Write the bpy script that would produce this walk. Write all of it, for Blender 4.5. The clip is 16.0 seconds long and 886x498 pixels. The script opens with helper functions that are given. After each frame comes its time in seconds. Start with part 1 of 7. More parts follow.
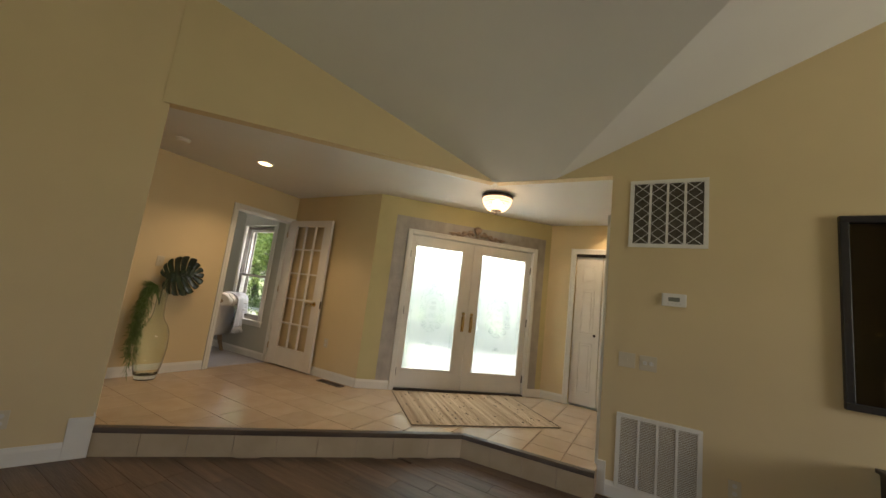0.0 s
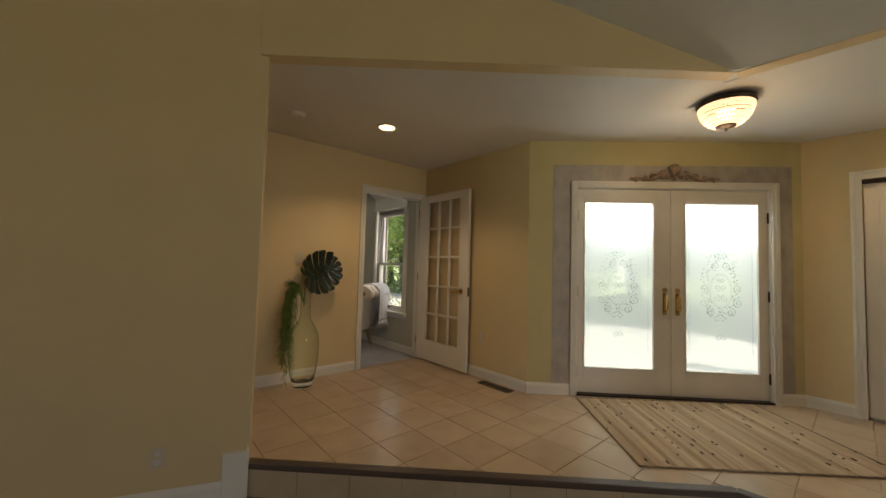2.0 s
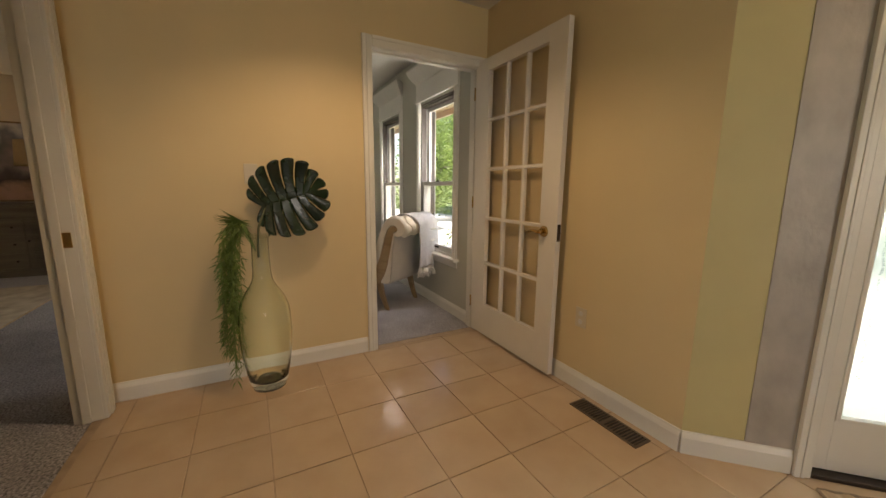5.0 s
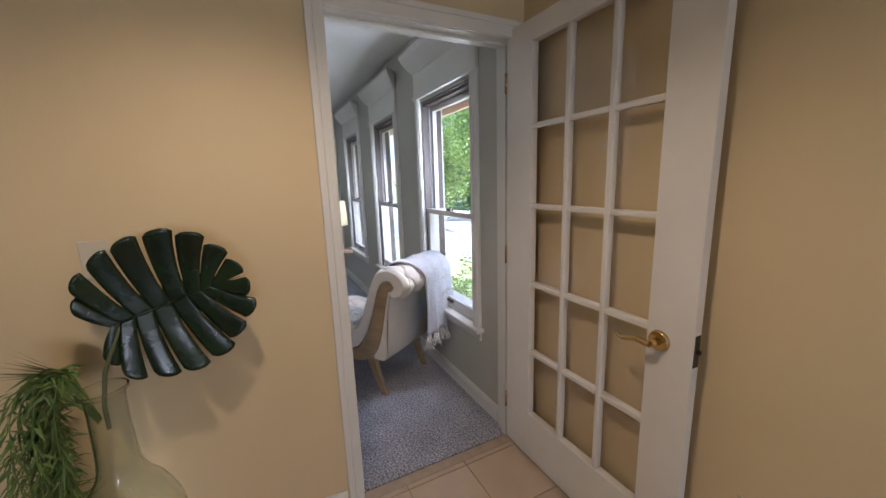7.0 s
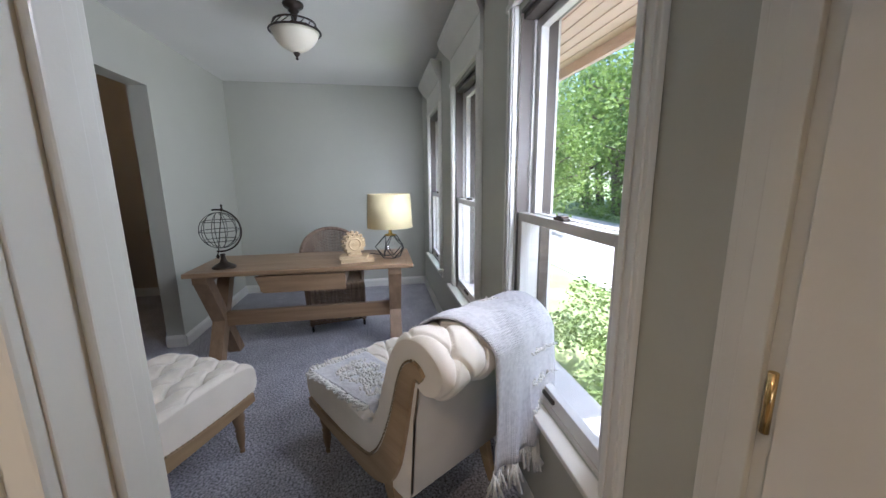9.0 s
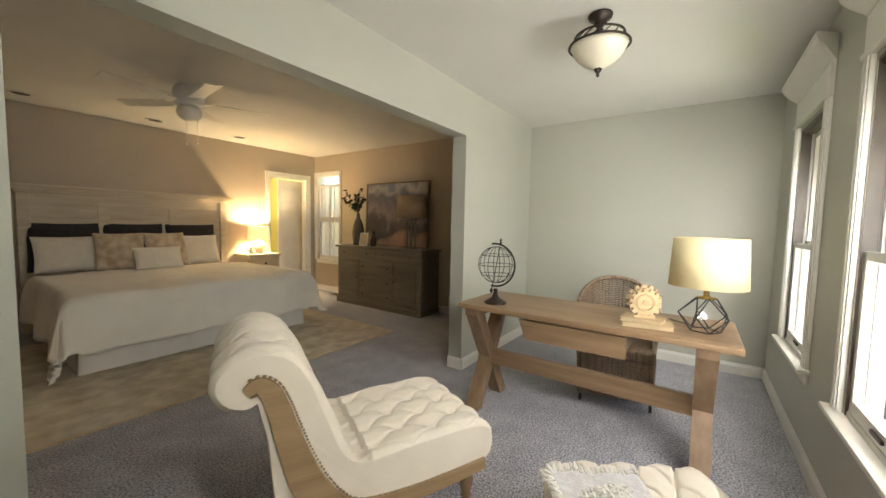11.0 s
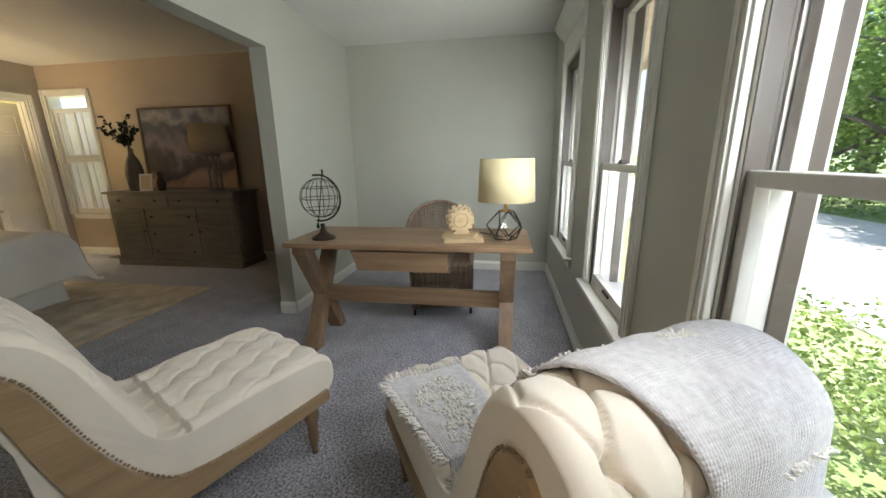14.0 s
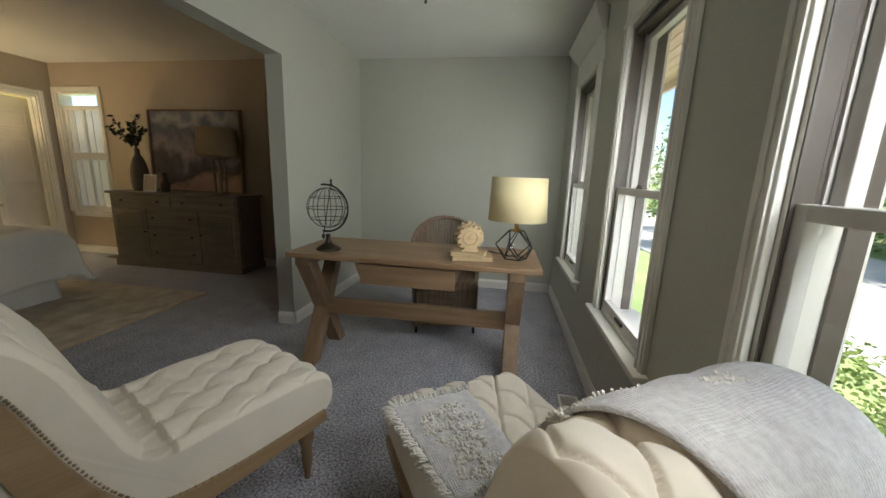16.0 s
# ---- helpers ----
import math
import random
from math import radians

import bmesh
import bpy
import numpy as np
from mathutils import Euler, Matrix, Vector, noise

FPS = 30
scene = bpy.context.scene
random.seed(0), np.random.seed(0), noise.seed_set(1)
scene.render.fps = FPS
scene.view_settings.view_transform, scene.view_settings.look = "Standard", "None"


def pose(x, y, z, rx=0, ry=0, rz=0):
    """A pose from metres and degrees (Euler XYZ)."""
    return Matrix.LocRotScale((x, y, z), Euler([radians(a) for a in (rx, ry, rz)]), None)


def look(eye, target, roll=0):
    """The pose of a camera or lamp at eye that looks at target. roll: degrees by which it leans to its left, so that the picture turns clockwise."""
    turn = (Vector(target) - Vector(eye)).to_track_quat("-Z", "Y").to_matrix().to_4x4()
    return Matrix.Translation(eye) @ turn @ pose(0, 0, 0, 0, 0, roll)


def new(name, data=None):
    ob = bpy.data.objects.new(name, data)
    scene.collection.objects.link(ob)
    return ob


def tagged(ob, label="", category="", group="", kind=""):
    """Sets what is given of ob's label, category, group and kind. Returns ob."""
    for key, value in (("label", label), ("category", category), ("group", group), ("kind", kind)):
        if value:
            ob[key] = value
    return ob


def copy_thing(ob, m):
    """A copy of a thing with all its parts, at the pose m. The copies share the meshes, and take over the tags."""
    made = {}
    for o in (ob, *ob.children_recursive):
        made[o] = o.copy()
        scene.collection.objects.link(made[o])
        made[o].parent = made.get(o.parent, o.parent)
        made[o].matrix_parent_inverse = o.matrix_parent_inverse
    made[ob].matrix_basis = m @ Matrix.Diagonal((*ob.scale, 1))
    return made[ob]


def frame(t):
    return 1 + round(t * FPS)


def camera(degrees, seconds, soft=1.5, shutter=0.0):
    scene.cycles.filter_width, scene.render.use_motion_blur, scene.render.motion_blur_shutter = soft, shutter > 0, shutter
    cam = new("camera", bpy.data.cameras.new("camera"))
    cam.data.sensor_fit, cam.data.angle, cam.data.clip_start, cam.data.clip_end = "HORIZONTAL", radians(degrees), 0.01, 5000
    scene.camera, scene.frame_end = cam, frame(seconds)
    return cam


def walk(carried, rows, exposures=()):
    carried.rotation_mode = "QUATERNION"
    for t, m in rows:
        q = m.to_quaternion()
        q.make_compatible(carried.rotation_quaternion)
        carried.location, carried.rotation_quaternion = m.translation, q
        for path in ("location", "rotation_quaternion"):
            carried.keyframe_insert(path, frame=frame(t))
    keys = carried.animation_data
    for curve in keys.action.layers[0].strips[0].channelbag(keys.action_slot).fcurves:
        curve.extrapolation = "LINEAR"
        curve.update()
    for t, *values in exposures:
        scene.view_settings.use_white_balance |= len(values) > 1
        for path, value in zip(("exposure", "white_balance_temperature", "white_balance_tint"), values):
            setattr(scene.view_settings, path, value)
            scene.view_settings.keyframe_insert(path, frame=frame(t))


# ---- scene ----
cam = camera(101.4, 16.0)
PATH = [
    (0, (1.584, 1.372, 1.163), (0.58, 3.079, 1.442), 6.8),
    (0.5, (1.322, 1.575, 1.19), (0.479, 3.375, 1.416), 3.3),
    (1, (1.112, 1.76, 1.176), (0.059, 3.455, 1.311), 2.2),
    (1.5, (0.893, 1.915, 1.147), (-0.412, 3.429, 1.214), 3.2),
    (2, (0.598, 1.951, 1.179), (-0.902, 3.27, 1.276), 1.6),
    (2.5, (0.433, 2.088, 1.153), (-1.237, 3.189, 1.142), 1.4),
    (3, (0.297, 2.429, 1.152), (-1.195, 3.756, 1.053), 3.5),
    (3.5, (0.063, 2.686, 1.14), (-1.187, 4.246, 1.064), 4.7),
    (4, (-0.162, 2.901, 1.152), (-1.39, 4.478, 1.079), 2.9),
    (4.5, (-0.389, 3.114, 1.151), (-2.023, 4.254, 0.982), 2.2),
    (5, (-0.711, 3.267, 1.158), (-2.453, 4.192, 0.825), 0.6),
    (5.2, (-0.841, 3.284, 1.198), (-2.59, 4.179, 0.824), 1.1),
    (7.3, (-1.825, 3.908, 1.431), (-3.598, 4.755, 1.057), -3.0),
    (7.5, (-1.920, 4.029, 1.412), (-3.738, 4.744, 0.982), -2.6),
    (8, (-2.169, 4.218, 1.402), (-4.038, 4.711, 0.889), -2.6),
    (8.2, (-2.295, 4.246, 1.400), (-4.162, 4.768, 0.912), -1.7),
    (10.3, (-3.210, 4.334, 1.275), (-5.128, 3.791, 1.118), 1.6),
    (10.5, (-3.217, 4.306, 1.278), (-5.070, 3.572, 1.112), 0.8),
    (11, (-3.263, 4.328, 1.289), (-4.897, 3.183, 1.153), 1.2),
    (11.5, (-3.266, 4.373, 1.318), (-4.489, 2.794, 1.215), 2.5),
    (12, (-3.242, 4.406, 1.304), (-4.293, 2.710, 1.175), 1.7),
    (12.5, (-3.240, 4.389, 1.309), (-4.333, 2.720, 1.165), 0.8),
    (13, (-3.275, 4.370, 1.279), (-4.735, 3.014, 1.106), 1.7),
    (13.5, (-3.323, 4.350, 1.261), (-5.180, 3.668, 0.965), 0.3),
    (14, (-3.324, 4.355, 1.248), (-5.240, 4.042, 0.768), -0.9),
    (14.5, (-3.305, 4.355, 1.261), (-5.237, 4.046, 0.847), -1.0),
    (15, (-3.293, 4.346, 1.273), (-5.257, 4.084, 1.002), 0.6),
    (15.5, (-3.294, 4.335, 1.256), (-5.264, 4.104, 1.000), 1.0),
    (16, (-3.372, 4.293, 1.247), (-5.307, 3.983, 0.847), 2.0),
]
walk(cam, [(t, look(eye, target, roll)) for t, eye, target, roll in PATH],
     [(0, 1.3, 6500, 14), (1.0, 1.3, 6500, 14), (1.9, 0.85, 6800, 15), (2.5, 1.2, 6900, 15), (3.0, 1.1, 6850, 15), (3.5, 0.8, 6850, 15), (4.2, 0.8, 6800, 16), (4.6, 0.9, 6800, 16), (5.0, 1.5, 6900, 17), (7.5, 1.65, 4950, 20), (8.2, 1.65, 4950, 20), (10.5, 1.35, 6500, 11), (11.0, 2.3, 6600, 11), (12.0, 2.35, 6400, 10), (12.5, 2.35, 6400, 9), (13.4, 2.35, 6300, 11), (14.1, 1.5, 5900, 9), (14.8, 1.1, 6100, 8), (16, 1.15, 6100, 8)])
SKY, SUN = 0.15, 5.0
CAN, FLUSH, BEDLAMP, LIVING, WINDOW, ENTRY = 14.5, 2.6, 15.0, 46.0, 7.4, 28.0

# ---- world, sun, lamps of the sky ----
world = bpy.data.worlds.new("world")
scene.world = world
world.use_nodes = True
wn = world.node_tree.nodes
sky = wn.new("ShaderNodeTexSky")
sky.sky_type, sky.sun_disc = "NISHITA", False
sky.sun_elevation, sky.sun_rotation = radians(70), radians(65)
world.node_tree.links.new(sky.outputs[0], wn["Background"].inputs[0])
wn["Background"].inputs[1].default_value = SKY
sun = new("sun", bpy.data.lights.new("sun", "SUN"))
sun.data.energy, sun.data.angle, sun.data.color = SUN, radians(0.6), (1.0, 0.95, 0.86)
sun.matrix_world = look((0, 0, 30), (-8.58, -4.0, 4))


# ---- materials ----
def mat(name, color, rough=0.6, vary=0.06, scale=6.0, bump=0.0, bscale=60.0, metal=0.0, spec=0.5, second=None, stretch=(1, 1, 1), detail=4.0, sheen=0.0, rand=0.0, grain=0.0):
    m = bpy.data.materials.new(name)
    m.use_nodes = True
    nt = m.node_tree
    b = nt.nodes["Principled BSDF"]
    tc = nt.nodes.new("ShaderNodeTexCoord")
    mp = nt.nodes.new("ShaderNodeMapping")
    mp.inputs["Scale"].default_value = stretch
    nt.links.new(tc.outputs["Object"], mp.inputs["Vector"])
    n1 = nt.nodes.new("ShaderNodeTexNoise")
    n1.inputs["Scale"].default_value, n1.inputs["Detail"].default_value = scale, detail
    nt.links.new(mp.outputs[0], n1.inputs["Vector"])
    ramp = nt.nodes.new("ShaderNodeMapRange")
    ramp.inputs[1].default_value, ramp.inputs[2].default_value = 0.3, 0.7
    nt.links.new(n1.outputs["Fac"], ramp.inputs[0])
    mix = nt.nodes.new("ShaderNodeMix")
    mix.data_type = "RGBA"
    c2 = second or tuple(min(1, c * (1 + vary)) for c in color)
    c1 = color if second else tuple(c * (1 - vary) for c in color)
    mix.inputs[6].default_value, mix.inputs[7].default_value = (*c1, 1), (*c2, 1)
    nt.links.new(ramp.outputs[0], mix.inputs[0])
    n2 = nt.nodes.new("ShaderNodeTexNoise")
    n2.inputs["Scale"].default_value, n2.inputs["Detail"].default_value = bscale, 3.0
    nt.links.new(mp.outputs[0], n2.inputs["Vector"])
    col = mix.outputs[2]
    if grain:
        gr_ = nt.nodes.new("ShaderNodeMapRange")
        gr_.inputs[1].default_value, gr_.inputs[2].default_value = 0.3, 0.7
        gr_.inputs[3].default_value, gr_.inputs[4].default_value = 1 - grain, 1 + grain
        nt.links.new(n2.outputs["Fac"], gr_.inputs[0])
        gh = nt.nodes.new("ShaderNodeHueSaturation")
        nt.links.new(gr_.outputs[0], gh.inputs["Value"])
        nt.links.new(col, gh.inputs["Color"])
        col = gh.outputs[0]
    if rand:
        oi = nt.nodes.new("ShaderNodeObjectInfo")
        mr = nt.nodes.new("ShaderNodeMapRange")
        mr.inputs[3].default_value, mr.inputs[4].default_value = 1 - rand, 1 + rand
        nt.links.new(oi.outputs["Random"], mr.inputs[0])
        hs = nt.nodes.new("ShaderNodeHueSaturation")
        nt.links.new(mr.outputs[0], hs.inputs["Value"])
        nt.links.new(col, hs.inputs["Color"])
        col = hs.outputs[0]
        wo = nt.nodes.new("ShaderNodeVectorMath")
        wo.operation = "MULTIPLY_ADD"
        wo.inputs[1].default_value = (1, 1, 1)
        cb = nt.nodes.new("ShaderNodeCombineXYZ")
        sc_ = nt.nodes.new("ShaderNodeMath")
        sc_.operation = "MULTIPLY"
        sc_.inputs[1].default_value = 37.0
        nt.links.new(oi.outputs["Random"], sc_.inputs[0])
        for k in range(3):
            nt.links.new(sc_.outputs[0], cb.inputs[k])
        nt.links.new(tc.outputs["Object"], wo.inputs[0])
        nt.links.new(cb.outputs[0], wo.inputs[2])
        nt.links.new(wo.outputs[0], mp.inputs["Vector"])
    nt.links.new(col, b.inputs["Base Color"])
    rr = nt.nodes.new("ShaderNodeMapRange")
    rr.inputs[3].default_value, rr.inputs[4].default_value = max(0, rough - 0.06), min(1, rough + 0.06)
    nt.links.new(n2.outputs["Fac"], rr.inputs[0])
    nt.links.new(rr.outputs[0], b.inputs["Roughness"])
    b.inputs["Metallic"].default_value = metal
    b.inputs["Specular IOR Level"].default_value = spec
    if sheen:
        b.inputs["Sheen Weight"].default_value = sheen
    if bump:
        bp = nt.nodes.new("ShaderNodeBump")
        bp.inputs["Strength"].default_value, bp.inputs["Distance"].default_value = bump, 0.01
        nt.links.new(n2.outputs["Fac"], bp.inputs["Height"])
        nt.links.new(bp.outputs[0], b.inputs["Normal"])
    return m


def glass_mat(name, color=(1, 1, 1), rough=0.0, ior=1.45):
    m = bpy.data.materials.new(name)
    m.use_nodes = True
    nt = m.node_tree
    b = nt.nodes["Principled BSDF"]
    b.inputs["Base Color"].default_value = (*color, 1)
    b.inputs["Roughness"].default_value, b.inputs["IOR"].default_value = rough, ior
    b.inputs["Transmission Weight"].default_value = 1.0
    return m


def pane_mat(name, tint=(1, 1, 1), gloss=0.06, frost=0.0):
    """Thin window glass: clear, with a little mirror; frost mixes in milky scatter."""
    m = bpy.data.materials.new(name)
    m.use_nodes = True
    nt = m.node_tree
    nt.nodes.remove(nt.nodes["Principled BSDF"])
    out = nt.nodes["Material Output"]
    tr = nt.nodes.new("ShaderNodeBsdfTransparent")
    tr.inputs[0].default_value = (*tint, 1)
    gl = nt.nodes.new("ShaderNodeBsdfGlossy")
    gl.inputs["Roughness"].default_value = 0.02
    fr = nt.nodes.new("ShaderNodeLayerWeight")
    fr.inputs[0].default_value = 0.5
    pw = nt.nodes.new("ShaderNodeMath")
    pw.operation = "POWER"
    pw.inputs[1].default_value = 5.0
    nt.links.new(fr.outputs["Facing"], pw.inputs[0])
    ma = nt.nodes.new("ShaderNodeMath")
    ma.operation = "MULTIPLY_ADD"
    ma.inputs[1].default_value, ma.inputs[2].default_value = 0.6, 0.03
    nt.links.new(pw.outputs[0], ma.inputs[0])
    mx = nt.nodes.new("ShaderNodeMixShader")
    nt.links.new(ma.outputs[0], mx.inputs[0])
    nt.links.new(tr.outputs[0], mx.inputs[1])
    nt.links.new(gl.outputs[0], mx.inputs[2])
    last = mx
    if frost:
        tl = nt.nodes.new("ShaderNodeBsdfTranslucent")
        tl.inputs[0].default_value = (0.86, 0.92, 0.90, 1)
        m2 = nt.nodes.new("ShaderNodeMixShader")
        m2.inputs[0].default_value = frost
        nt.links.new(mx.outputs[0], m2.inputs[1])
        nt.links.new(tl.outputs[0], m2.inputs[2])
        last = m2
    nt.links.new(last.outputs[0], out.inputs[0])
    return m


def glow_mat(name, color, strength, base=(0.9, 0.85, 0.75)):
    m = bpy.data.materials.new(name)
    m.use_nodes = True
    b = m.node_tree.nodes["Principled BSDF"]
    b.inputs["Base Color"].default_value = (*base, 1)
    b.inputs["Emission Color"].default_value = (*color, 1)
    b.inputs["Emission Strength"].default_value = strength
    return m


def wood_mat(name, c1, c2, rough=0.5, along=0, scale=9.0, rand=0.0):
    st = [14.0, 14.0, 14.0]
    st[along] = 1.2
    return mat(name, c1, rough, second=c2, scale=scale / 6, bump=0.25, bscale=scale, stretch=tuple(st), detail=8, rand=rand)


M_cream = mat("cream_wall_paint", (0.66, 0.53, 0.305), 0.55, 0.03, 2.0, 0.06, 180)
M_lime = mat("yellow_green_wall_paint", (0.55, 0.485, 0.25), 0.5, 0.05, 3.0, 0.06, 180)
M_silver = mat("silver_band_paint", (0.40, 0.37, 0.335), 0.45, 0.16, 9.0, 0.22, 55, metal=0.15, stretch=(1, 1, 0.6))
M_office = mat("pale_grey_green_paint", (0.485, 0.485, 0.42), 0.55, 0.025, 2.0, 0.06, 180)
M_taupe = mat("taupe_paint", (0.47, 0.40, 0.31), 0.6, 0.03, 2.0, 0.06, 180)
M_ceil = mat("ceiling_paint", (0.74, 0.73, 0.69), 0.8, 0.02, 2.0, 0.1, 220)
M_trim = mat("white_trim_paint", (0.74, 0.725, 0.67), 0.35, 0.03, 5.0, 0.05, 90)
M_door = mat("white_door_paint", (0.78, 0.75, 0.69), 0.33, 0.03, 5.0, 0.05, 90)
M_grout = mat("grout", (0.42, 0.32, 0.225), 0.85, 0.12, 20, 0.2, 200)
M_tile = mat("beige_ceramic_tile", (0.52, 0.39, 0.27), 0.20, second=(0.585, 0.455, 0.325), scale=5.0, bump=0.03, bscale=9.0, rand=0.06)
M_carpet = mat("grey_carpet", (0.27, 0.265, 0.295), 0.95, second=(0.38, 0.37, 0.405), scale=6.0, bump=1.0, bscale=95, spec=0.1, sheen=0.3, detail=9, grain=0.8)
M_brownwood = wood_mat("dark_wood_planks", (0.085, 0.055, 0.038), (0.17, 0.115, 0.08), 0.35, 0, rand=0.25)
M_riser = mat("beige_riser_tile", (0.40, 0.32, 0.21), 0.3, second=(0.48, 0.39, 0.27), scale=4, bump=0.03)
M_nosing = wood_mat("dark_step_edge", (0.06, 0.045, 0.035), (0.11, 0.08, 0.06), 0.4, 0)
M_plate = mat("ivory_plate_plastic", (0.60, 0.53, 0.40), 0.4, 0.03, 8)
M_black = mat("black_metal", (0.018, 0.016, 0.015), 0.45, 0.2, 20, 0.1, 120)
M_bronze = mat("dark_bronze", (0.05, 0.038, 0.03), 0.4, 0.2, 20, 0.1, 120, metal=0.7)
M_brass = mat("brass", (0.66, 0.47, 0.20), 0.22, 0.05, 20, metal=1.0)
M_brownframe = mat("dark_brown_window_frame", (0.10, 0.082, 0.068), 0.4, 0.1, 9)
M_sash = mat("pale_sash_vinyl", (0.62, 0.60, 0.57), 0.4, 0.04, 9)
M_pane = pane_mat("window_glass")


# ---- builders ----
BLOCK = 0.0                      # offset along x of the block being built


def box(bm, x0, y0, z0, x1, y1, z1, bevel=0.0, mi=0, m=None):
    before = len(bm.faces)
    vs = [bm.verts.new(p) for p in ((x0, y0, z0), (x1, y0, z0), (x1, y1, z0), (x0, y1, z0), (x0, y0, z1), (x1, y0, z1), (x1, y1, z1), (x0, y1, z1))]
    fs = [bm.faces.new([vs[i] for i in q]) for q in ((3, 2, 1, 0), (4, 5, 6, 7), (0, 1, 5, 4), (1, 2, 6, 5), (2, 3, 7, 6), (3, 0, 4, 7))]
    for f in fs:
        f.material_index = mi
    made = vs
    if bevel:
        es = {e for f in fs for e in f.edges}
        r = bmesh.ops.bevel(bm, geom=list(es), offset=bevel, segments=2, affect="EDGES", profile=0.6)
        made = list({v for f in r["faces"] for v in f.verts} | {v for v in vs if v.is_valid})
        for f in r["faces"]:
            f.material_index = mi
    if m is not None:
        for v in made:
            v.co = m @ v.co
    return made


def cyl(bm, p0, p1, r0, r1=None, seg=16, caps=True):
    p0, p1 = Vector(p0), Vector(p1)
    r1 = r0 if r1 is None else r1
    d = p1 - p0
    q = d.to_track_quat("Z", "Y")
    a, b = [], []
    for i in range(seg):
        w = 2 * math.pi * i / seg
        u = q @ Vector((math.cos(w), math.sin(w), 0))
        a.append(bm.verts.new(p0 + u * r0))
        b.append(bm.verts.new(p1 + u * r1))
    for i in range(seg):
        j = (i + 1) % seg
        bm.faces.new((a[i], a[j], b[j], b[i])).smooth = True
    if caps:
        bm.faces.new(a[::-1])
        bm.faces.new(b)


def lathe(bm, prof, seg=32, cx=0.0, cy=0.0, cap=True):
    """prof: (radius, z) from bottom to top."""
    rings = []
    for r, z in prof:
        rings.append([bm.verts.new((cx + r * math.cos(2 * math.pi * i / seg), cy + r * math.sin(2 * math.pi * i / seg), z)) for i in range(seg)])
    for a, b in zip(rings, rings[1:]):
        for i in range(seg):
            j = (i + 1) % seg
            bm.faces.new((a[i], a[j], b[j], b[i])).smooth = True
    if cap:
        bm.faces.new(rings[0][::-1])
        bm.faces.new(rings[-1])


def tube(bm, pts, r, seg=8, closed=False):
    """A round bar along points; r: a number or one for each point."""
    pts = [Vector(p) for p in pts]
    n = len(pts)
    rs = r if isinstance(r, (list, tuple)) else [r] * n
    rings = []
    up = None
    for i, p in enumerate(pts):
        a = pts[(i - 1) % n] if (closed or i) else pts[0]
        b = pts[(i + 1) % n] if (closed or i < n - 1) else pts[-1]
        d = (b - a).normalized()
        if up is None:
            up = d.orthogonal()
        up = (up - d * up.dot(d)).normalized()
        side = d.cross(up)
        rings.append([bm.verts.new(p + (up * math.cos(2 * math.pi * k / seg) + side * math.sin(2 * math.pi * k / seg)) * rs[i]) for k in range(seg)])
    for i in range(n if closed else n - 1):
        a, b = rings[i], rings[(i + 1) % n]
        for k in range(seg):
            j = (k + 1) % seg
            bm.faces.new((a[k], a[j], b[j], b[k])).smooth = True
    if not closed:
        bm.faces.new(rings[0][::-1])
        bm.faces.new(rings[-1])


def prism(bm, poly, z0, z1, mi=0):
    a = [bm.verts.new((x, y, z0)) for x, y in poly]
    b = [bm.verts.new((x, y, z1)) for x, y in poly]
    n = len(poly)
    fs = [bm.faces.new(a[::-1]), bm.faces.new(b)]
    fs += [bm.faces.new((a[i], a[(i + 1) % n], b[(i + 1) % n], b[i])) for i in range(n)]
    for f in fs:
        f.material_index = mi
    return fs


def mesh_of(name, bm, *mats):
    bmesh.ops.recalc_face_normals(bm, faces=bm.faces)
    me = bpy.data.meshes.new(name)
    bm.to_mesh(me)
    bm.free()
    for m in mats:
        me.materials.append(m)
    return me


def thing(name, label="", category="", group="", kind="", m=None):
    ob = new(name)
    ob.empty_display_size = 0.1
    ob.matrix_world = pose(BLOCK, 0, 0) @ (m if m is not None else Matrix())
    return tagged(ob, label, category, group, kind)


def part(name, bm, material, parent=None, label="", m=None):
    mats = material if isinstance(material, (list, tuple)) else [material]
    ob = new(name, mesh_of(name, bm, *mats))
    if parent is not None:
        ob.parent = parent
    if m is not None:
        ob.matrix_basis = m
    if label:
        ob["label"] = label
    return ob


def piece(name, bm, material, label="", category="", kind="", group=""):
    ob = part(name, bm, material)
    ob.location.x = BLOCK
    return tagged(ob, label, category, group, kind)


def along(p0, p1):
    """Local x runs from p0 to p1, local y to its left."""
    d = Vector((p1[0] - p0[0], p1[1] - p0[1]))
    return pose(p0[0], p0[1], 0, 0, 0, math.degrees(math.atan2(d.y, d.x))), d.length


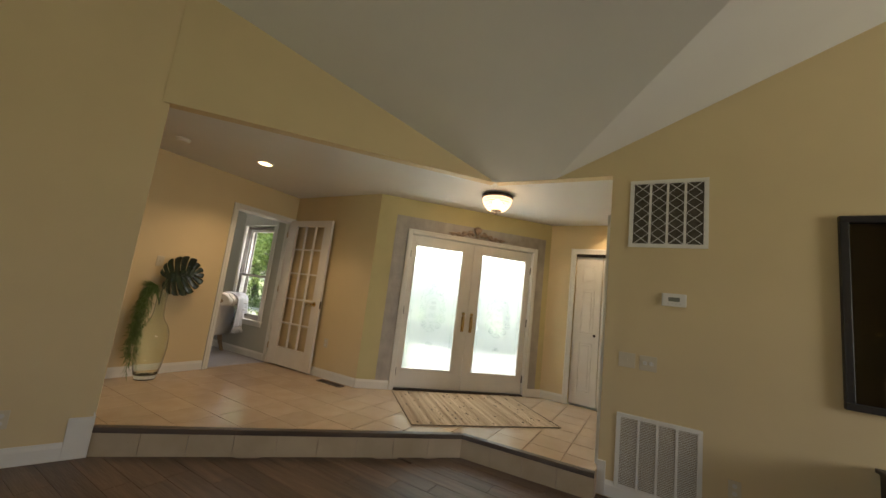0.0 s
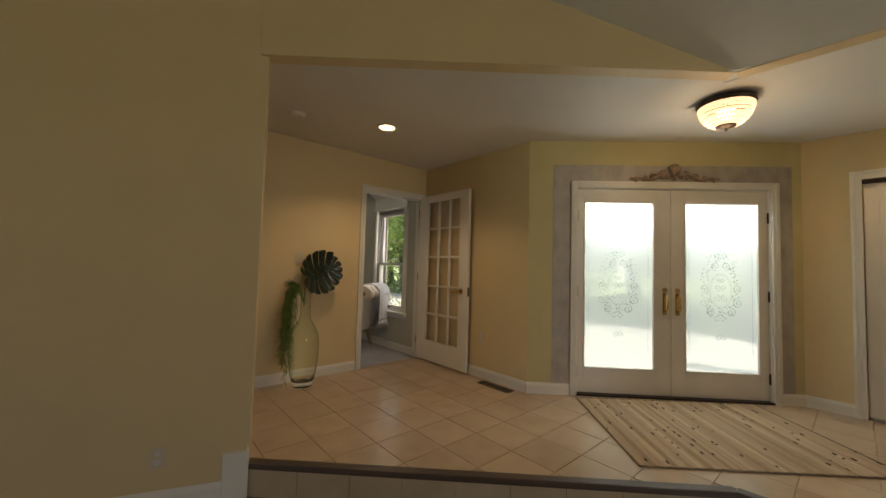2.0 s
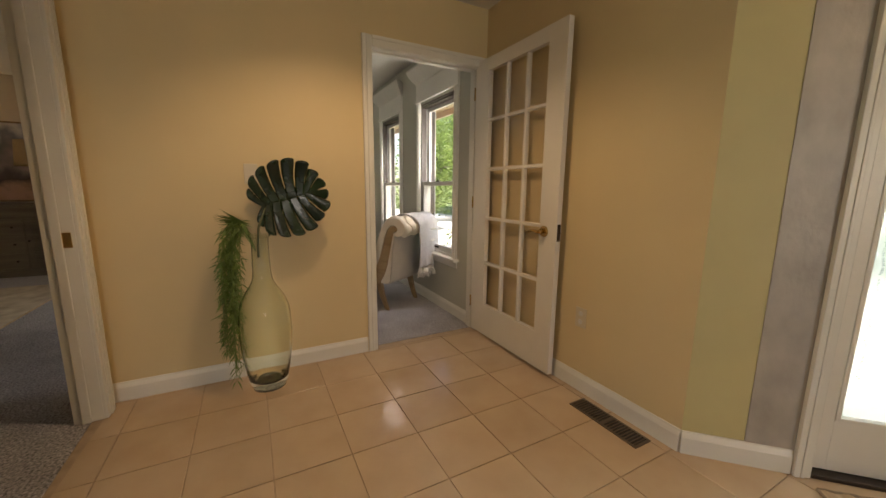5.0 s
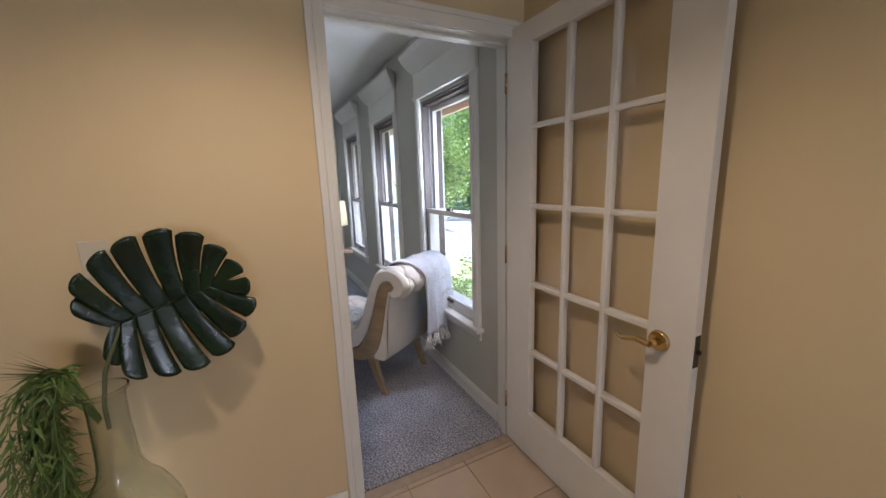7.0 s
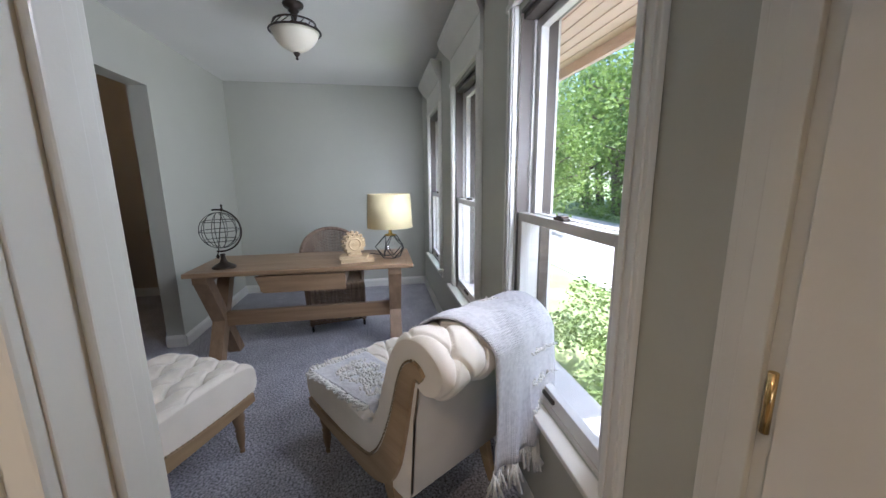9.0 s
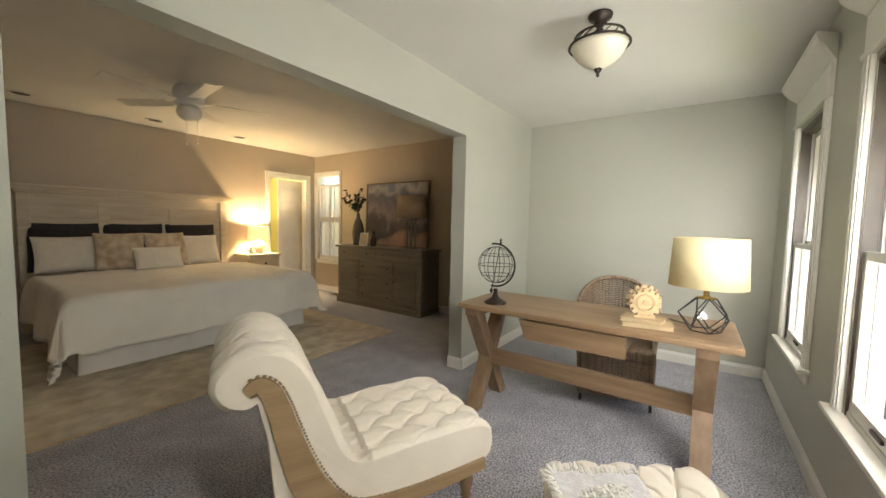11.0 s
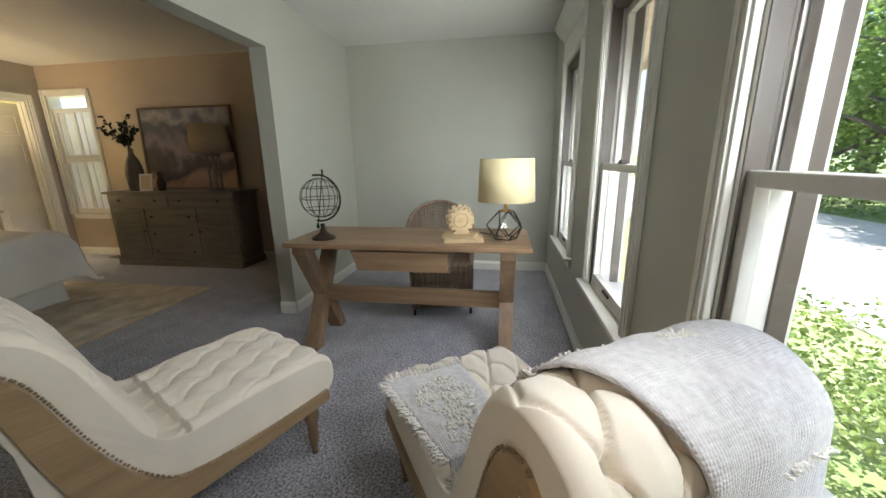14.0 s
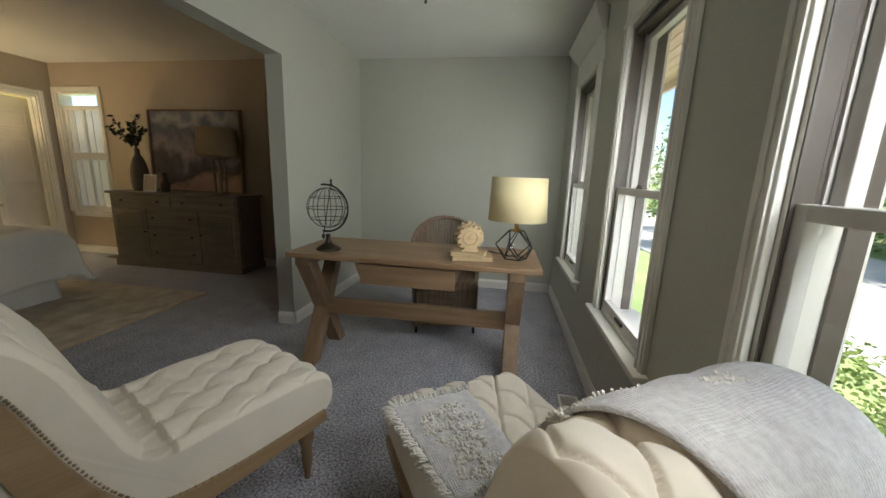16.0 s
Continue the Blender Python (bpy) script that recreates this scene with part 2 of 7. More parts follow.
def wall(name, p0, p1, z0, z1, thick, mat_r, mat_l, holes=(), label=""):
    """A wall whose right face (seen from p0 to p1) lies on the line; it is thick to the left. holes: (s0, s1, z0, z1)."""
    m, length = along(p0, p1)
    xs = sorted({0.0, length, *[h[0] for h in holes], *[h[1] for h in holes]})
    zs = sorted({z0, z1, *[h[2] for h in holes], *[h[3] for h in holes]})
    bm = bmesh.new()
    cell = {}
    for i in range(len(xs) - 1):
        for j in range(len(zs) - 1):
            cx, cz = (xs[i] + xs[i + 1]) / 2, (zs[j] + zs[j + 1]) / 2
            cell[i, j] = not any(h[0] < cx < h[1] and h[2] < cz < h[3] for h in holes)
    vert = {}

    def v(i, j, k):
        if (i, j, k) not in vert:
            vert[i, j, k] = bm.verts.new((xs[i], thick * k, zs[j]))
        return vert[i, j, k]
    for (i, j), full in cell.items():
        if not full:
            continue
        bm.faces.new((v(i, j, 0), v(i + 1, j, 0), v(i + 1, j + 1, 0), v(i, j + 1, 0))).material_index = 0
        bm.faces.new((v(i, j, 1), v(i, j + 1, 1), v(i + 1, j + 1, 1), v(i + 1, j, 1))).material_index = 1
        for di, dj, q in ((-1, 0, ((i, j), (i, j + 1))), (1, 0, ((i + 1, j), (i + 1, j + 1))), (0, -1, ((i, j), (i + 1, j))), (0, 1, ((i, j + 1), (i + 1, j + 1)))):
            if not cell.get((i + di, j + dj), False):
                (a, b), (c, d) = q
                bm.faces.new((v(a, b, 0), v(c, d, 0), v(c, d, 1), v(a, b, 1))).material_index = 0 if (di or dj) else 0
    ob = part(name, bm, [mat_r, mat_l])
    ob.matrix_world = pose(BLOCK, 0, 0) @ m
    return tagged(ob, label, "wall", kind="structure")


def skirting(p0, p1, z=0.0, h=0.1, t=0.014, material=None):
    """A baseboard on the right-hand side of the line from p0 to p1."""
    m, length = along(p0, p1)
    bm = bmesh.new()
    prof = [(0, 0), (-t, 0), (-t, h * 0.72), (-t * 0.75, h * 0.82), (-t * 0.4, h * 0.93), (-t * 0.3, h), (0, h)]
    a = [bm.verts.new((0, y - 0.001, zz + z)) for y, zz in prof]
    b = [bm.verts.new((length, y - 0.001, zz + z)) for y, zz in prof]
    for i in range(len(prof)):
        j = (i + 1) % len(prof)
        bm.faces.new((a[i], a[j], b[j], b[i]))
    bm.faces.new(a)
    bm.faces.new(b[::-1])
    ob = part("baseboard", bm, material or M_trim)
    ob.matrix_world = pose(BLOCK, 0, 0) @ m
    return tagged(ob, "white painted moulded wooden baseboard along the wall", "baseboard", kind="structure")


def casing(parent, s0, s1, z0, z1, w=0.07, t=0.018, material=None, y=0.0, side=-1, sill=False):
    """Mitre-free door or window casing round an opening, proud of the wall's face at local y."""
    material = material or M_trim

    def strip(x0, x1, za, zb):
        bm = bmesh.new()
        ya, yb = sorted((y + side * 0.001, y + side * t))
        box(bm, x0, ya, za, x1, yb, zb, 0.004)
        upright = (zb - za) > (x1 - x0)
        ya, yb = sorted((y + side * t * 0.9, y + side * (t + 0.007)))
        if upright:
            outer = x0 if x1 <= s0 + 1e-6 else x1 - 0.022
            box(bm, outer, ya, za, outer + 0.022, yb, zb, 0.003)
            mid = (x0 + x1) / 2 - 0.006
            box(bm, mid, ya, za, mid + 0.012, yb - 0.002 if side > 0 else yb, zb, 0.002)
        else:
            box(bm, x0, ya, zb - 0.022, x1, yb, zb, 0.003)
        return part("casing", bm, material, parent)
    strip(s0 - w, s0, z0, z1 + w)
    strip(s1, s1 + w, z0, z1 + w)
    strip(s0, s1, z1, z1 + w)
    if sill:
        strip(s0, s1, z0 - w, z0)


# ---- large structure ----
H = 2.44
LOW = -0.19
XW = -3.12                       # face of the foyer's west wall
XO = -3.24                       # its office face
C1, C2 = (-1.50, 4.90), (0.28, 6.68)
STEP_L, STEP_IN, STEP_R = (-1.78, 2.56), (0.155, 4.525), (1.25, 4.60)
HD_L, HD_A = (-1.772, 2.512), (0.13, 4.76)
K = 0.46

# floors
bm = bmesh.new()
prism(bm, [(-1.80, 2.50), STEP_L, STEP_IN, STEP_R, (1.25, 4.88), (2.6, 4.88), (2.6, 6.72), (0.30, 6.72), (-1.52, 4.92), (-3.18, 4.92), (-3.18, 2.50)], -0.30, -0.006)
piece("floor_foyer", bm, M_grout, "beige ceramic tiles laid diagonally with brown grout", "floor", "structure")
bm = bmesh.new()
prism(bm, [(-1.84, 2.50), (-2.82, 0.0), (-2.82, -4.2), (-9.0, -4.2), (-9.0, 5.04), (-3.18, 5.04), (-3.18, 2.50)], -0.30, 0.0)
piece("floor_carpet", bm, M_carpet, "mottled grey cut-pile carpet of office and bedroom", "carpet", "structure")
bm = bmesh.new()
prism(bm, [(-4, -4), (7, -4), (7, 6), (-4, 6)], -0.5, LOW - 0.012)
piece("floor_living", bm, M_brownwood, "dark brown wood plank floor of the sunken living room", "floor", "structure")

# walls of the foyer
wall("wall_west", (XW, 2.44), (XW, 5.05), 0, 2.9, 0.12, M_cream, M_office, [(1.56, 2.42, 0, 2.05)], "cream painted wall with an open doorway to the office")
wall("wall_north", (XW, 4.90), C1, 0, 2.9, 0.15, M_cream, M_cream, (), "cream painted foyer wall")
DG, DGL = along(C1, C2)
wall("wall_entry", C1, C2, 0, 2.9, 0.16, M_lime, M_cream, [(0.455, 2.255, 0, 2.0)], "yellow-green painted entry wall set at forty-five degrees")
wall("wall_closet", C2, (2.6, 6.68), 0, 2.9, 0.12, M_cream, M_cream, [(0.37, 1.75, 0, 2.03)], "cream painted wall with a bifold closet")
# unseen walls added behind the closet so no daylight shows between its doors
wall("wall_closet_back", (0.2, 7.35), (2.6, 7.35), 0, 2.9, 0.12, M_cream, M_cream, (), "plain unseen back wall of the closet, blocking outdoor light")
wall("wall_closet_side", (0.26, 6.8), (0.26, 7.4), 0, 2.9, 0.12, M_cream, M_cream, (), "plain unseen side wall of the closet, blocking outdoor light")
wall("wall_hall_end", (2.6, 7.4), (2.6, 4.89), 0, 2.9, 0.12, M_cream, M_cream, (), "cream painted end wall of the hall")
wall("wall_stub", (1.20, 5.60), (1.25, 4.775), LOW - 0.2, 2.9, 0.14, M_cream, M_cream, [(0.17, 0.72, 0, 2.03)], "cream painted wall stub with a narrow white door")
wall("wall_grille", (1.25, 4.775), (6.8, 4.775), LOW - 0.2, 7.0, 0.12, M_cream, M_cream, (), "cream painted living room wall with return air grilles")
wall("wall_bedroom_door", (-1.84, 2.55), (XW, 2.55), 0, 2.9, 0.11, M_cream, M_taupe, [(0.26, 1.13, 0, 2.05)], "cream painted wall with an open bedroom doorway")
wall("wall_living_west", (-2.75, 0.0), (-1.765, 2.56), LOW - 0.2, 7.0, 0.10, M_cream, M_taupe, (), "tall cream painted living room wall")
wall("wall_living_west_2", (-2.75, -4.0), (-2.75, 0.0), LOW - 0.2, 7.0, 0.10, M_cream, M_taupe, (), "tall cream painted living room wall")
wall("wall_living_south", (6.8, -4.0), (-2.75, -4.0), LOW - 0.2, 7.0, 0.10, M_cream, M_cream, [(6.8, 9.4, 0.3, 2.4)], "cream painted living room wall with a wide window")
# the east wall's opening is unseen, added for a fill lamp
wall("wall_living_east", (6.8, 4.775), (6.8, -4.0), LOW - 0.2, 7.0, 0.10, M_cream, M_cream, [(0.925, 2.625, 0.7, 2.2)], "cream painted living room wall with an added unseen opening for fill light")

# header over the step: the part of the tall walls above the foyer's ceiling
wall("header_diagonal", HD_L, HD_A, H, 7.0, 0.10, M_cream, M_cream, (), "cream painted wall above the foyer opening")
wall("header_straight", HD_A, (1.25, 4.775), H, 7.0, 0.10, M_cream, M_cream, (), "cream painted wall above the foyer opening")

bm = bmesh.new()
prism(bm, [(-1.82, 2.61), (0.05, 4.82), (0.05, 4.86), (1.25, 4.875), (2.7, 4.875), (2.7, 7.4), (0.2, 7.4), (-1.7, 5.06), (-3.2, 5.06), (-3.2, 2.42), (-1.87, 2.42)], H, H + 0.06)
prism(bm, [(0.0, 4.70), (0.20, 4.745), (0.20, 4.95), (0.0, 4.95)], H + 0.004, H + 0.05)
piece("ceiling_foyer", bm, M_ceil, "flat off-white painted foyer ceiling", "ceiling", "structure")
bm = bmesh.new()
prism(bm, [(-3.18, 2.60), (-3.18, 5.05), (-7.5, 5.05), (-7.5, 2.60)], H, H + 0.06)
piece("ceiling_office", bm, M_ceil, "flat off-white painted office ceiling", "ceiling", "structure")
bm = bmesh.new()
prism(bm, [(-1.84, 2.60), (-7.7, 2.60), (-7.7, -1.85), (-2.84, -1.85), (-2.84, 0.0)], 2.50, 2.56)
piece("ceiling_bedroom", bm, M_ceil, "flat off-white painted bedroom ceiling", "ceiling", "structure")

# vaulted living room ceiling: two slopes and a flat top
TOP = 5.2
run = (TOP - H) / K
A0 = (0.744, 4.76)
bm = bmesh.new()


def slab(bm, pts, t=0.05):
    a = [bm.verts.new(p) for p in pts]
    b = [bm.verts.new((p[0], p[1], p[2] + t)) for p in pts]
    bm.faces.new(a)
    bm.faces.new(b[::-1])
    for i in range(len(pts)):
        j = (i + 1) % len(pts)
        bm.faces.new((a[i], b[i], b[j], a[j]))


slab(bm, [(-4.2, 4.77, H), (A0[0], 4.77, H), (A0[0] + run, 4.77 - run, TOP), (-4.2, 4.77 - run, TOP)])
piece("ceiling_living", bm, M_ceil, "steep off-white vaulted living room ceiling", "ceiling", "structure")
bm = bmesh.new()
slab(bm, [(A0[0], 4.77, H), (A0[0] + 0.02, 4.9, H), (A0[0] + run, 4.9, TOP), (A0[0] + run, 4.77 - run, TOP)])
piece("ceiling_living_slope", bm, M_ceil, "off-white sloped ceiling beside the vault", "ceiling", "structure")
bm = bmesh.new()
slab(bm, [(-4.2, -5.0, TOP), (-4.2, 4.77 - run, TOP), (A0[0] + run, 4.77 - run, TOP), (A0[0] + run, 4.9, TOP), (7.2, 4.9, TOP), (7.2, -5, TOP)])
piece("ceiling_living_flat", bm, M_ceil, "off-white upper ceiling of the living room", "ceiling", "structure")

# office and bedroom walls
BLOCK = -0.04
WINS = [(-4.20, -3.49), (-5.41, -4.77), (-6.70, -6.05)]
WZ0, WZ1 = 0.53, 1.98
wall("wall_windows", (-7.5, 4.87), (XO + 0.06, 4.87), -0.1, 2.6, 0.17, M_office, M_cream, [(a + 7.5, b + 7.5, WZ0, WZ1) for a, b in WINS], "pale grey-green office wall with three windows")
wall("wall_office_west", (-7.36, 2.55), (-7.36, 5.04), -0.1, 2.6, 0.15, M_office, M_office, (), "pale grey-green painted office wall")
wall("wall_opening", (-3.24, 2.665), (-7.51, 2.665), 0, 2.6, 0.135, M_office, M_taupe, [(0.13, 2.67, 0, 2.05)], "pale wall with a wide cased opening to the bedroom")
wall("wall_bedroom_west", (-7.51, -1.80), (-7.51, 2.60), 0, 2.6, 0.15, M_taupe, M_taupe, [(0.20, 0.83, 0.58, 2.14)], "taupe painted bedroom wall with a window")
wall("wall_bedroom_south", (-1.8, -1.68), (-7.66, -1.68), 0, 2.6, 0.12, M_taupe, M_taupe, [(4.81, 5.53, 0, 2.06)], "taupe painted bedroom wall with a bathroom doorway")
BLOCK = 0.0

# ---- doors, windows and trim ----
def lining(parent, s0, s1, z1, depth, material=None, t=0.018, z0=0.0, stop=True, y0=0.0):
    """Jambs and head inside an opening, each a board of its own, with a stop."""
    for nm, a in (("jamb", (s0, z0, s0 + t, z1)), ("jamb", (s1 - t, z0, s1, z1)), ("head_jamb", (s0 + t, z1 - t, s1 - t, z1))):
        bm = bmesh.new()
        box(bm, a[0], y0 - 0.002, a[1], a[2], y0 + depth + 0.002, a[3], 0.002)
        if stop:
            if nm == "jamb":
                x0, x1 = (a[2], a[2] + 0.011) if a[0] == s0 else (a[0] - 0.011, a[0])
                box(bm, x0, y0 + depth * 0.40, a[1], x1, y0 + depth * 0.72, a[3] - t, 0.003)
            else:
                box(bm, a[0], y0 + depth * 0.40, a[1] - 0.011, a[2], y0 + depth * 0.72, a[1], 0.003)
        part(nm, bm, material or M_trim, parent)


# office doorway
m, L = along((XW, 2.44), (XW, 5.05))
frame_o = thing("door_frame_office", "white painted casing and jambs of the office doorway", "door frame", kind="structure", m=m)
casing(frame_o, 1.575, 2.405, 0, 2.035, 0.065)
casing(frame_o, 1.575, 2.405, 0, 2.035, 0.065, y=0.12, side=1)
lining(frame_o, 1.56, 2.42, 2.05, 0.12)
bm = bmesh.new()
box(bm, 1.579, 0.045, 0.86, 1.581, 0.075, 0.93)
part("strike_plate", bm, M_brass, frame_o, "small brass strike plate")
bm = bmesh.new()
box(bm, 1.56, -0.004, -0.004, 2.42, 0.05, 0.002)
part("threshold", bm, M_grout, frame_o)

# bedroom doorway
m, L = along((-1.78, 2.55), (XW, 2.55))
frame_b = thing("door_frame_bedroom", "white painted casing and jambs of the bedroom doorway", "door frame", kind="structure", m=m)
casing(frame_b, 0.335, 1.175, 0, 2.035, 0.085)
lining(frame_b, 0.32, 1.19, 2.05, 0.11)
bm = bmesh.new()
box(bm, 1.168, 0.012, 0.87, 1.171, 0.055, 0.94, 0.001)
part("strike_plate", bm, M_brass, frame_b, "brass strike plate on the jamb")


def lever(parent, x, y, z, face, tip):
    """Brass rosette and curved lever; face: -1 towards local -y; tip: the lever's direction along x."""
    bm = bmesh.new()
    cyl(bm, (x, y, z), (x, y + face * 0.012, z), 0.034, 0.030, 24)
    cyl(bm, (x, y + face * 0.012, z), (x, y + face * 0.05, z), 0.013, 0.011, 16)
    pts = [(x + tip * 0.115 * u, y + face * (0.05 + 0.008 * math.sin(3 * u)), z + 0.014 * math.sin(6.0 * u) * u) for u in [i / 12 for i in range(13)]]
    tube(bm, pts, [0.011 - 0.005 * i / 12 for i in range(13)], 10)
    return part("handle", bm, M_brass, parent, "polished brass lever handle")


# fifteen-light French door, standing open against the north wall
DX0, DX1, DZ0, DZ1 = -3.135, -2.245, 0.022, 2.065
french = thing("french_door", "white French door with fifteen glass panes, standing open", "door", m=pose(DX0, 4.822, 0))
W = DX1 - DX0
gx = [0.165, 0.365, 0.565, 0.748]
gz = [0.262, 0.593, 0.936, 1.297, 1.642, 1.978]
T = 0.036
for nm, a in (("stile", (0, DZ0, gx[0], DZ1)), ("stile", (gx[3], DZ0, W, DZ1)), ("bottom_rail", (gx[0], DZ0, gx[3], gz[0])), ("top_rail", (gx[0], gz[5], gx[3], DZ1))):
    bm = bmesh.new()
    box(bm, a[0], 0, a[1], a[2], T, a[3], 0.002)
    part(nm, bm, M_door, french)
for i in (1, 2):
    bm = bmesh.new()
    box(bm, gx[i] - 0.011, 0.003, gz[0], gx[i] + 0.011, T - 0.003, gz[5], 0.006)
    part("muntin", bm, M_door, french)
for k in (1, 2, 3, 4):
    for i in range(3):
        bm = bmesh.new()
        box(bm, gx[i] + (0.011 if i else 0), 0.003, gz[k] - 0.011, gx[i + 1] - (0.011 if i < 2 else 0), T - 0.003, gz[k] + 0.011, 0.006)
        part("muntin", bm, M_door, french)
for i in range(3):
    for k in range(5):
        bm = bmesh.new()
        box(bm, gx[i] + 0.004, T / 2 - 0.002, gz[k] + 0.004, gx[i + 1] - 0.004, T / 2 + 0.002, gz[k + 1] - 0.004)
        p = part("pane", bm, M_pane, french)
lever(french, 0.79, 0.0, 0.905, -1, -1)
lever(french, 0.79, T, 0.905, 1, -1)
bm = bmesh.new()
box(bm, W, 0.006, 0.855, W + 0.002, T - 0.006, 0.955)
cyl(bm, (W, T / 2, 0.905), (W + 0.011, T / 2, 0.905), 0.009, 0.007, 10)
part("latch", bm, M_bronze, french, "dark latch plate")
for z in (0.25, 1.05, 1.85):
    bm = bmesh.new()
    cyl(bm, (-0.008, -0.004, z - 0.045), (-0.008, -0.004, z + 0.045), 0.006, seg=10)
    part("hinge", bm, M_brass, french)

# front double door, set in the forty-five degree wall
def local(name, label, cat, kind="", group=""):
    return thing(name, label, cat, group, kind, m=DG)


band = local("wall_band", "silver-grey embossed painted band around the front door", "wall trim", "structure")
for x0, z0, x1, z1 in ((0.233, 0.10, 0.405, 2.205), (2.305, 0.10, 2.43, 2.205), (0.405, 2.045, 2.305, 2.205)):
    bm = bmesh.new()
    box(bm, x0, -0.004, z0, x1, -0.0005, z1)
    part("band_panel", bm, M_silver, band)

frame_f = local("door_frame_entry", "white painted frame around the double front door", "door frame", "structure")
casing(frame_f, 0.465, 2.245, 0, 1.985, 0.060, 0.02)
lining(frame_f, 0.455, 2.255, 2.0, 0.16, stop=False)
bm = bmesh.new()
box(bm, 0.455, -0.015, 0.0, 2.255, 0.16, 0.018, 0.003)
part("sill", bm, M_bronze, frame_f, "dark bronze door sill")

M_frost = pane_mat("etched_glass", (0.97, 1.0, 0.98), frost=0.46)
M_clearetch = pane_mat("clear_etched_line", (0.80, 0.86, 0.84), frost=0.08)


def ring(bm, cx, cz, rx, rz, w, y, seg=40):
    a = [bm.verts.new((cx + (rx - w) * math.cos(2 * math.pi * i / seg), y, cz + (rz - w) * math.sin(2 * math.pi * i / seg))) for i in range(seg)]
    b = [bm.verts.new((cx + rx * math.cos(2 * math.pi * i / seg), y, cz + rz * math.sin(2 * math.pi * i / seg))) for i in range(seg)]
    for i in range(seg):
        j = (i + 1) % seg
        bm.faces.new((a[i], a[j], b[j], b[i]))


def scroll(bm, cx, cz, r0, turns, a0, flip, y, rad=0.0025):
    pts = []
    n = int(26 * turns)
    for i in range(n + 1):
        u = i / n
        w = a0 + flip * turns * 2 * math.pi * u
        r = r0 * (1 - 0.85 * u)
        pts.append((cx + r * math.cos(w), y, cz + r * math.sin(w)))
    tube(bm, pts, rad, 5)


def entry_leaf(s0, s1, g0, g1, hand):
    leaf = local("front_door", "white front door with a tall etched glass light, closed", "door", group="pair of front doors")
    y0, y1 = 0.030, 0.075
    for nm, a in (("stile", (s0, 0.022, g0, 1.975)), ("stile", (g1, 0.022, s1, 1.975)), ("bottom_rail", (g0, 0.022, g1, 0.245)), ("top_rail", (g0, 1.86, g1, 1.975))):
        bm = bmesh.new()
        box(bm, a[0], y0, a[1], a[2], y1, a[3], 0.002)
        part(nm, bm, M_door, leaf)
    for a in ((g0, 0.245, g0 + 0.016, 1.86), (g1 - 0.016, 0.245, g1, 1.86), (g0 + 0.016, 0.245, g1 - 0.016, 0.261), (g0 + 0.016, 1.844, g1 - 0.016, 1.86)):
        bm = bmesh.new()
        box(bm, a[0], y0 - 0.006, a[1], a[2], y0 + 0.02, a[3], 0.004)
        part("glazing_bead", bm, M_door, leaf)
    bm = bmesh.new()
    box(bm, g0 + 0.01, 0.050, 0.255, g1 - 0.01, 0.055, 1.85)
    glass = part("glass", bm, M_frost, leaf, "frosted etched glass")
    cx = (g0 + g1) / 2
    cz = 1.02
    ye = 0.0475
    bm = bmesh.new()
    ring(bm, cx, cz, 0.105, 0.165, 0.007, ye)
    ring(bm, cx, cz, 0.090, 0.150, 0.003, ye)
    for fl in (-1, 1):
        scroll(bm, cx + fl * 0.036, cz - 0.07, 0.036, 1.4, math.pi / 2, fl, ye)
        scroll(bm, cx + fl * 0.030, cz + 0.03, 0.030, 1.3, -math.pi / 2, -fl, ye)
        scroll(bm, cx + fl * 0.022, cz + 0.10, 0.022, 1.3, -math.pi / 2, -fl, ye)
        scroll(bm, cx + fl * 0.155, cz - 0.11, 0.050, 1.5, math.pi / 2, fl, ye, 0.0035)
        scroll(bm, cx + fl * 0.155, cz + 0.02, 0.042, 1.4, -math.pi / 2, -fl, ye, 0.003)
        scroll(bm, cx + fl * 0.09, cz - 0.20, 0.045, 1.4, math.pi / 2, -fl, ye, 0.003)
        scroll(bm, cx + fl * 0.045, cz + 0.235, 0.042, 1.5, -math.pi / 2, fl, ye, 0.003)
        scroll(bm, cx + fl * 0.030, cz + 0.34, 0.030, 1.4, -math.pi / 2, fl, ye, 0.003)
        scroll(bm, cx + fl * 0.028, cz - 0.44, 0.028, 1.4, math.pi / 2, fl, ye, 0.003)
        scroll(bm, cx + fl * 0.21, 1.70, 0.03, 1.4, 0, fl, ye, 0.003)
    part("etching", bm, M_clearetch, leaf, "etched scrollwork medallion")
    rnd = random.Random(5)
    bm = bmesh.new()
    for fl in (-1, 1):
        for k in range(170):
            z = 0.42 + 1.22 * k / 170
            x = cx + fl * ((g1 - g0) / 2 - 0.055) + rnd.uniform(-0.004, 0.004)
            if rnd.random() < 0.75:
                box(bm, x - 0.004, ye, z, x + 0.004, ye + 0.001, z + rnd.uniform(0.002, 0.006))
    for k in range(260):
        a, r = rnd.uniform(0, 6.28), rnd.uniform(0.75, 1.25)
        x, z = cx + 0.15 * r * math.cos(a), cz + 0.02 + (0.33 if math.sin(a) > 0 else 0.25) * r * math.sin(a)
        w = rnd.uniform(0.003, 0.008)
        box(bm, x - w, ye, z - w * 0.5, x + w, ye + 0.001, z + w * 0.5)
    part("etching_border", bm, M_clearetch, leaf)
    hx = s1 - 0.055 if hand > 0 else s0 + 0.055
    bm = bmesh.new()
    box(bm, hx - 0.02, y0 - 0.008, 0.78, hx + 0.02, y0, 0.99, 0.006)
    part("escutcheon", bm, M_brass, leaf)
    bm = bmesh.new()
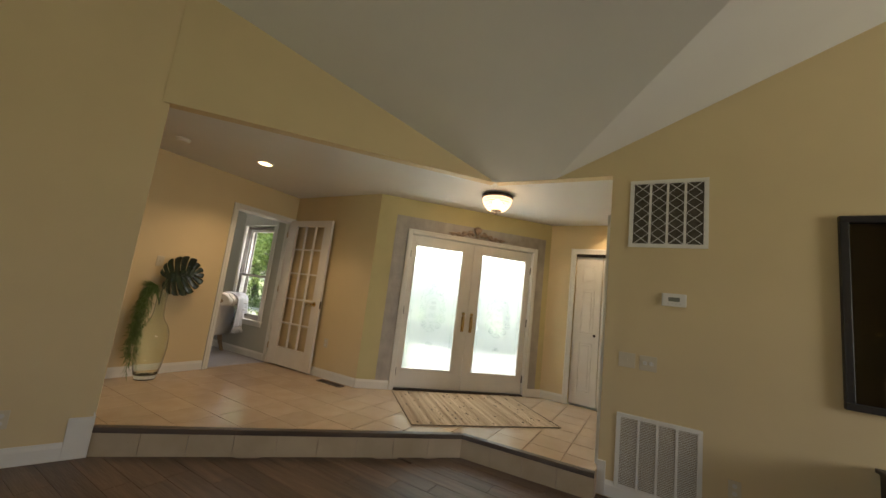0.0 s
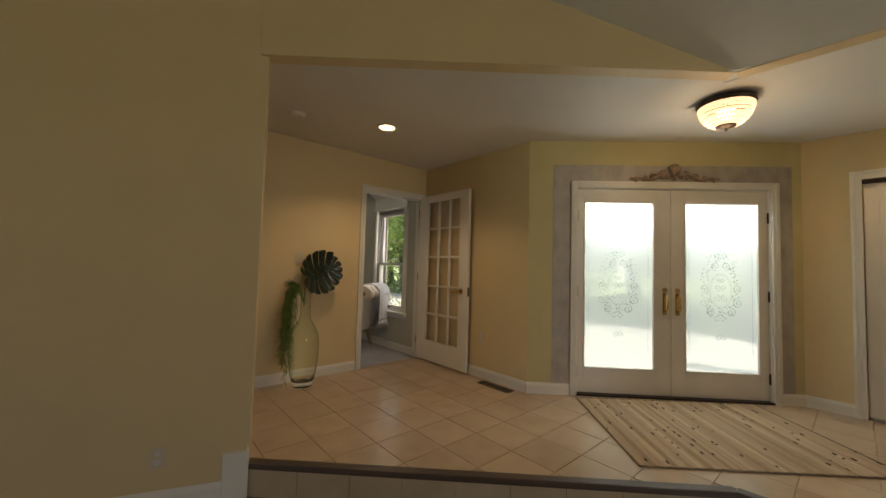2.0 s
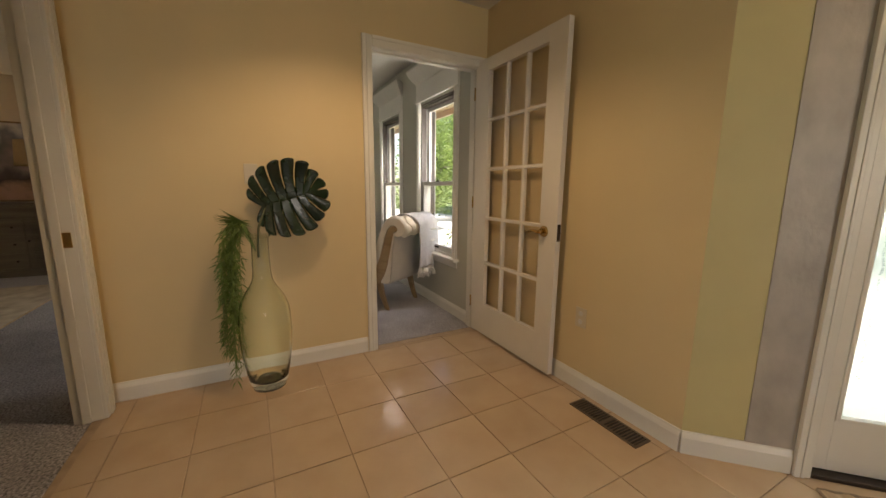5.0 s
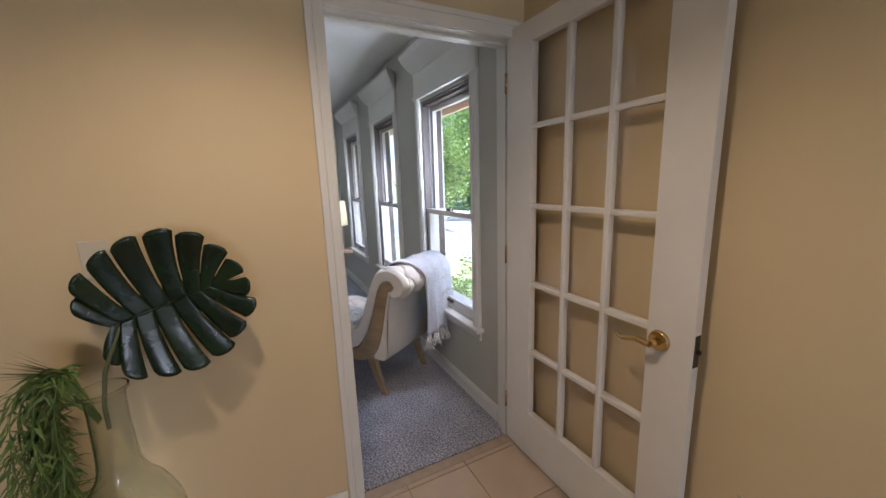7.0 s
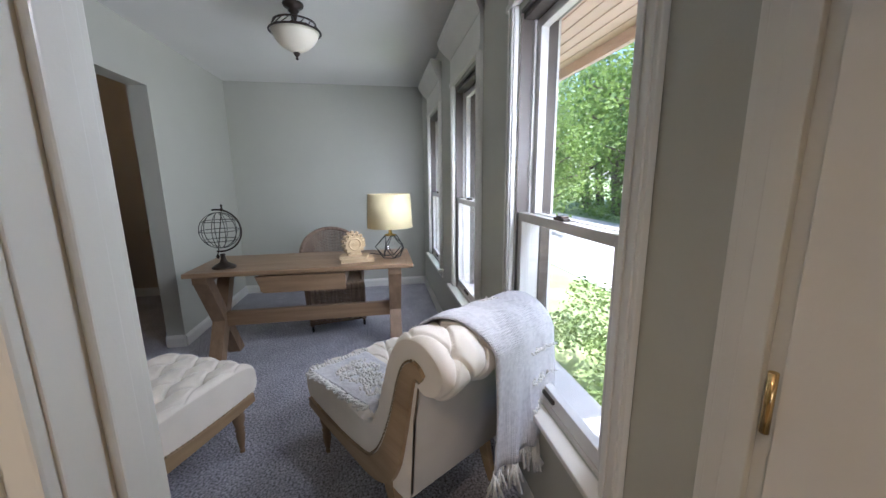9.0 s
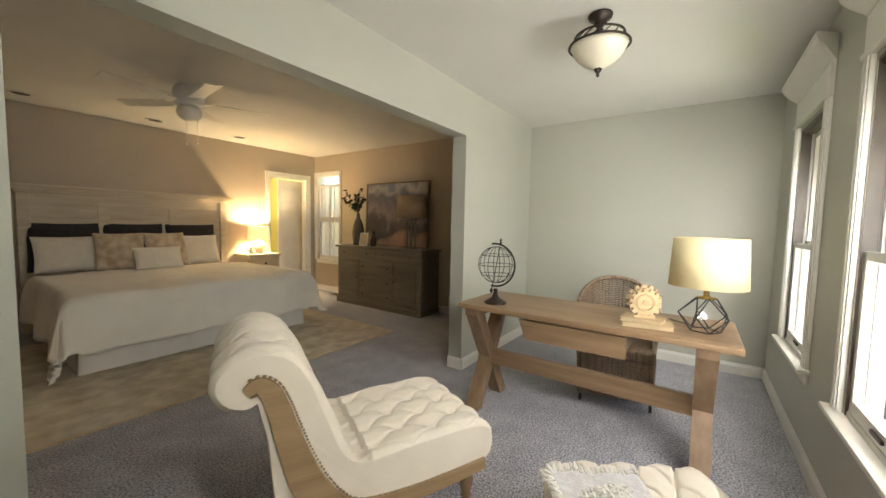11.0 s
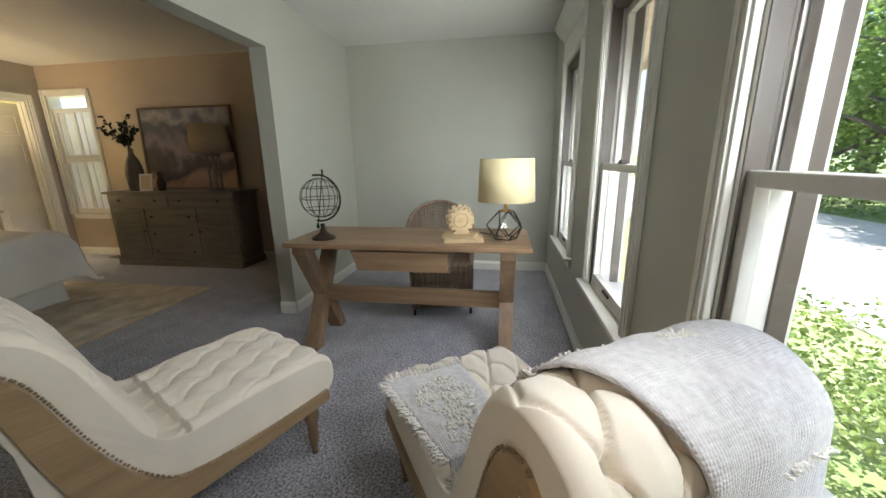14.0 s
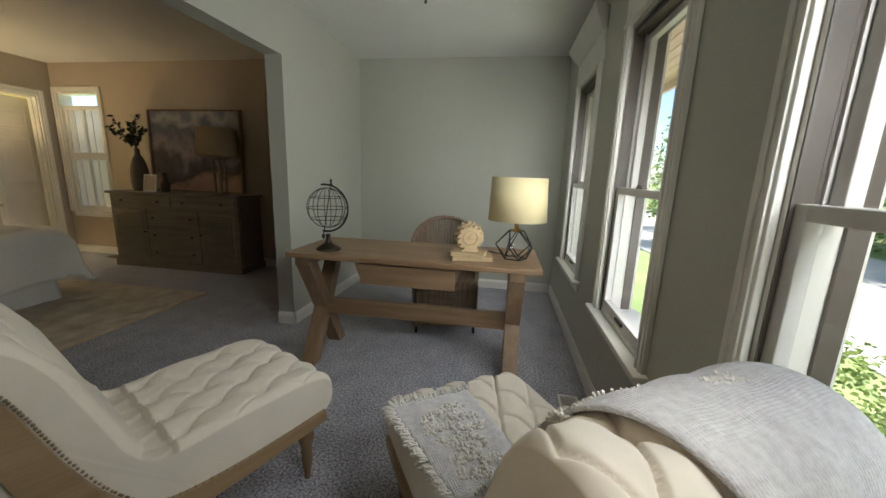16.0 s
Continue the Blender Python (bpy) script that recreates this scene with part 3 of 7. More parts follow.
    tube(bm, [(hx, y0 - 0.006, 0.97), (hx, y0 - 0.04, 0.965), (hx, y0 - 0.052, 0.93), (hx, y0 - 0.052, 0.86), (hx, y0 - 0.04, 0.82), (hx, y0 - 0.006, 0.81)], [0.008, 0.010, 0.008, 0.011, 0.009, 0.008], 10)
    cyl(bm, (hx, y0, 1.015), (hx, y0 - 0.02, 1.015), 0.022, 0.018, 16)
    part("handle", bm, M_brass, leaf, "polished brass pull handle")
    ex = s0 if hand > 0 else s1
    for z in (0.22, 0.98, 1.72):
        bm = bmesh.new()
        cyl(bm, (ex, y0 - 0.006, z - 0.05), (ex, y0 - 0.006, z + 0.05), 0.008, seg=10)
        part("hinge", bm, M_bronze, leaf, "bronze hinge")
    return leaf


# added strip lamp at the opening's head: stand-in porch daylight for the glass
el = bpy.data.lights.new("entry_fill_strip", "AREA")
el.shape, el.size, el.size_y, el.energy, el.color = "RECTANGLE", 1.7, 0.09, ENTRY, (0.95, 1.0, 0.97)
eo = new("entry_fill_strip", el)
eo.matrix_world = DG @ look((1.355, 0.135, 1.945), (1.355, 0.05, 0.6))
entry_leaf(0.476, 1.350, 0.535, 1.206, 1)
entry_leaf(1.356, 2.234, 1.475, 2.160, -1)

# carved applique over the front door
appl = local("door_pediment", "carved silver-bronze scrollwork ornament over the front door", "ornament")
M_appl = mat("silver_bronze_plaster", (0.33, 0.25, 0.19), 0.35, 0.25, 25, 0.3, 90, metal=0.4)
bm = bmesh.new()
pc = 1.36
for fl in (-1, 1):
    tube(bm, [(pc + fl * (0.05 + 0.36 * u), -0.022, 2.075 + 0.035 * math.sin(u * 9) * (1 - u) + 0.015 * (1 - u)) for u in [i / 18 for i in range(19)]], [0.024 - 0.016 * i / 18 for i in range(19)], 8)
    for cx, cz, r in ((0.10, 2.115, 0.042), (0.19, 2.095, 0.035), (0.27, 2.08, 0.028), (0.35, 2.07, 0.024)):
        scroll(bm, pc + fl * cx, cz, r, 1.5, -math.pi / 2, fl, -0.026, 0.010)
for k in range(5):
    w = (k - 2) * 0.32
    tube(bm, [(pc + math.sin(w) * 0.09 * u, -0.024 - 0.012 * math.sin(3 * u), 2.10 + 0.115 * u * math.cos(w)) for u in [i / 6 for i in range(7)]], [0.010 + 0.010 * math.sin(math.pi * i / 6) for i in range(7)], 8)
lathe(bm, [(0.004, -0.02), (0.022, -0.012), (0.026, 0.0), (0.02, 0.012), (0.004, 0.02)], 14, cx=pc, cy=-0.03)
for v in bm.verts:
    if v.co.z < 1:
        v.co.z += 2.075
part("carving", bm, M_appl, appl)

# bifold closet and hall door
frame_c = thing("door_frame_closet", "white painted casing around the closet", "door frame", kind="structure", m=along(C2, (2.6, 6.68))[0])
casing(frame_c, 0.37, 1.75, 0, 2.03, 0.07)
bm = bmesh.new()
box(bm, 0.37, 0.02, 2.0, 1.75, 0.06, 2.03)
part("track", bm, M_bronze, frame_c, "dark metal track")


def panel_leaf(parent, x0, x1, z0, z1, y, t, six=True, cols=1):
    bm = bmesh.new()
    box(bm, x0, y, z0, x1, y + t, z1, 0.003)
    part("slab", bm, M_door, parent)
    w = x1 - x0
    st = 0.085
    pw = (w - st * (cols + 1)) / cols
    for c in range(cols):
        a = x0 + st + c * (pw + st)
        for za, zb in ((z0 + 0.16, z0 + 0.80), (z0 + 0.92, z0 + 1.52), (z0 + 1.62, z0 + 1.86)):
            bm = bmesh.new()
            for q in ((a, za, a + 0.014, zb), (a + pw - 0.014, za, a + pw, zb), (a + 0.014, za, a + pw - 0.014, za + 0.014), (a + 0.014, zb - 0.014, a + pw - 0.014, zb)):
                box(bm, q[0], y - 0.006, q[1], q[2], y + 0.001, q[3], 0.003)
            box(bm, a + 0.035, y - 0.005, za + 0.035, a + pw - 0.035, y + 0.001, zb - 0.035, 0.004)
            part("panel", bm, M_door, parent)


bif = thing("bifold_closet_door", "white panelled bifold closet doors with a dark knob, closed", "closet door", m=along(C2, (2.6, 6.68))[0])
for i in range(4):
    a = 0.375 + i * 0.343
    panel_leaf(bif, a + 0.002, a + 0.339, 0.02, 1.99, 0.03, 0.03)
bm = bmesh.new()
lathe(bm, [(0.008, 0), (0.008, 0.012), (0.017, 0.02), (0.017, 0.03), (0.008, 0.036)], 14)
part("knob", bm, M_bronze, bif, "dark bronze knob", pose(0.655, 0.03, 0.93, 90, 0, 0))

m, L = along((1.20, 5.60), (1.25, 4.775))
frame_h = thing("door_frame_hall", "white painted casing of the narrow hall door", "door frame", kind="structure", m=m)
casing(frame_h, 0.17, 0.72, 0, 2.03, 0.06)
lining(frame_h, 0.17, 0.72, 2.03, 0.14)
hd = thing("hall_door", "white painted narrow hall door with a small knob, closed", "door", m=m)
panel_leaf(hd, 0.19, 0.70, 0.02, 2.0, 0.07, 0.035, cols=1)
bm = bmesh.new()
lathe(bm, [(0.02, 0), (0.02, 0.006), (0.01, 0.012), (0.01, 0.03), (0.025, 0.04), (0.025, 0.055), (0.01, 0.062)], 14)
part("knob", bm, M_bronze, hd, "bronze knob", pose(0.26, 0.07, 0.93, 90, 0, 0))

# baseboards
skirting((XW, 2.55), (XW, 3.945), h=0.105)
skirting((XW, 4.90), C1, h=0.105)
skirting(C1, (C1[0] + 0.7071 * 0.40, C1[1] + 0.7071 * 0.40), h=0.105)
skirting((C1[0] + 0.7071 * 2.315, C1[1] + 0.7071 * 2.315), C2, h=0.105)
skirting(C2, (C2[0] + 0.30, C2[1]), h=0.105)
skirting((-1.765, 2.55), (-2.015, 2.55), h=0.105)
skirting((-2.75, 0.0), (-1.765, 2.56), LOW, 0.115)
skirting((-2.75, -4.0), (-2.75, 0.0), LOW, 0.115)
skirting((1.25, 4.775), (6.8, 4.775), LOW, 0.115)
BLOCK = -0.04
skirting((-7.36, 4.87), (XO, 4.87), h=0.10)
skirting((-7.36, 2.665), (-7.36, 4.87), h=0.10)
skirting((-5.91, 2.665), (-7.36, 2.665), h=0.10)
skirting((-5.91, 2.53), (-5.91, 2.665), h=0.10)
skirting((XO + 0.04, 3.945), (XO + 0.04, 2.665), h=0.10)
skirting((-7.51, -1.68), (-7.51, 2.53), h=0.10)
skirting((-7.51, 2.53), (-5.91, 2.53), h=0.10)
skirting((-2.84, -1.68), (-6.54, -1.68), h=0.10)
BLOCK = 0.0
# plinth blocks where the living room walls meet the step
for nm, x, y, rz in (("a", -1.765, 2.56, 69), ("b", 1.25, 4.775, 0)):
    bm = bmesh.new()
    if nm == "a":
        box(bm, -0.13, -0.018, LOW, 0.004, 0.0, 0.08, 0.004)
        box(bm, -0.13, -0.021, 0.055, 0.004, -0.018, 0.08, 0.002)
    else:
        box(bm, -0.004, -0.02, LOW, 0.06, 0.0, 0.06, 0.004)
    o = piece("trim_plinth", bm, M_trim, "white painted plinth block beside the step", "trim", "structure")
    o.matrix_world = pose(x, y, 0, 0, 0, rz)

# step: tiled riser, dark nosing
for p0, p1 in ((STEP_L, STEP_IN), (STEP_IN, STEP_R)):
    m, L = along(p0, p1)
    st = thing("step", "beige tiled step with a dark wooden nosing", "step", kind="structure", m=m)
    bm = bmesh.new()
    box(bm, -0.004, -0.016, -0.032, L, 0.045, 0.006, 0.006)
    part("nosing", bm, M_nosing, st, "dark wood nosing")
    n = max(1, round(L / 0.313))
    for i in range(n):
        bm = bmesh.new()
        box(bm, L * i / n + 0.002, -0.008, LOW, L * (i + 1) / n - 0.002, 0.004, -0.034, 0.0015)
        part("tile", bm, M_riser, st)


# office windows: double hung, with stool, apron and a crowned head
def window_office(idx, a, b):
    w = thing("window_%d" % idx, "white cased double-hung window with dark brown frame", "window", kind="structure", m=pose(0, 4.87, 0))
    h0, h1, zm = WZ0, WZ1, 1.195
    for x0, x1 in ((a - 0.075, a), (b, b + 0.075)):
        bm = bmesh.new()
        box(bm, x0, -0.02, h0, x1, -0.001, h1 + 0.02, 0.004)
        box(bm, x0 + 0.012, -0.026, h0, x0 + 0.03, -0.019, h1 + 0.02, 0.002)
        box(bm, x1 - 0.03, -0.026, h0, x1 - 0.012, -0.019, h1 + 0.02, 0.002)
        part("casing", bm, M_trim, w)
    bm = bmesh.new()
    box(bm, a - 0.085, -0.030, h1 + 0.02, b + 0.085, -0.001, h1 + 0.045, 0.005)
    box(bm, a - 0.075, -0.022, h1 + 0.045, b + 0.075, -0.001, h1 + 0.20, 0.003)
    part("frieze", bm, M_trim, w)
    bm = bmesh.new()
    prof = [(0.0, 0.0), (-0.024, 0.0), (-0.03, 0.012), (-0.045, 0.03), (-0.07, 0.065), (-0.09, 0.10), (-0.095, 0.118), (-0.10, 0.122), (-0.10, 0.14), (0.0, 0.14)]
    za = h1 + 0.20

    def ringpts(x, sgn):
        return [bm.verts.new((x + sgn * max(0, -y - 0.022), y - 0.001, za + z)) for y, z in prof]
    r0, r1 = ringpts(a - 0.075, -1), ringpts(b + 0.075, 1)
    for i in range(len(prof)):
        j = (i + 1) % len(prof)
        bm.faces.new((r0[i], r0[j], r1[j], r1[i]))
    bm.faces.new(r0)
    bm.faces.new(r1[::-1])
    part("crown", bm, M_trim, w)
    bm = bmesh.new()
    box(bm, a - 0.10, -0.055, h0 - 0.024, b + 0.10, 0.005, h0, 0.006)
    part("stool", bm, M_trim, w)
    bm = bmesh.new()
    box(bm, a - 0.075, -0.016, h0 - 0.085, b + 0.075, -0.001, h0 - 0.024, 0.004)
    part("apron", bm, M_trim, w)
    for x0, x1 in ((a, a + 0.014), (b - 0.014, b)):
        bm = bmesh.new()
        box(bm, x0, 0.0, h0, x1, 0.165, h1, 0.002)
        part("jamb", bm, M_trim, w)
        bm = bmesh.new()
        d = 1 if x0 == a else -1
        xs = x1 if x0 == a else x0
        for tw, y0, y1 in ((0.006, 0.0, 0.008), (0.003, 0.044, 0.052), (0.010, 0.108, 0.150)):
            box(bm, min(xs, xs + d * tw), y0, h0, max(xs, xs + d * tw), y1, h1, 0.001)
        box(bm, min(xs, xs + d * 0.002), 0.008, h0, max(xs, xs + d * 0.002), 0.044, h1)
        part("sash_track", bm, M_brownframe, w, "dark brown sash track")
        bm = bmesh.new()
        box(bm, min(xs, xs + d * 0.010), 0.053, h0, max(xs, xs + d * 0.010), 0.060, h1, 0.001)
        part("parting_bead", bm, M_sash, w, "pale parting bead")
    bm = bmesh.new()
    box(bm, a, 0.0, h1 - 0.014, b, 0.165, h1, 0.002)
    box(bm, a + 0.014, 0.012, h1 - 0.034, b - 0.014, 0.15, h1 - 0.014, 0.002)
    part("head_jamb", bm, M_brownframe, w)
    bm = bmesh.new()
    box(bm, a, 0.006, h0 - 0.02, b, 0.19, h0 + 0.02, 0.003)
    part("sill", bm, M_sash, w)
    for nm, y0, y1, z0, z1, i0, i1 in (("lower_sash", 0.010, 0.042, h0 + 0.02, zm + 0.02, a + 0.0165, b - 0.0165), ("upper_sash", 0.064, 0.096, zm - 0.015, h1 - 0.036, a + 0.022, b - 0.022)):
        fw = 0.036
        bm = bmesh.new()
        for q in ((i0, z0, i0 + fw, z1), (i1 - fw, z0, i1, z1), (i0 + fw, z0, i1 - fw, z0 + (0.055 if nm == "lower_sash" else 0.034)), (i0 + fw, z1 - 0.034, i1 - fw, z1)):
            box(bm, q[0], y0, q[1], q[2], y1, q[3], 0.003)
        sash = part(nm, bm, M_sash, w, "pale sash frame")
        bm = bmesh.new()
        box(bm, i0 + fw - 0.006, (y0 + y1) / 2 - 0.002, z0 + 0.03, i1 - fw + 0.006, (y0 + y1) / 2 + 0.002, z1 - 0.028)
        g = part("pane", bm, M_pane, sash)
        g.visible_shadow = False
    bm = bmesh.new()
    c = (a + b) / 2
    box(bm, c - 0.035, 0.013, zm + 0.02, c + 0.035, 0.039, zm + 0.030, 0.004)
    box(bm, c - 0.006, 0.008, zm + 0.030, c + 0.03, 0.036, zm + 0.038, 0.003)
    part("sash_lock", bm, M_bronze, w, "dark sash lock")
    bm = bmesh.new()
    box(bm, c - 0.05, 0.000, h0 + 0.045, c + 0.05, 0.0105, h0 + 0.06, 0.003)
    part("sash_lift", bm, M_bronze, w)
    return w


BLOCK = -0.04
for n, (a, b) in enumerate(WINS):
    window_office(n + 1, a, b)

# added strip lamp along each office window's east jamb, standing in for daylight
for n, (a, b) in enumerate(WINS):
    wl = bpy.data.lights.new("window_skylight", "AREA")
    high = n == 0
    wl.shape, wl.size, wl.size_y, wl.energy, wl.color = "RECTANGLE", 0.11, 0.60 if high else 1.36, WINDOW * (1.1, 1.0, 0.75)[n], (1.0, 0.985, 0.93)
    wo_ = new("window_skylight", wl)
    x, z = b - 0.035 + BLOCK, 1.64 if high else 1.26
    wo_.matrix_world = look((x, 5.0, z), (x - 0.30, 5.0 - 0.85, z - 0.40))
BLOCK = 0.0

# ---- lamps of the house ----
def bulb(name, x, y, z, watts, color=(1.0, 0.72, 0.42), r=0.05, spot=None):
    li = bpy.data.lights.new(name, "SPOT" if spot else "POINT")
    li.energy, li.color, li.shadow_soft_size = watts, color, r
    if spot:
        li.spot_size, li.spot_blend = radians(spot), 0.6
    ob = new(name, li)
    ob.location = (x + BLOCK, y, z)
    return ob


M_bulb = glow_mat("warm_bulb_glow", (1.0, 0.66, 0.33), 3.5)
M_bowl = glow_mat("lit_crystal_glass", (1.0, 0.62, 0.34), 0.75, (0.8, 0.7, 0.55))
M_candark = mat("dark_can_interior", (0.03, 0.025, 0.02), 0.6, 0.2, 20)


def can_light(x, y, z, lit, watts=0.0):
    c = thing("recessed_light", "lit recessed ceiling light with white trim ring" if lit else "unlit recessed ceiling light, dark inside", "ceiling light", "lit foyer downlights" if lit else "bedroom downlights", m=pose(x, y, z))
    bm = bmesh.new()
    lathe(bm, [(0.070, -0.001), (0.095, -0.001), (0.095, -0.006), (0.088, -0.010), (0.072, -0.008), (0.070, -0.001)], 32, cap=False)
    part("trim_ring", bm, M_trim if lit else M_ceil, c)
    bm = bmesh.new()
    lathe(bm, [(0.0705, -0.003), (0.001, -0.0035)], 32, cap=False)
    part("lens", bm, M_bulb if lit else M_candark, c, "glowing lens" if lit else "dark opening")
    if lit:
        bulb("downlight", x, y, z - 0.03, watts, r=0.05, spot=130)


can_light(-2.215, 3.70, H, True, CAN)
can_light(1.16, 6.42, H, True, CAN * 0.5)

# crystal flush lamp in the foyer
fx, fy = 0.0, 5.165
fl = thing("flush_ceiling_lamp", "lit beaded crystal flush ceiling lamp with bronze rim", "ceiling lamp", m=pose(fx, fy, H) @ Matrix.Diagonal((1, 1, 1.12, 1)))
bm = bmesh.new()
lathe(bm, [(0.05, -0.002), (0.15, -0.004), (0.175, -0.012), (0.18, -0.030), (0.172, -0.045), (0.15, -0.048)], 40, cap=False)
part("rim", bm, M_bronze, fl, "dark bronze rim")
bm = bmesh.new()
rings = [(0.165, -0.055), (0.160, -0.078), (0.150, -0.101), (0.134, -0.123), (0.112, -0.143), (0.084, -0.159), (0.055, -0.168)]
for r, z in rings:
    n = int(2 * math.pi * r / 0.020)
    for i in range(n):
        w = 2 * math.pi * i / n
        m = pose(r * math.cos(w), r * math.sin(w), z, 0, 0, math.degrees(w)) @ pose(0, 0, 0, 0, 45 * (0.17 - r) / 0.12, 0)
        box(bm, -0.004, -0.0085, -0.010, 0.004, 0.0085, 0.010, 0.0, 0, m)
part("crystal_bowl", bm, M_bowl, fl, "glowing rows of crystal beads")
bm = bmesh.new()
lathe(bm, [(0.004, -0.205), (0.012, -0.198), (0.006, -0.190), (0.014, -0.182), (0.060, -0.177), (0.064, -0.169), (0.02, -0.160)], 20)
part("finial", bm, M_bronze, fl)
bm = bmesh.new()
lathe(bm, [(0.02, -0.12), (0.05, -0.10), (0.055, -0.07), (0.02, -0.05)], 16)
part("bulb", bm, M_bulb, fl)
bulb("flush_bulb", fx, fy, H - 0.26, FLUSH, r=0.12)

# smoke detector
bm = bmesh.new()
lathe(bm, [(0.04, -0.034), (0.055, -0.030), (0.062, -0.012), (0.064, -0.001)], 28)
o = piece("smoke_detector", bm, M_trim, "small round white smoke detector on the ceiling", "smoke detector")
o.location = (-2.49, 2.99, H)

# ---- foyer things ----
# striped rug
M_rug = mat("striped_jute", (0.35, 0.245, 0.155), 0.9, second=(0.66, 0.51, 0.35), scale=22.0, bump=0.9, bscale=160, stretch=(1.0, 0.012, 1.0), spec=0.1, detail=6)
rug = thing("striped_rug", "beige and brown striped woven jute rug before the front door", "rug", m=pose(-0.156, 5.335, 0.0, 0, 0, 46.5))
bm = bmesh.new()
rnd = random.Random(3)
nx, ny = 130, 30
g = [[bm.verts.new((-0.79 + 1.58 * i / nx, -0.575 + 1.15 * j / ny + 0.004 * math.sin(i * 1.7), 0.008 + 0.0025 * math.sin(i * 1.1) + rnd.uniform(0, 0.002))) for j in range(ny + 1)] for i in range(nx + 1)]
for i in range(nx):
    for j in range(ny):
        bm.faces.new((g[i][j], g[i + 1][j], g[i + 1][j + 1], g[i][j + 1])).smooth = True
part("weave", bm, M_rug, rug)
M_rugdark = mat("dark_rag_yarn", (0.07, 0.055, 0.05), 0.9, 0.3, 40, 0.4, 150)
M_rugedge = mat("brown_rug_binding", (0.25, 0.19, 0.13), 0.9, 0.3, 40, 0.4, 150)
for sgn in (-1, 1):
    bm = bmesh.new()
    tube(bm, [(-0.79 + 1.58 * i / 60, sgn * 0.578 + 0.003 * math.sin(i * 2.1), 0.007) for i in range(61)], 0.0065, 6)
    part("edging", bm, M_rugedge, rug, "brown bound edge")
    bm = bmesh.new()
    tube(bm, [(sgn * 0.793, -0.575 + 1.15 * i / 40, 0.007) for i in range(41)], 0.0065, 6)
    part("edging", bm, M_rugedge, rug, "brown bound edge")
bm = bmesh.new()
for k in range(80):
    x = -0.78 + round(rnd.random() * 26) * 0.06 + rnd.uniform(-0.004, 0.004)
    y, w = rnd.uniform(-0.56, 0.56), rnd.uniform(0.005, 0.016)
    box(bm, x - 0.004, y - w, 0.0085, x + 0.004, y + w, 0.0145)
tagged(part("dark_flecks", bm, M_rugdark, rug, "dark brown flecks of rag yarn"), kind="stuff")

# floor register
def register(x0, y0, x1, y1, n, label, z=0.0, material=None):
    r = thing("floor_vent", label, "floor vent", m=pose((x0 + x1) / 2, (y0 + y1) / 2, z))
    hx, hy = (x1 - x0) / 2, (y1 - y0) / 2
    bm = bmesh.new()
    for q in ((-hx, -hy, hx, -hy + 0.012), (-hx, hy - 0.012, hx, hy), (-hx, -hy + 0.012, -hx + 0.012, hy - 0.012), (hx - 0.012, -hy + 0.012, hx, hy - 0.012), (-0.006, -hy + 0.012, 0.006, hy - 0.012)):
        box(bm, q[0], q[1], 0.0, q[2], q[3], 0.006, 0.001)
    part("frame", bm, material or M_bronze, r)
    bm = bmesh.new()
    box(bm, -hx + 0.01, -hy + 0.01, 0.0, hx - 0.01, hy - 0.01, 0.001)
    part("backing", bm, M_black, r)
    for i in range(n):
        bm = bmesh.new()
        x = -hx + 0.014 + (2 * hx - 0.028) * (i + 0.5) / n
        box(bm, x - 0.003, -hy + 0.012, 0.001, x + 0.003, hy - 0.012, 0.005)
        part("slat", bm, material or M_bronze, r)


M_bronzevent = mat("brown_vent_metal", (0.13, 0.10, 0.075), 0.45, 0.1, 20, metal=0.3)
register(-1.985, 4.735, -1.595, 4.845, 22, "brown metal floor register beside the baseboard", 0.0, M_bronzevent)


def plate(name, m, label, cat, toggles=0, outlet=False, w=0.072, h=0.115):
    p = thing(name, label, cat, m=m)
    bm = bmesh.new()
    box(bm, -w / 2, -0.006, -h / 2, w / 2, 0.0, h / 2, 0.003)
    part("cover_plate", bm, M_plate, p)
    if toggles:
        for i in range(toggles):
            x = (i - (toggles - 1) / 2) * 0.046
            bm = bmesh.new()
            box(bm, x - 0.005, -0.016, -0.010, x + 0.005, -0.005, 0.012, 0.002)
            part("toggle", bm, M_plate, p)
    if outlet:
        for z in (-0.024, 0.024):
            bm = bmesh.new()
            cyl(bm, (0, -0.006, z), (0, -0.008, z), 0.015, seg=18)
            box(bm, -0.007, -0.009, z - 0.004, -0.005, -0.0078, z + 0.006)
            box(bm, 0.005, -0.009, z - 0.004, 0.007, -0.0078, z + 0.006)
            part("receptacle", bm, M_sash, p)
    return p


plate("wall_outlet", pose(-2.09, 4.90, 0.434), "ivory electrical outlet on the cream foyer wall", "outlet", outlet=True)
plate("light_switch", pose(XW, 3.285, 1.225, 0, 0, 90), "ivory light switch plate on the cream wall", "light switch", 1)
plate("light_switch", pose(1.425, 4.775, 0.865), "ivory single light switch on the cream wall", "light switch", 1, w=0.12)
dim = plate("dimmer_switch", pose(1.575, 4.775, 0.862), "ivory wall plate with two round dimmer knobs", "light switch", w=0.12)
for dx in (-0.022, 0.022):
    bm = bmesh.new()
    cyl(bm, (dx, -0.006, 0), (dx, -0.020, 0), 0.016, 0.013, 18)
    part("knob", bm, M_sash, dim)
plate("wall_outlet", pose(2.117, 4.775, 0.118), "ivory electrical outlet low on the living room wall", "outlet", outlet=True)
plate("wall_outlet", along((-2.75, 0.0), (-1.765, 2.56))[0] @ pose(2.30, 0, 0.10), "ivory electrical outlet on the tall living room wall", "outlet", outlet=True)

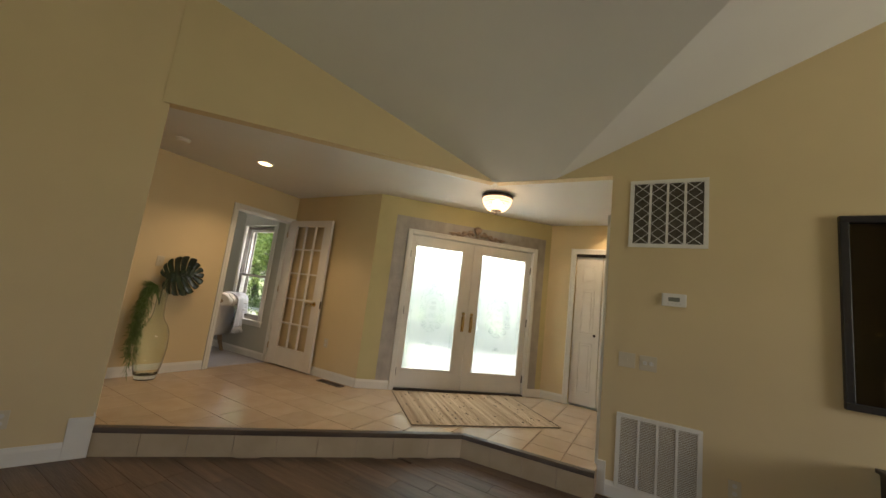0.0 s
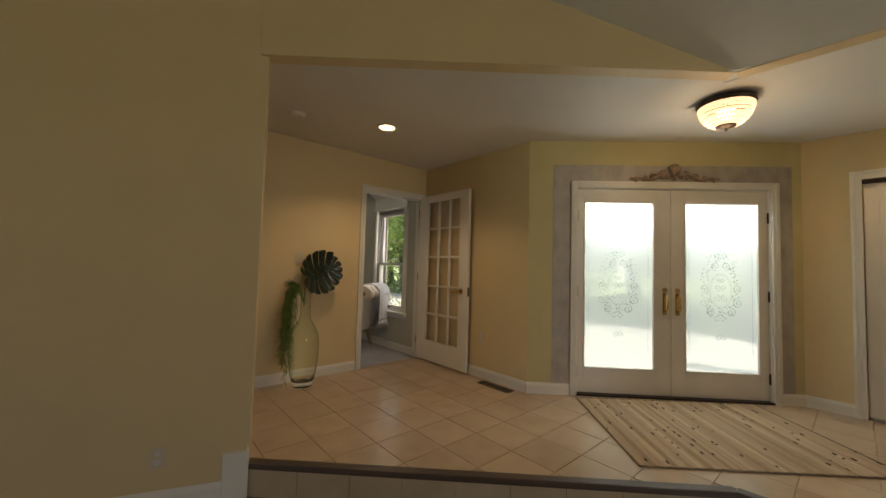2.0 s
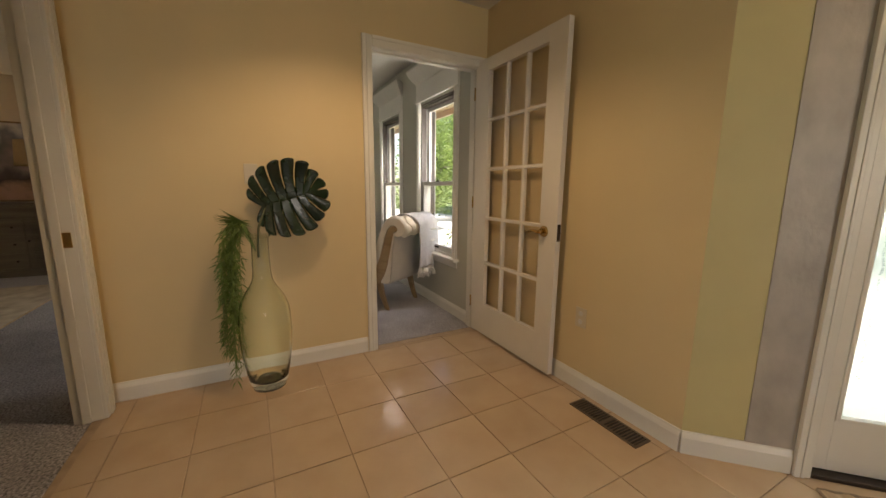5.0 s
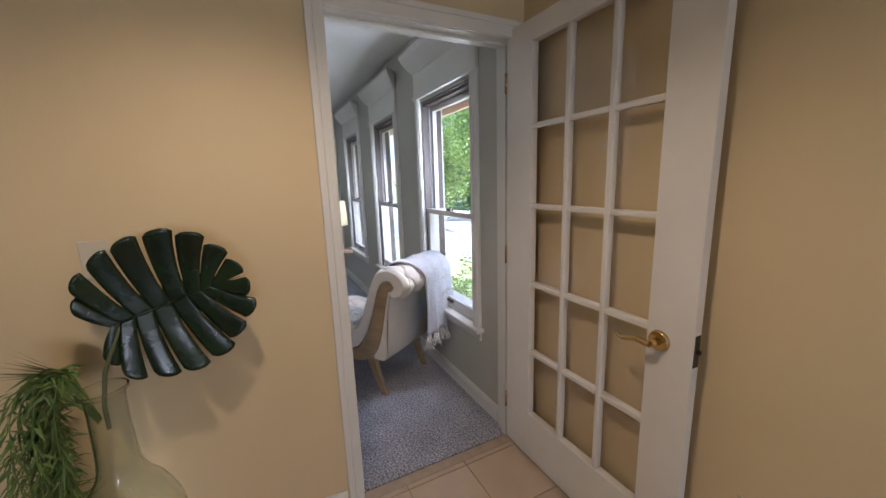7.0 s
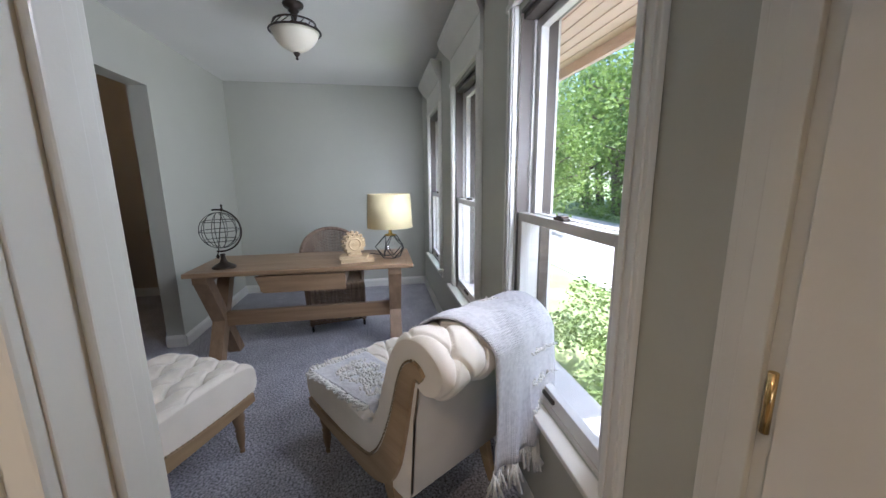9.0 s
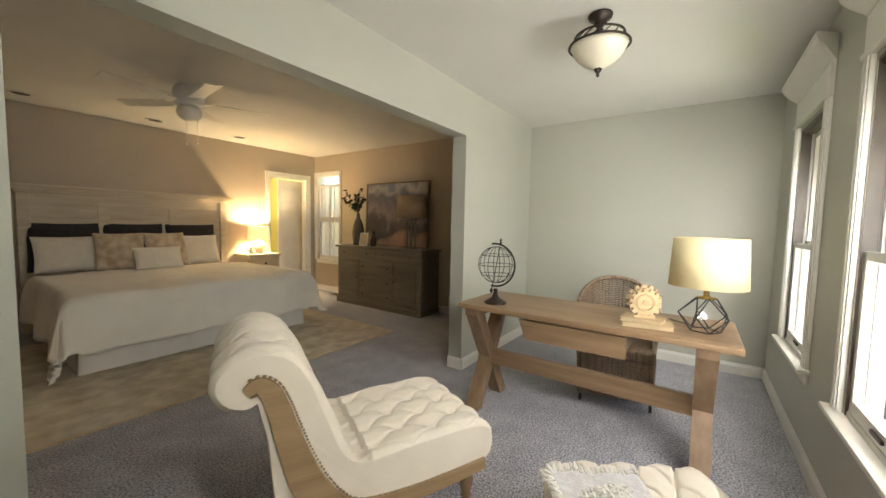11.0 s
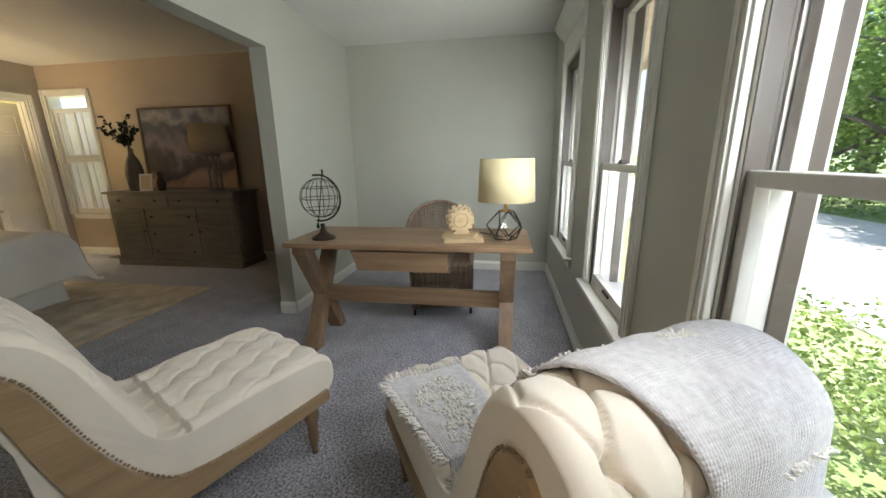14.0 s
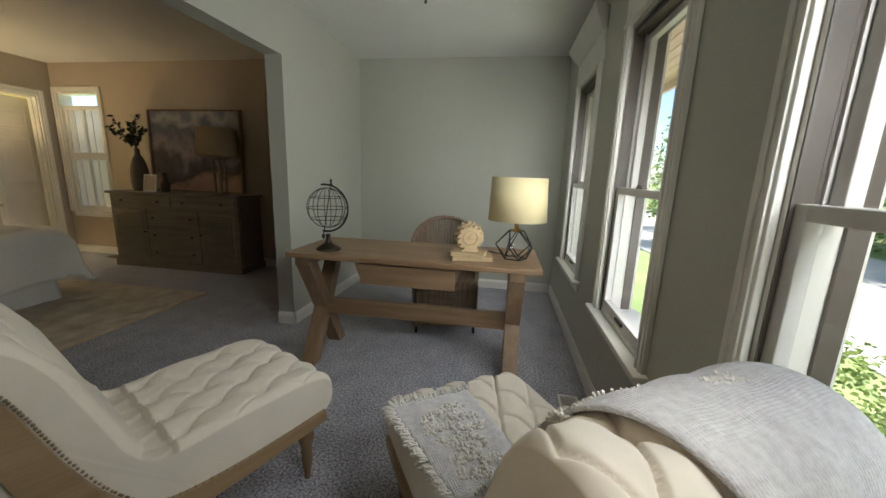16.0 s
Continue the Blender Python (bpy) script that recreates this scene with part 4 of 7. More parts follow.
# thermostat
th = thing("thermostat", "white wall thermostat with small grey display", "thermostat", m=pose(1.735, 4.775, 1.378))
bm = bmesh.new()
box(bm, -0.083, -0.026, -0.050, 0.083, 0.0, 0.050, 0.008)
part("body", bm, M_trim, th)
bm = bmesh.new()
box(bm, -0.038, -0.0275, -0.012, 0.038, -0.0255, 0.020, 0.001)
part("display", bm, mat("lcd_grey", (0.20, 0.21, 0.17), 0.25, 0.05), th, "grey liquid crystal display")
bm = bmesh.new()
for i in range(4):
    box(bm, -0.045 + i * 0.026, -0.0285, -0.034, -0.030 + i * 0.026, -0.0255, -0.026, 0.001)
part("buttons", bm, M_sash, th)

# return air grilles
# backing colour carries the shade in the gaps between the louvres
M_shadowed = mat("shaded_grille_backing", (0.30, 0.25, 0.17), 0.8, 0.1, 18)
M_filter = mat("pleated_filter_grey", (0.10, 0.088, 0.065), 0.8, 0.25, 18, 0.5, 60)


def grille(name, x0, z0, x1, z1, label, louvres):
    gr = thing(name, label, "air grille", m=pose(x0, 4.775, z0))
    w, h = x1 - x0, z1 - z0
    b = 0.032
    for q in ((0, 0, w, b), (0, h - b, w, h), (0, b, b, h - b), (w - b, b, w, h - b)):
        bm = bmesh.new()
        box(bm, q[0], -0.012, q[1], q[2], -0.0005, q[3], 0.003)
        part("frame", bm, M_trim, gr)
    for i in (1, 2, 3):
        bm = bmesh.new()
        x = b + (w - 2 * b) * i / 4
        box(bm, x - 0.009, -0.012, b, x + 0.009, -0.003, h - b, 0.002)
        part("divider", bm, M_trim, gr)
    bm = bmesh.new()
    box(bm, b, -0.003, b, w - b, -0.0008, h - b)
    part("filter", bm, M_filter if not louvres else M_shadowed, gr, "grey pleated air filter" if not louvres else "")
    n = 44 if louvres else 26
    for k in range(n):
        z = b + (h - 2 * b) * (k + 0.5) / n
        bm = bmesh.new()
        t = 0.0028 if louvres else 0.0015
        box(bm, b, -0.0085, z - t, w - b, -0.0035, z + t * 0.4)
        part("slat", bm, M_trim if louvres else M_filter, gr)
    if not louvres:
        for i in range(4):
            a0 = b + (w - 2 * b) * i / 4 + 0.010
            a1 = b + (w - 2 * b) * (i + 1) / 4 - 0.010
            bm = bmesh.new()
            pts = []
            for k in range(7):
                z = b + (h - 2 * b) * k / 6
                pts.append((a0 if k % 2 else a1, -0.009, z))
            tube(bm, pts, 0.004, 5)
            tube(bm, [(a0 + a1 - p[0], p[1], p[2]) for p in pts], 0.004, 5)
            part("filter_grid", bm, M_sash, gr, "crossed wire filter grid")


grille("return_air_grille", 1.395, 1.795, 1.950, 2.375, "white framed return air grille with a dark filter", False)
grille("return_air_vent", 1.370, -0.125, 1.935, 0.452, "white louvred return air grille near the floor", True)

# black-framed mirror and a black cabinet under it
M_mirror = bpy.data.materials.new("darkened_mirror")
M_mirror.use_nodes = True
mb = M_mirror.node_tree.nodes["Principled BSDF"]
# low base colour puts a dark room's reflection into the glass
mb.inputs["Base Color"].default_value = (0.10, 0.105, 0.10, 1)
mb.inputs["Metallic"].default_value, mb.inputs["Roughness"].default_value = 1.0, 0.06
mir = thing("wall_mirror", "dark mirror in a wide black frame on the wall", "mirror", m=pose(2.662, 4.775, 0.785))
for q in ((0, 0, 1.0, 0.045), (0, 1.21, 1.0, 1.255), (0, 0.045, 0.045, 1.21), (0.955, 0.045, 1.0, 1.21)):
    bm = bmesh.new()
    box(bm, q[0], -0.045, q[1], q[2], -0.001, q[3], 0.006)
    part("frame", bm, M_black, mir)
bm = bmesh.new()
box(bm, 0.045, -0.018, 0.045, 0.955, -0.012, 1.21)
part("glass", bm, M_mirror, mir, "dark reflecting glass")
cab = thing("black_cabinet", "black painted low cabinet against the living room wall", "cabinet", m=pose(2.78, 4.755, LOW))
bm = bmesh.new()
box(bm, 0.02, -0.40, 0.06, 1.18, 0, 0.64, 0.004)
part("body", bm, M_black, cab)
bm = bmesh.new()
box(bm, 0, -0.42, 0.64, 1.2, 0, 0.665, 0.005)
part("top", bm, M_black, cab)
for x in (0.05, 1.10):
    for y in (-0.37, -0.05):
        bm = bmesh.new()
        box(bm, x, y, 0, x + 0.05, y + 0.04, 0.06)
        part("foot", bm, M_black, cab)

# glass demijohn with a trailing fern and a monstera leaf
VX, VY = -2.93, 3.30
M_green_glass = glass_mat("pale_green_glass", (0.88, 0.91, 0.85), 0.0, 1.42)
vase = thing("glass_floor_vase", "large pale green glass demijohn on the tile floor", "vase", m=pose(VX, VY, 0))
outer = [(0.002, 0.015), (0.080, 0.004), (0.091, 0.012), (0.106, 0.06), (0.127, 0.18), (0.138, 0.30), (0.138, 0.40), (0.130, 0.48), (0.102, 0.555), (0.068, 0.61), (0.051, 0.66), (0.046, 0.75), (0.045, 0.84), (0.048, 0.875), (0.056, 0.885), (0.056, 0.895)]
inner = [(max(0.001, r - (0.022 if k < 3 else 0.010 if k == 3 else 0.005)), z + (0.045 if k < 3 else 0.012 if k == 3 else 0.0)) for k, (r, z) in enumerate(outer)]
bm = bmesh.new()


def smooth_prof(p, n=4):
    out = []
    for i in range(len(p) - 1):
        p0, p1, p2, p3 = p[max(i - 1, 0)], p[i], p[i + 1], p[min(i + 2, len(p) - 1)]
        for k in range(n):
            t = k / n
            out.append(tuple(0.5 * (2 * b + (c - a) * t + (2 * a - 5 * b + 4 * c - d) * t * t + (3 * b - a - 3 * c + d) * t ** 3) for a, b, c, d in zip(p0, p1, p2, p3)))
    return out + [p[-1]]


lathe(bm, smooth_prof(outer) + smooth_prof(inner)[::-1], 48, cap=False)
v = part("bottle", bm, M_green_glass, vase)
v.visible_shadow = False
bm = bmesh.new()
lathe(bm, [(0.002, 0.001), (0.076, 0.001), (0.084, 0.004), (0.080, 0.0145), (0.060, 0.0148), (0.002, 0.0148)], 40, cap=False)
part("thick_base", bm, glass_mat("dark_bottle_base", (0.20, 0.27, 0.20), 0.02, 1.42), vase, "dark green thick glass foot")
M_leaf = mat("dark_monstera_green", (0.006, 0.014, 0.007), 0.25, second=(0.014, 0.032, 0.012), scale=8, bump=0.15, bscale=40)
M_fern = mat("fern_green", (0.075, 0.14, 0.03), 0.55, second=(0.17, 0.26, 0.06), scale=20)
M_stem = mat("brown_green_stem", (0.09, 0.10, 0.04), 0.6, 0.2, 20)

# monstera: one split blade, lobes swept from the midrib
leaf = thing("monstera_leaf", "dark green split monstera leaf leaning against the wall", "leaf", m=pose(-2.99, 3.465, 1.075))
bm = bmesh.new()
HUBY, HUBZ, TILT = -0.004, 0.012, radians(17)


def blade_pt(a, b, lift=0.0):
    """A point of the blade, a along the midrib and b across it."""
    bend = 0.75 * (a * a + b * b) - 0.022
    return (bend + lift, HUBY + a * math.cos(TILT) - b * math.sin(TILT), HUBZ + a * math.sin(TILT) + b * math.cos(TILT))


LOBES = 8
for sgn in (-1, 1):
    for k in range(LOBES):
        t0, t1 = radians(1 + 20.3 * k), radians(1 + 20.3 * (k + 1))
        mid = (t0 + t1) / 2
        rnd = random.Random(k * 7 + sgn)
        reach = 1.0 + rnd.uniform(-0.05, 0.03) - (0.10 if k == LOBES - 1 else 0.0)
        split = 0.30 + rnd.uniform(-0.03, 0.05) - 0.02 * k
        cols = []
        for i in range(17):
            u = i / 16
            open_ = min(1.0, max(0.0, (u - split) / 0.10))
            half = (t1 - t0) / 2 * (1 - open_ * (0.08 + 0.04 * u))
            row = []
            for q in range(7):
                f = -1 + q / 3
                th = mid + half * f
                lag = 0.16 * (1 - u) * u * 4 * math.sin(mid)
                ia, ib = 0.135 * math.cos(th) - 0.01, -0.003
                rim = reach * (1 - 0.05 * abs(f) ** 3 - 0.03 * f)
                oa, ob_ = 0.238 * math.cos(th) * rim, 0.222 * math.sin(th) * rim
                w_ = u * (1 - 0.25 * lag)
                row.append(bm.verts.new(blade_pt(ia + (oa - ia) * w_ - 0.05 * lag, sgn * (ib + (ob_ - ib) * u), 0.005 * math.cos(f * 1.5) * u - 0.012 * u * u * (k % 2) + 0.0005 * k)))
            cols.append(row)
        for i in range(16):
            for q in range(6):
                bm.faces.new((cols[i][q], cols[i][q + 1], cols[i + 1][q + 1], cols[i + 1][q])).smooth = True
bmesh.ops.recalc_face_normals(bm, faces=bm.faces[:])
blade = part("blade", bm, M_leaf, leaf)
sol = blade.modifiers.new("thick", "SOLIDIFY")
sol.thickness = 0.003
bm = bmesh.new()
tube(bm, [blade_pt(-0.12, 0, 0.0), (0.0, -0.14, -0.08), (0.025, -0.165, -0.15), (0.045, -0.175, -0.24), (0.045, -0.175, -0.31)], 0.006, 8)
part("stalk", bm, M_stem, leaf)
bm = bmesh.new()
tube(bm, [blade_pt(-0.12 + 0.33 * i / 8, 0, 0.003) for i in range(9)], [0.005 - 0.0005 * i for i in range(9)], 6)
part("midrib", bm, M_leaf, leaf)

# trailing fern
rnd = random.Random(11)
fern = thing("trailing_fern", "trailing green fern sprays hanging out of the glass vase", "plant", m=pose(VX, VY, 0))
for s in range(15):
    side = rnd.uniform(-0.075, 0.055)
    out = rnd.uniform(0.06, 0.16)
    drop = rnd.uniform(0.35, 0.86) if s > 3 else rnd.uniform(0.70, 0.92)
    pts = []
    for i in range(22):
        u = i / 21
        y = -0.02 - out * math.sin(min(1, u * 2.6) * math.pi / 2) - 0.03 * u
        z = 0.80 + 0.20 * math.sin(min(1, u * 3.2) * math.pi * 0.62) - drop * max(0, u - 0.14) / 0.86
        pts.append(Vector((side * min(1, u * 3) + 0.012 * math.sin(u * 9 + s), y, max(z, 0.06))))
    bm = bmesh.new()
    tube(bm, pts, 0.0018, 4)
    for i in range(3, 22):
        for q in range(7):
            d = (pts[i] - pts[i - 1]).normalized()
            ln = rnd.uniform(0.035, 0.075)
            dirn = Vector((rnd.uniform(-1, 1), rnd.uniform(-0.9, 0.6), rnd.uniform(-1.2, 0.2))).normalized()
            p = pts[i] + d * rnd.uniform(-0.02, 0.02)
            wv = dirn.cross(Vector((rnd.uniform(-1, 1), rnd.uniform(-1, 1), 0.3))).normalized() * rnd.uniform(0.0022, 0.0040)
            tip = p + dirn * ln + Vector((0, 0, -0.012))
            mid = p + dirn * ln * 0.5
            bm.faces.new([bm.verts.new(c) for c in (p, mid + wv, tip, mid - wv)])
    part("spray", bm, M_fern, fern)
for s in range(5):
    bm = bmesh.new()
    for q in range(9):
        a = rnd.uniform(1.6, 4.6)
        e = rnd.uniform(0.1, 0.9)
        ln = rnd.uniform(0.08, 0.17)
        p = Vector((0.01, -0.06, 0.96))
        d = Vector((math.cos(a) * 0.5, math.sin(a) * 0.2 - 0.75, e * 0.6 - 0.15)).normalized()
        wv = d.orthogonal().normalized() * 0.0035
        bm.faces.new([bm.verts.new(c) for c in (p, p + d * ln * 0.5 + wv, p + d * ln, p + d * ln * 0.5 - wv)])
    part("spray", bm, M_fern, fern)

# ---- outdoors ----
M_lawn = mat("sunlit_lawn", (0.20, 0.27, 0.09), 0.9, second=(0.34, 0.38, 0.16), scale=1.5, bump=0.5, bscale=30)
M_drive = mat("pale_concrete", (0.58, 0.55, 0.50), 0.85, 0.10, 1.2, 0.2, 40)
M_brick = mat("pink_brick_paving", (0.50, 0.27, 0.20), 0.8, 0.2, 9, 0.3, 30)
M_soffit = mat("pinkish_soffit_boards", (0.62, 0.46, 0.40), 0.6, 0.06, 3, 0.1, 40)
M_bark = mat("grey_brown_bark", (0.10, 0.08, 0.06), 0.9, second=(0.19, 0.16, 0.12), scale=8, bump=0.8, bscale=25, stretch=(4, 4, 1))
bm = bmesh.new()
prism(bm, [(-400, 5.02), (400, 5.02), (400, 600), (-400, 600)], -0.8, -0.32)
prism(bm, [(-400, -500), (-9.0, -500), (-9.0, 5.02), (-400, 5.02)], -0.8, -0.32)
prism(bm, [(7.05, -500), (400, -500), (400, 5.02), (7.05, 5.02)], -0.8, -0.32)
prism(bm, [(-9.0, -500), (7.05, -500), (7.05, -4.25), (-9.0, -4.25)], -0.8, -0.32)
piece("ground", bm, M_lawn, "sunlit green lawn around the house", "ground", "structure")
bm = bmesh.new()
prism(bm, [(-30, 7.6), (40, 7.6), (40, 12.8), (-30, 12.8)], -0.34, -0.30)
piece("road_drive", bm, M_drive, "pale sunlit concrete driveway", "driveway", "structure")
bm = bmesh.new()
prism(bm, [(-7.4, 5.06), (-3.4, 5.06), (-3.4, 5.55), (-7.4, 5.55)], -0.34, -0.29)
piece("pavement_bed", bm, M_brick, "reddish mulch bed under the windows", "flower bed", "structure")
bm = bmesh.new()
prism(bm, [(-1.55, 5.09), (0.15, 6.81), (2.4, 8.4), (-3.2, 8.4), (-3.2, 5.09)], -0.32, -0.03)
piece("pavement_porch", bm, M_drive, "pale concrete porch slab outside the front door", "porch", "structure")
bm = bmesh.new()
box(bm, -9.2, 5.05, 2.30, -3.2, 5.95, 2.36)
box(bm, -9.2, 5.95, 2.22, -3.2, 5.99, 2.46)
for k in range(9):
    box(bm, -9.2, 5.06 + k * 0.1, 2.294, -3.2, 5.065 + k * 0.1, 2.30)
piece("trim_eave", bm, M_soffit, "pinkish boarded eave soffit over the windows", "eave", "structure")
col = thing("porch_column", "white round porch column outside the front door", "column", m=pose(0.05, 8.05, -0.03))
bm = bmesh.new()
lathe(bm, [(0.13, 0.08), (0.125, 0.14), (0.115, 0.2), (0.105, 2.3), (0.12, 2.36)], 28)
part("shaft", bm, M_trim, col)
bm = bmesh.new()
box(bm, -0.16, -0.16, 0, 0.16, 0.16, 0.08, 0.006)
part("plinth", bm, M_trim, col)
bm = bmesh.new()
box(bm, -0.16, -0.16, 2.36, 0.16, 0.16, 2.44, 0.006)
part("capital", bm, M_trim, col)

M_foliage = mat("sunlit_foliage", (0.10, 0.18, 0.04), 0.45, second=(0.33, 0.43, 0.11), scale=2.2, detail=6)
M_hedgeleaf = mat("hedge_leaf_green", (0.12, 0.20, 0.045), 0.35, second=(0.30, 0.38, 0.12), scale=6, detail=6)


def translucent(m, share):
    """Thin leaves: part of the light passes through them."""
    nt = m.node_tree
    b = nt.nodes["Principled BSDF"]
    tl = nt.nodes.new("ShaderNodeBsdfTranslucent")
    nt.links.new(b.inputs["Base Color"].links[0].from_socket, tl.inputs[0])
    mx = nt.nodes.new("ShaderNodeMixShader")
    mx.inputs[0].default_value = share
    nt.links.new(b.outputs[0], mx.inputs[1])
    nt.links.new(tl.outputs[0], mx.inputs[2])
    nt.links.new(mx.outputs[0], nt.nodes["Material Output"].inputs[0])


translucent(M_foliage, 0.5)
translucent(M_hedgeleaf, 0.4)


def leaf_cloud(bm, rnd, clumps, per, size):
    """Small bent leaves scattered through clumps (x, y, z, radius)."""
    for cx, cy, cz, r in clumps:
        for k in range(per):
            d = Vector((rnd.gauss(0, 1), rnd.gauss(0, 1), rnd.gauss(0, 0.8)))
            d.normalize()
            p = Vector((cx, cy, cz)) + d * r * rnd.uniform(0.35, 1.0) ** 0.6
            a = Vector((rnd.uniform(-1, 1), rnd.uniform(-1, 1), rnd.uniform(-0.6, 0.4))).normalized()
            b = a.cross(Vector((rnd.uniform(-1, 1), rnd.uniform(-1, 1), rnd.uniform(-1, 1)))).normalized()
            s = size * rnd.uniform(0.6, 1.3)
            bm.faces.new([bm.verts.new(q) for q in (p, p + a * s * 0.5 + b * s * 0.32, p + a * s, p + a * s * 0.5 - b * s * 0.32)])


def tree(seed, height, spread):
    rnd = random.Random(seed)
    t = thing("tree", "leafy green deciduous tree at the lawn's edge", "tree", "trees beyond the drive")
    bm = bmesh.new()
    tube(bm, [(0.1 * math.sin(i), 0.1 * math.cos(i * 1.3), height * 0.75 * i / 8) for i in range(9)], [0.20 - 0.018 * i for i in range(9)], 10)
    clumps = []
    for k in range(12):
        z = height * (0.18 + 0.55 * k / 12)
        w = k * 2.4 + rnd.uniform(-0.4, 0.4)
        ln = spread * rnd.uniform(0.55, 1.0) * (1.1 - 0.5 * k / 12)
        e = Vector((math.cos(w) * ln, math.sin(w) * ln, z + ln * 0.45))
        tube(bm, [(0, 0, z), tuple(Vector((0, 0, z)).lerp(e, 0.5) + Vector((0, 0, 0.15))), tuple(e)], [0.07, 0.045, 0.02], 6)
        for q in range(4):
            f = Vector((0, 0, z)).lerp(e, rnd.uniform(0.45, 1.1))
            clumps.append((f.x + rnd.uniform(-0.5, 0.5), f.y + rnd.uniform(-0.5, 0.5), f.z + rnd.uniform(-0.5, 0.5), rnd.uniform(0.45, 0.95)))
    for q in range(8):
        clumps.append((rnd.uniform(-0.8, 0.8), rnd.uniform(-0.8, 0.8), height * rnd.uniform(0.7, 0.98), rnd.uniform(0.5, 0.9)))
    part("trunk", bm, M_bark, t, "grey-brown trunk and limbs")
    bm = bmesh.new()
    leaf_cloud(bm, rnd, clumps, 95, 0.17)
    part("crown", bm, M_foliage, t, "crown of small green leaves")
    return t


ta = tree(1, 7.5, 2.4)
tb = tree(2, 6.2, 2.2)
ta.matrix_world = pose(-6.5, 14.5, -0.35)
tb.matrix_world = pose(-9.5, 13.6, -0.35)
rnd = random.Random(21)
for k in range(30):
    src = ta if k % 2 else tb
    row = k // 10
    x = -24 + (k % 10) * 3.3 + rnd.uniform(-0.8, 0.8)
    y = 15.0 + row * 3.2 + rnd.uniform(-0.8, 0.8)
    copy_thing(src, pose(x, y, -0.35, 0, 0, rnd.uniform(0, 360)) @ Matrix.Scale(rnd.uniform(1.05, 1.4), 4))
for x, y, s in ((-12.5, 9.0, 0.62), (-15.5, 10.5, 0.7), (-9.8, 11.8, 0.6), (1.5, 14.0, 0.8)):
    copy_thing(tb, pose(x, y, -0.35, 0, 0, x * 40) @ Matrix.Scale(s, 4))

bm = bmesh.new()
rnd = random.Random(8)
cl = []
for k in range(130):
    x, y = rnd.uniform(-5.6, -1.9), rnd.uniform(5.55, 7.0)
    cl.append((x, y, -0.25 + rnd.uniform(0.1, 0.75) * (1.0 - 0.25 * abs(y - 6.2)), rnd.uniform(0.14, 0.26)))
leaf_cloud(bm, rnd, cl, 260, 0.034)
piece("hedge", bm, M_hedgeleaf, "sunlit green leafy hedge below the office windows", "hedge", "stuff")
bm = bmesh.new()
cl = []
for k in range(170):
    x = rnd.uniform(-22, 6)
    cl.append((x, 13.4 + rnd.uniform(-0.5, 0.7), rnd.uniform(-0.2, 1.3), rnd.uniform(0.35, 0.7)))
leaf_cloud(bm, rnd, cl, 60, 0.14)
piece("shrubbery", bm, M_foliage, "dense green shrubs along the drive's far edge", "shrubs", "stuff")

# area lamp standing in for daylight at the living room's wide unseen window
al = bpy.data.lights.new("window_daylight", "AREA")
al.shape, al.size, al.size_y, al.energy, al.color = "RECTANGLE", 2.3, 2.0, LIVING * 0.27, (1.0, 0.95, 0.86)
ao = new("window_daylight", al)
ao.matrix_world = look((-1.3, -4.06, 1.35), (-1.3, 0, 1.35))
# second area lamp, added at the unseen east opening to light the sloped ceiling
ae = bpy.data.lights.new("east_fill_light", "AREA")
ae.shape, ae.size, ae.size_y, ae.energy, ae.color = "RECTANGLE", 1.5, 1.3, LIVING * 0.6, (1.0, 0.95, 0.86)
aeo = new("east_fill_light", ae)
aeo.matrix_world = look((6.86, 3.0, 1.45), (0, 3.0, 1.45))

# ---- office furniture ----
BLOCK = -0.04
M_linen = mat("cream_linen", (0.73, 0.665, 0.57), 0.85, 0.04, 8, 0.12, 600, spec=0.2, sheen=0.2)
# darker than the linen: the dimples' shade is put into the button colour
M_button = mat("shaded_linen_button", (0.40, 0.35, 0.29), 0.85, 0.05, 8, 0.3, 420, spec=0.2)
M_linenback = mat("pale_linen_back", (0.60, 0.56, 0.50), 0.85, 0.04, 8, 0.35, 420, spec=0.2)
M_oak = wood_mat("weathered_oak", (0.25, 0.165, 0.085), (0.37, 0.26, 0.145), 0.5, 1)
M_oakdark = wood_mat("darker_oak_leg", (0.14, 0.09, 0.05), (0.24, 0.16, 0.09), 0.5, 2)
M_nail = mat("antique_nail_heads", (0.35, 0.28, 0.18), 0.35, 0.1, metal=0.9)
M_deskw = wood_mat("brown_desk_wood", (0.20, 0.125, 0.068), (0.32, 0.21, 0.12), 0.42, 1, 8.0)
M_deskleg = wood_mat("brown_desk_leg_wood", (0.19, 0.12, 0.068), (0.30, 0.20, 0.12), 0.45, 2, 8.0)

UPH = [(0.43, 0.285), (0.462, 0.32), (0.468, 0.37), (0.455, 0.415), (0.40, 0.44), (0.28, 0.448), (0.12, 0.445), (0.0, 0.438), (-0.09, 0.437), (-0.145, 0.462), (-0.18, 0.52), (-0.205, 0.61), (-0.23, 0.70), (-0.255, 0.79), (-0.288, 0.86), (-0.338, 0.902), (-0.402, 0.915), (-0.462, 0.898), (-0.505, 0.858), (-0.515, 0.81), (-0.49, 0.762), (-0.447, 0.742), (-0.412, 0.755)]
UPH = [(y, z) if z < 0.46 else (y - 0.068 * (z - 0.46), 0.46 + (z - 0.46) * 0.92) for y, z in UPH]


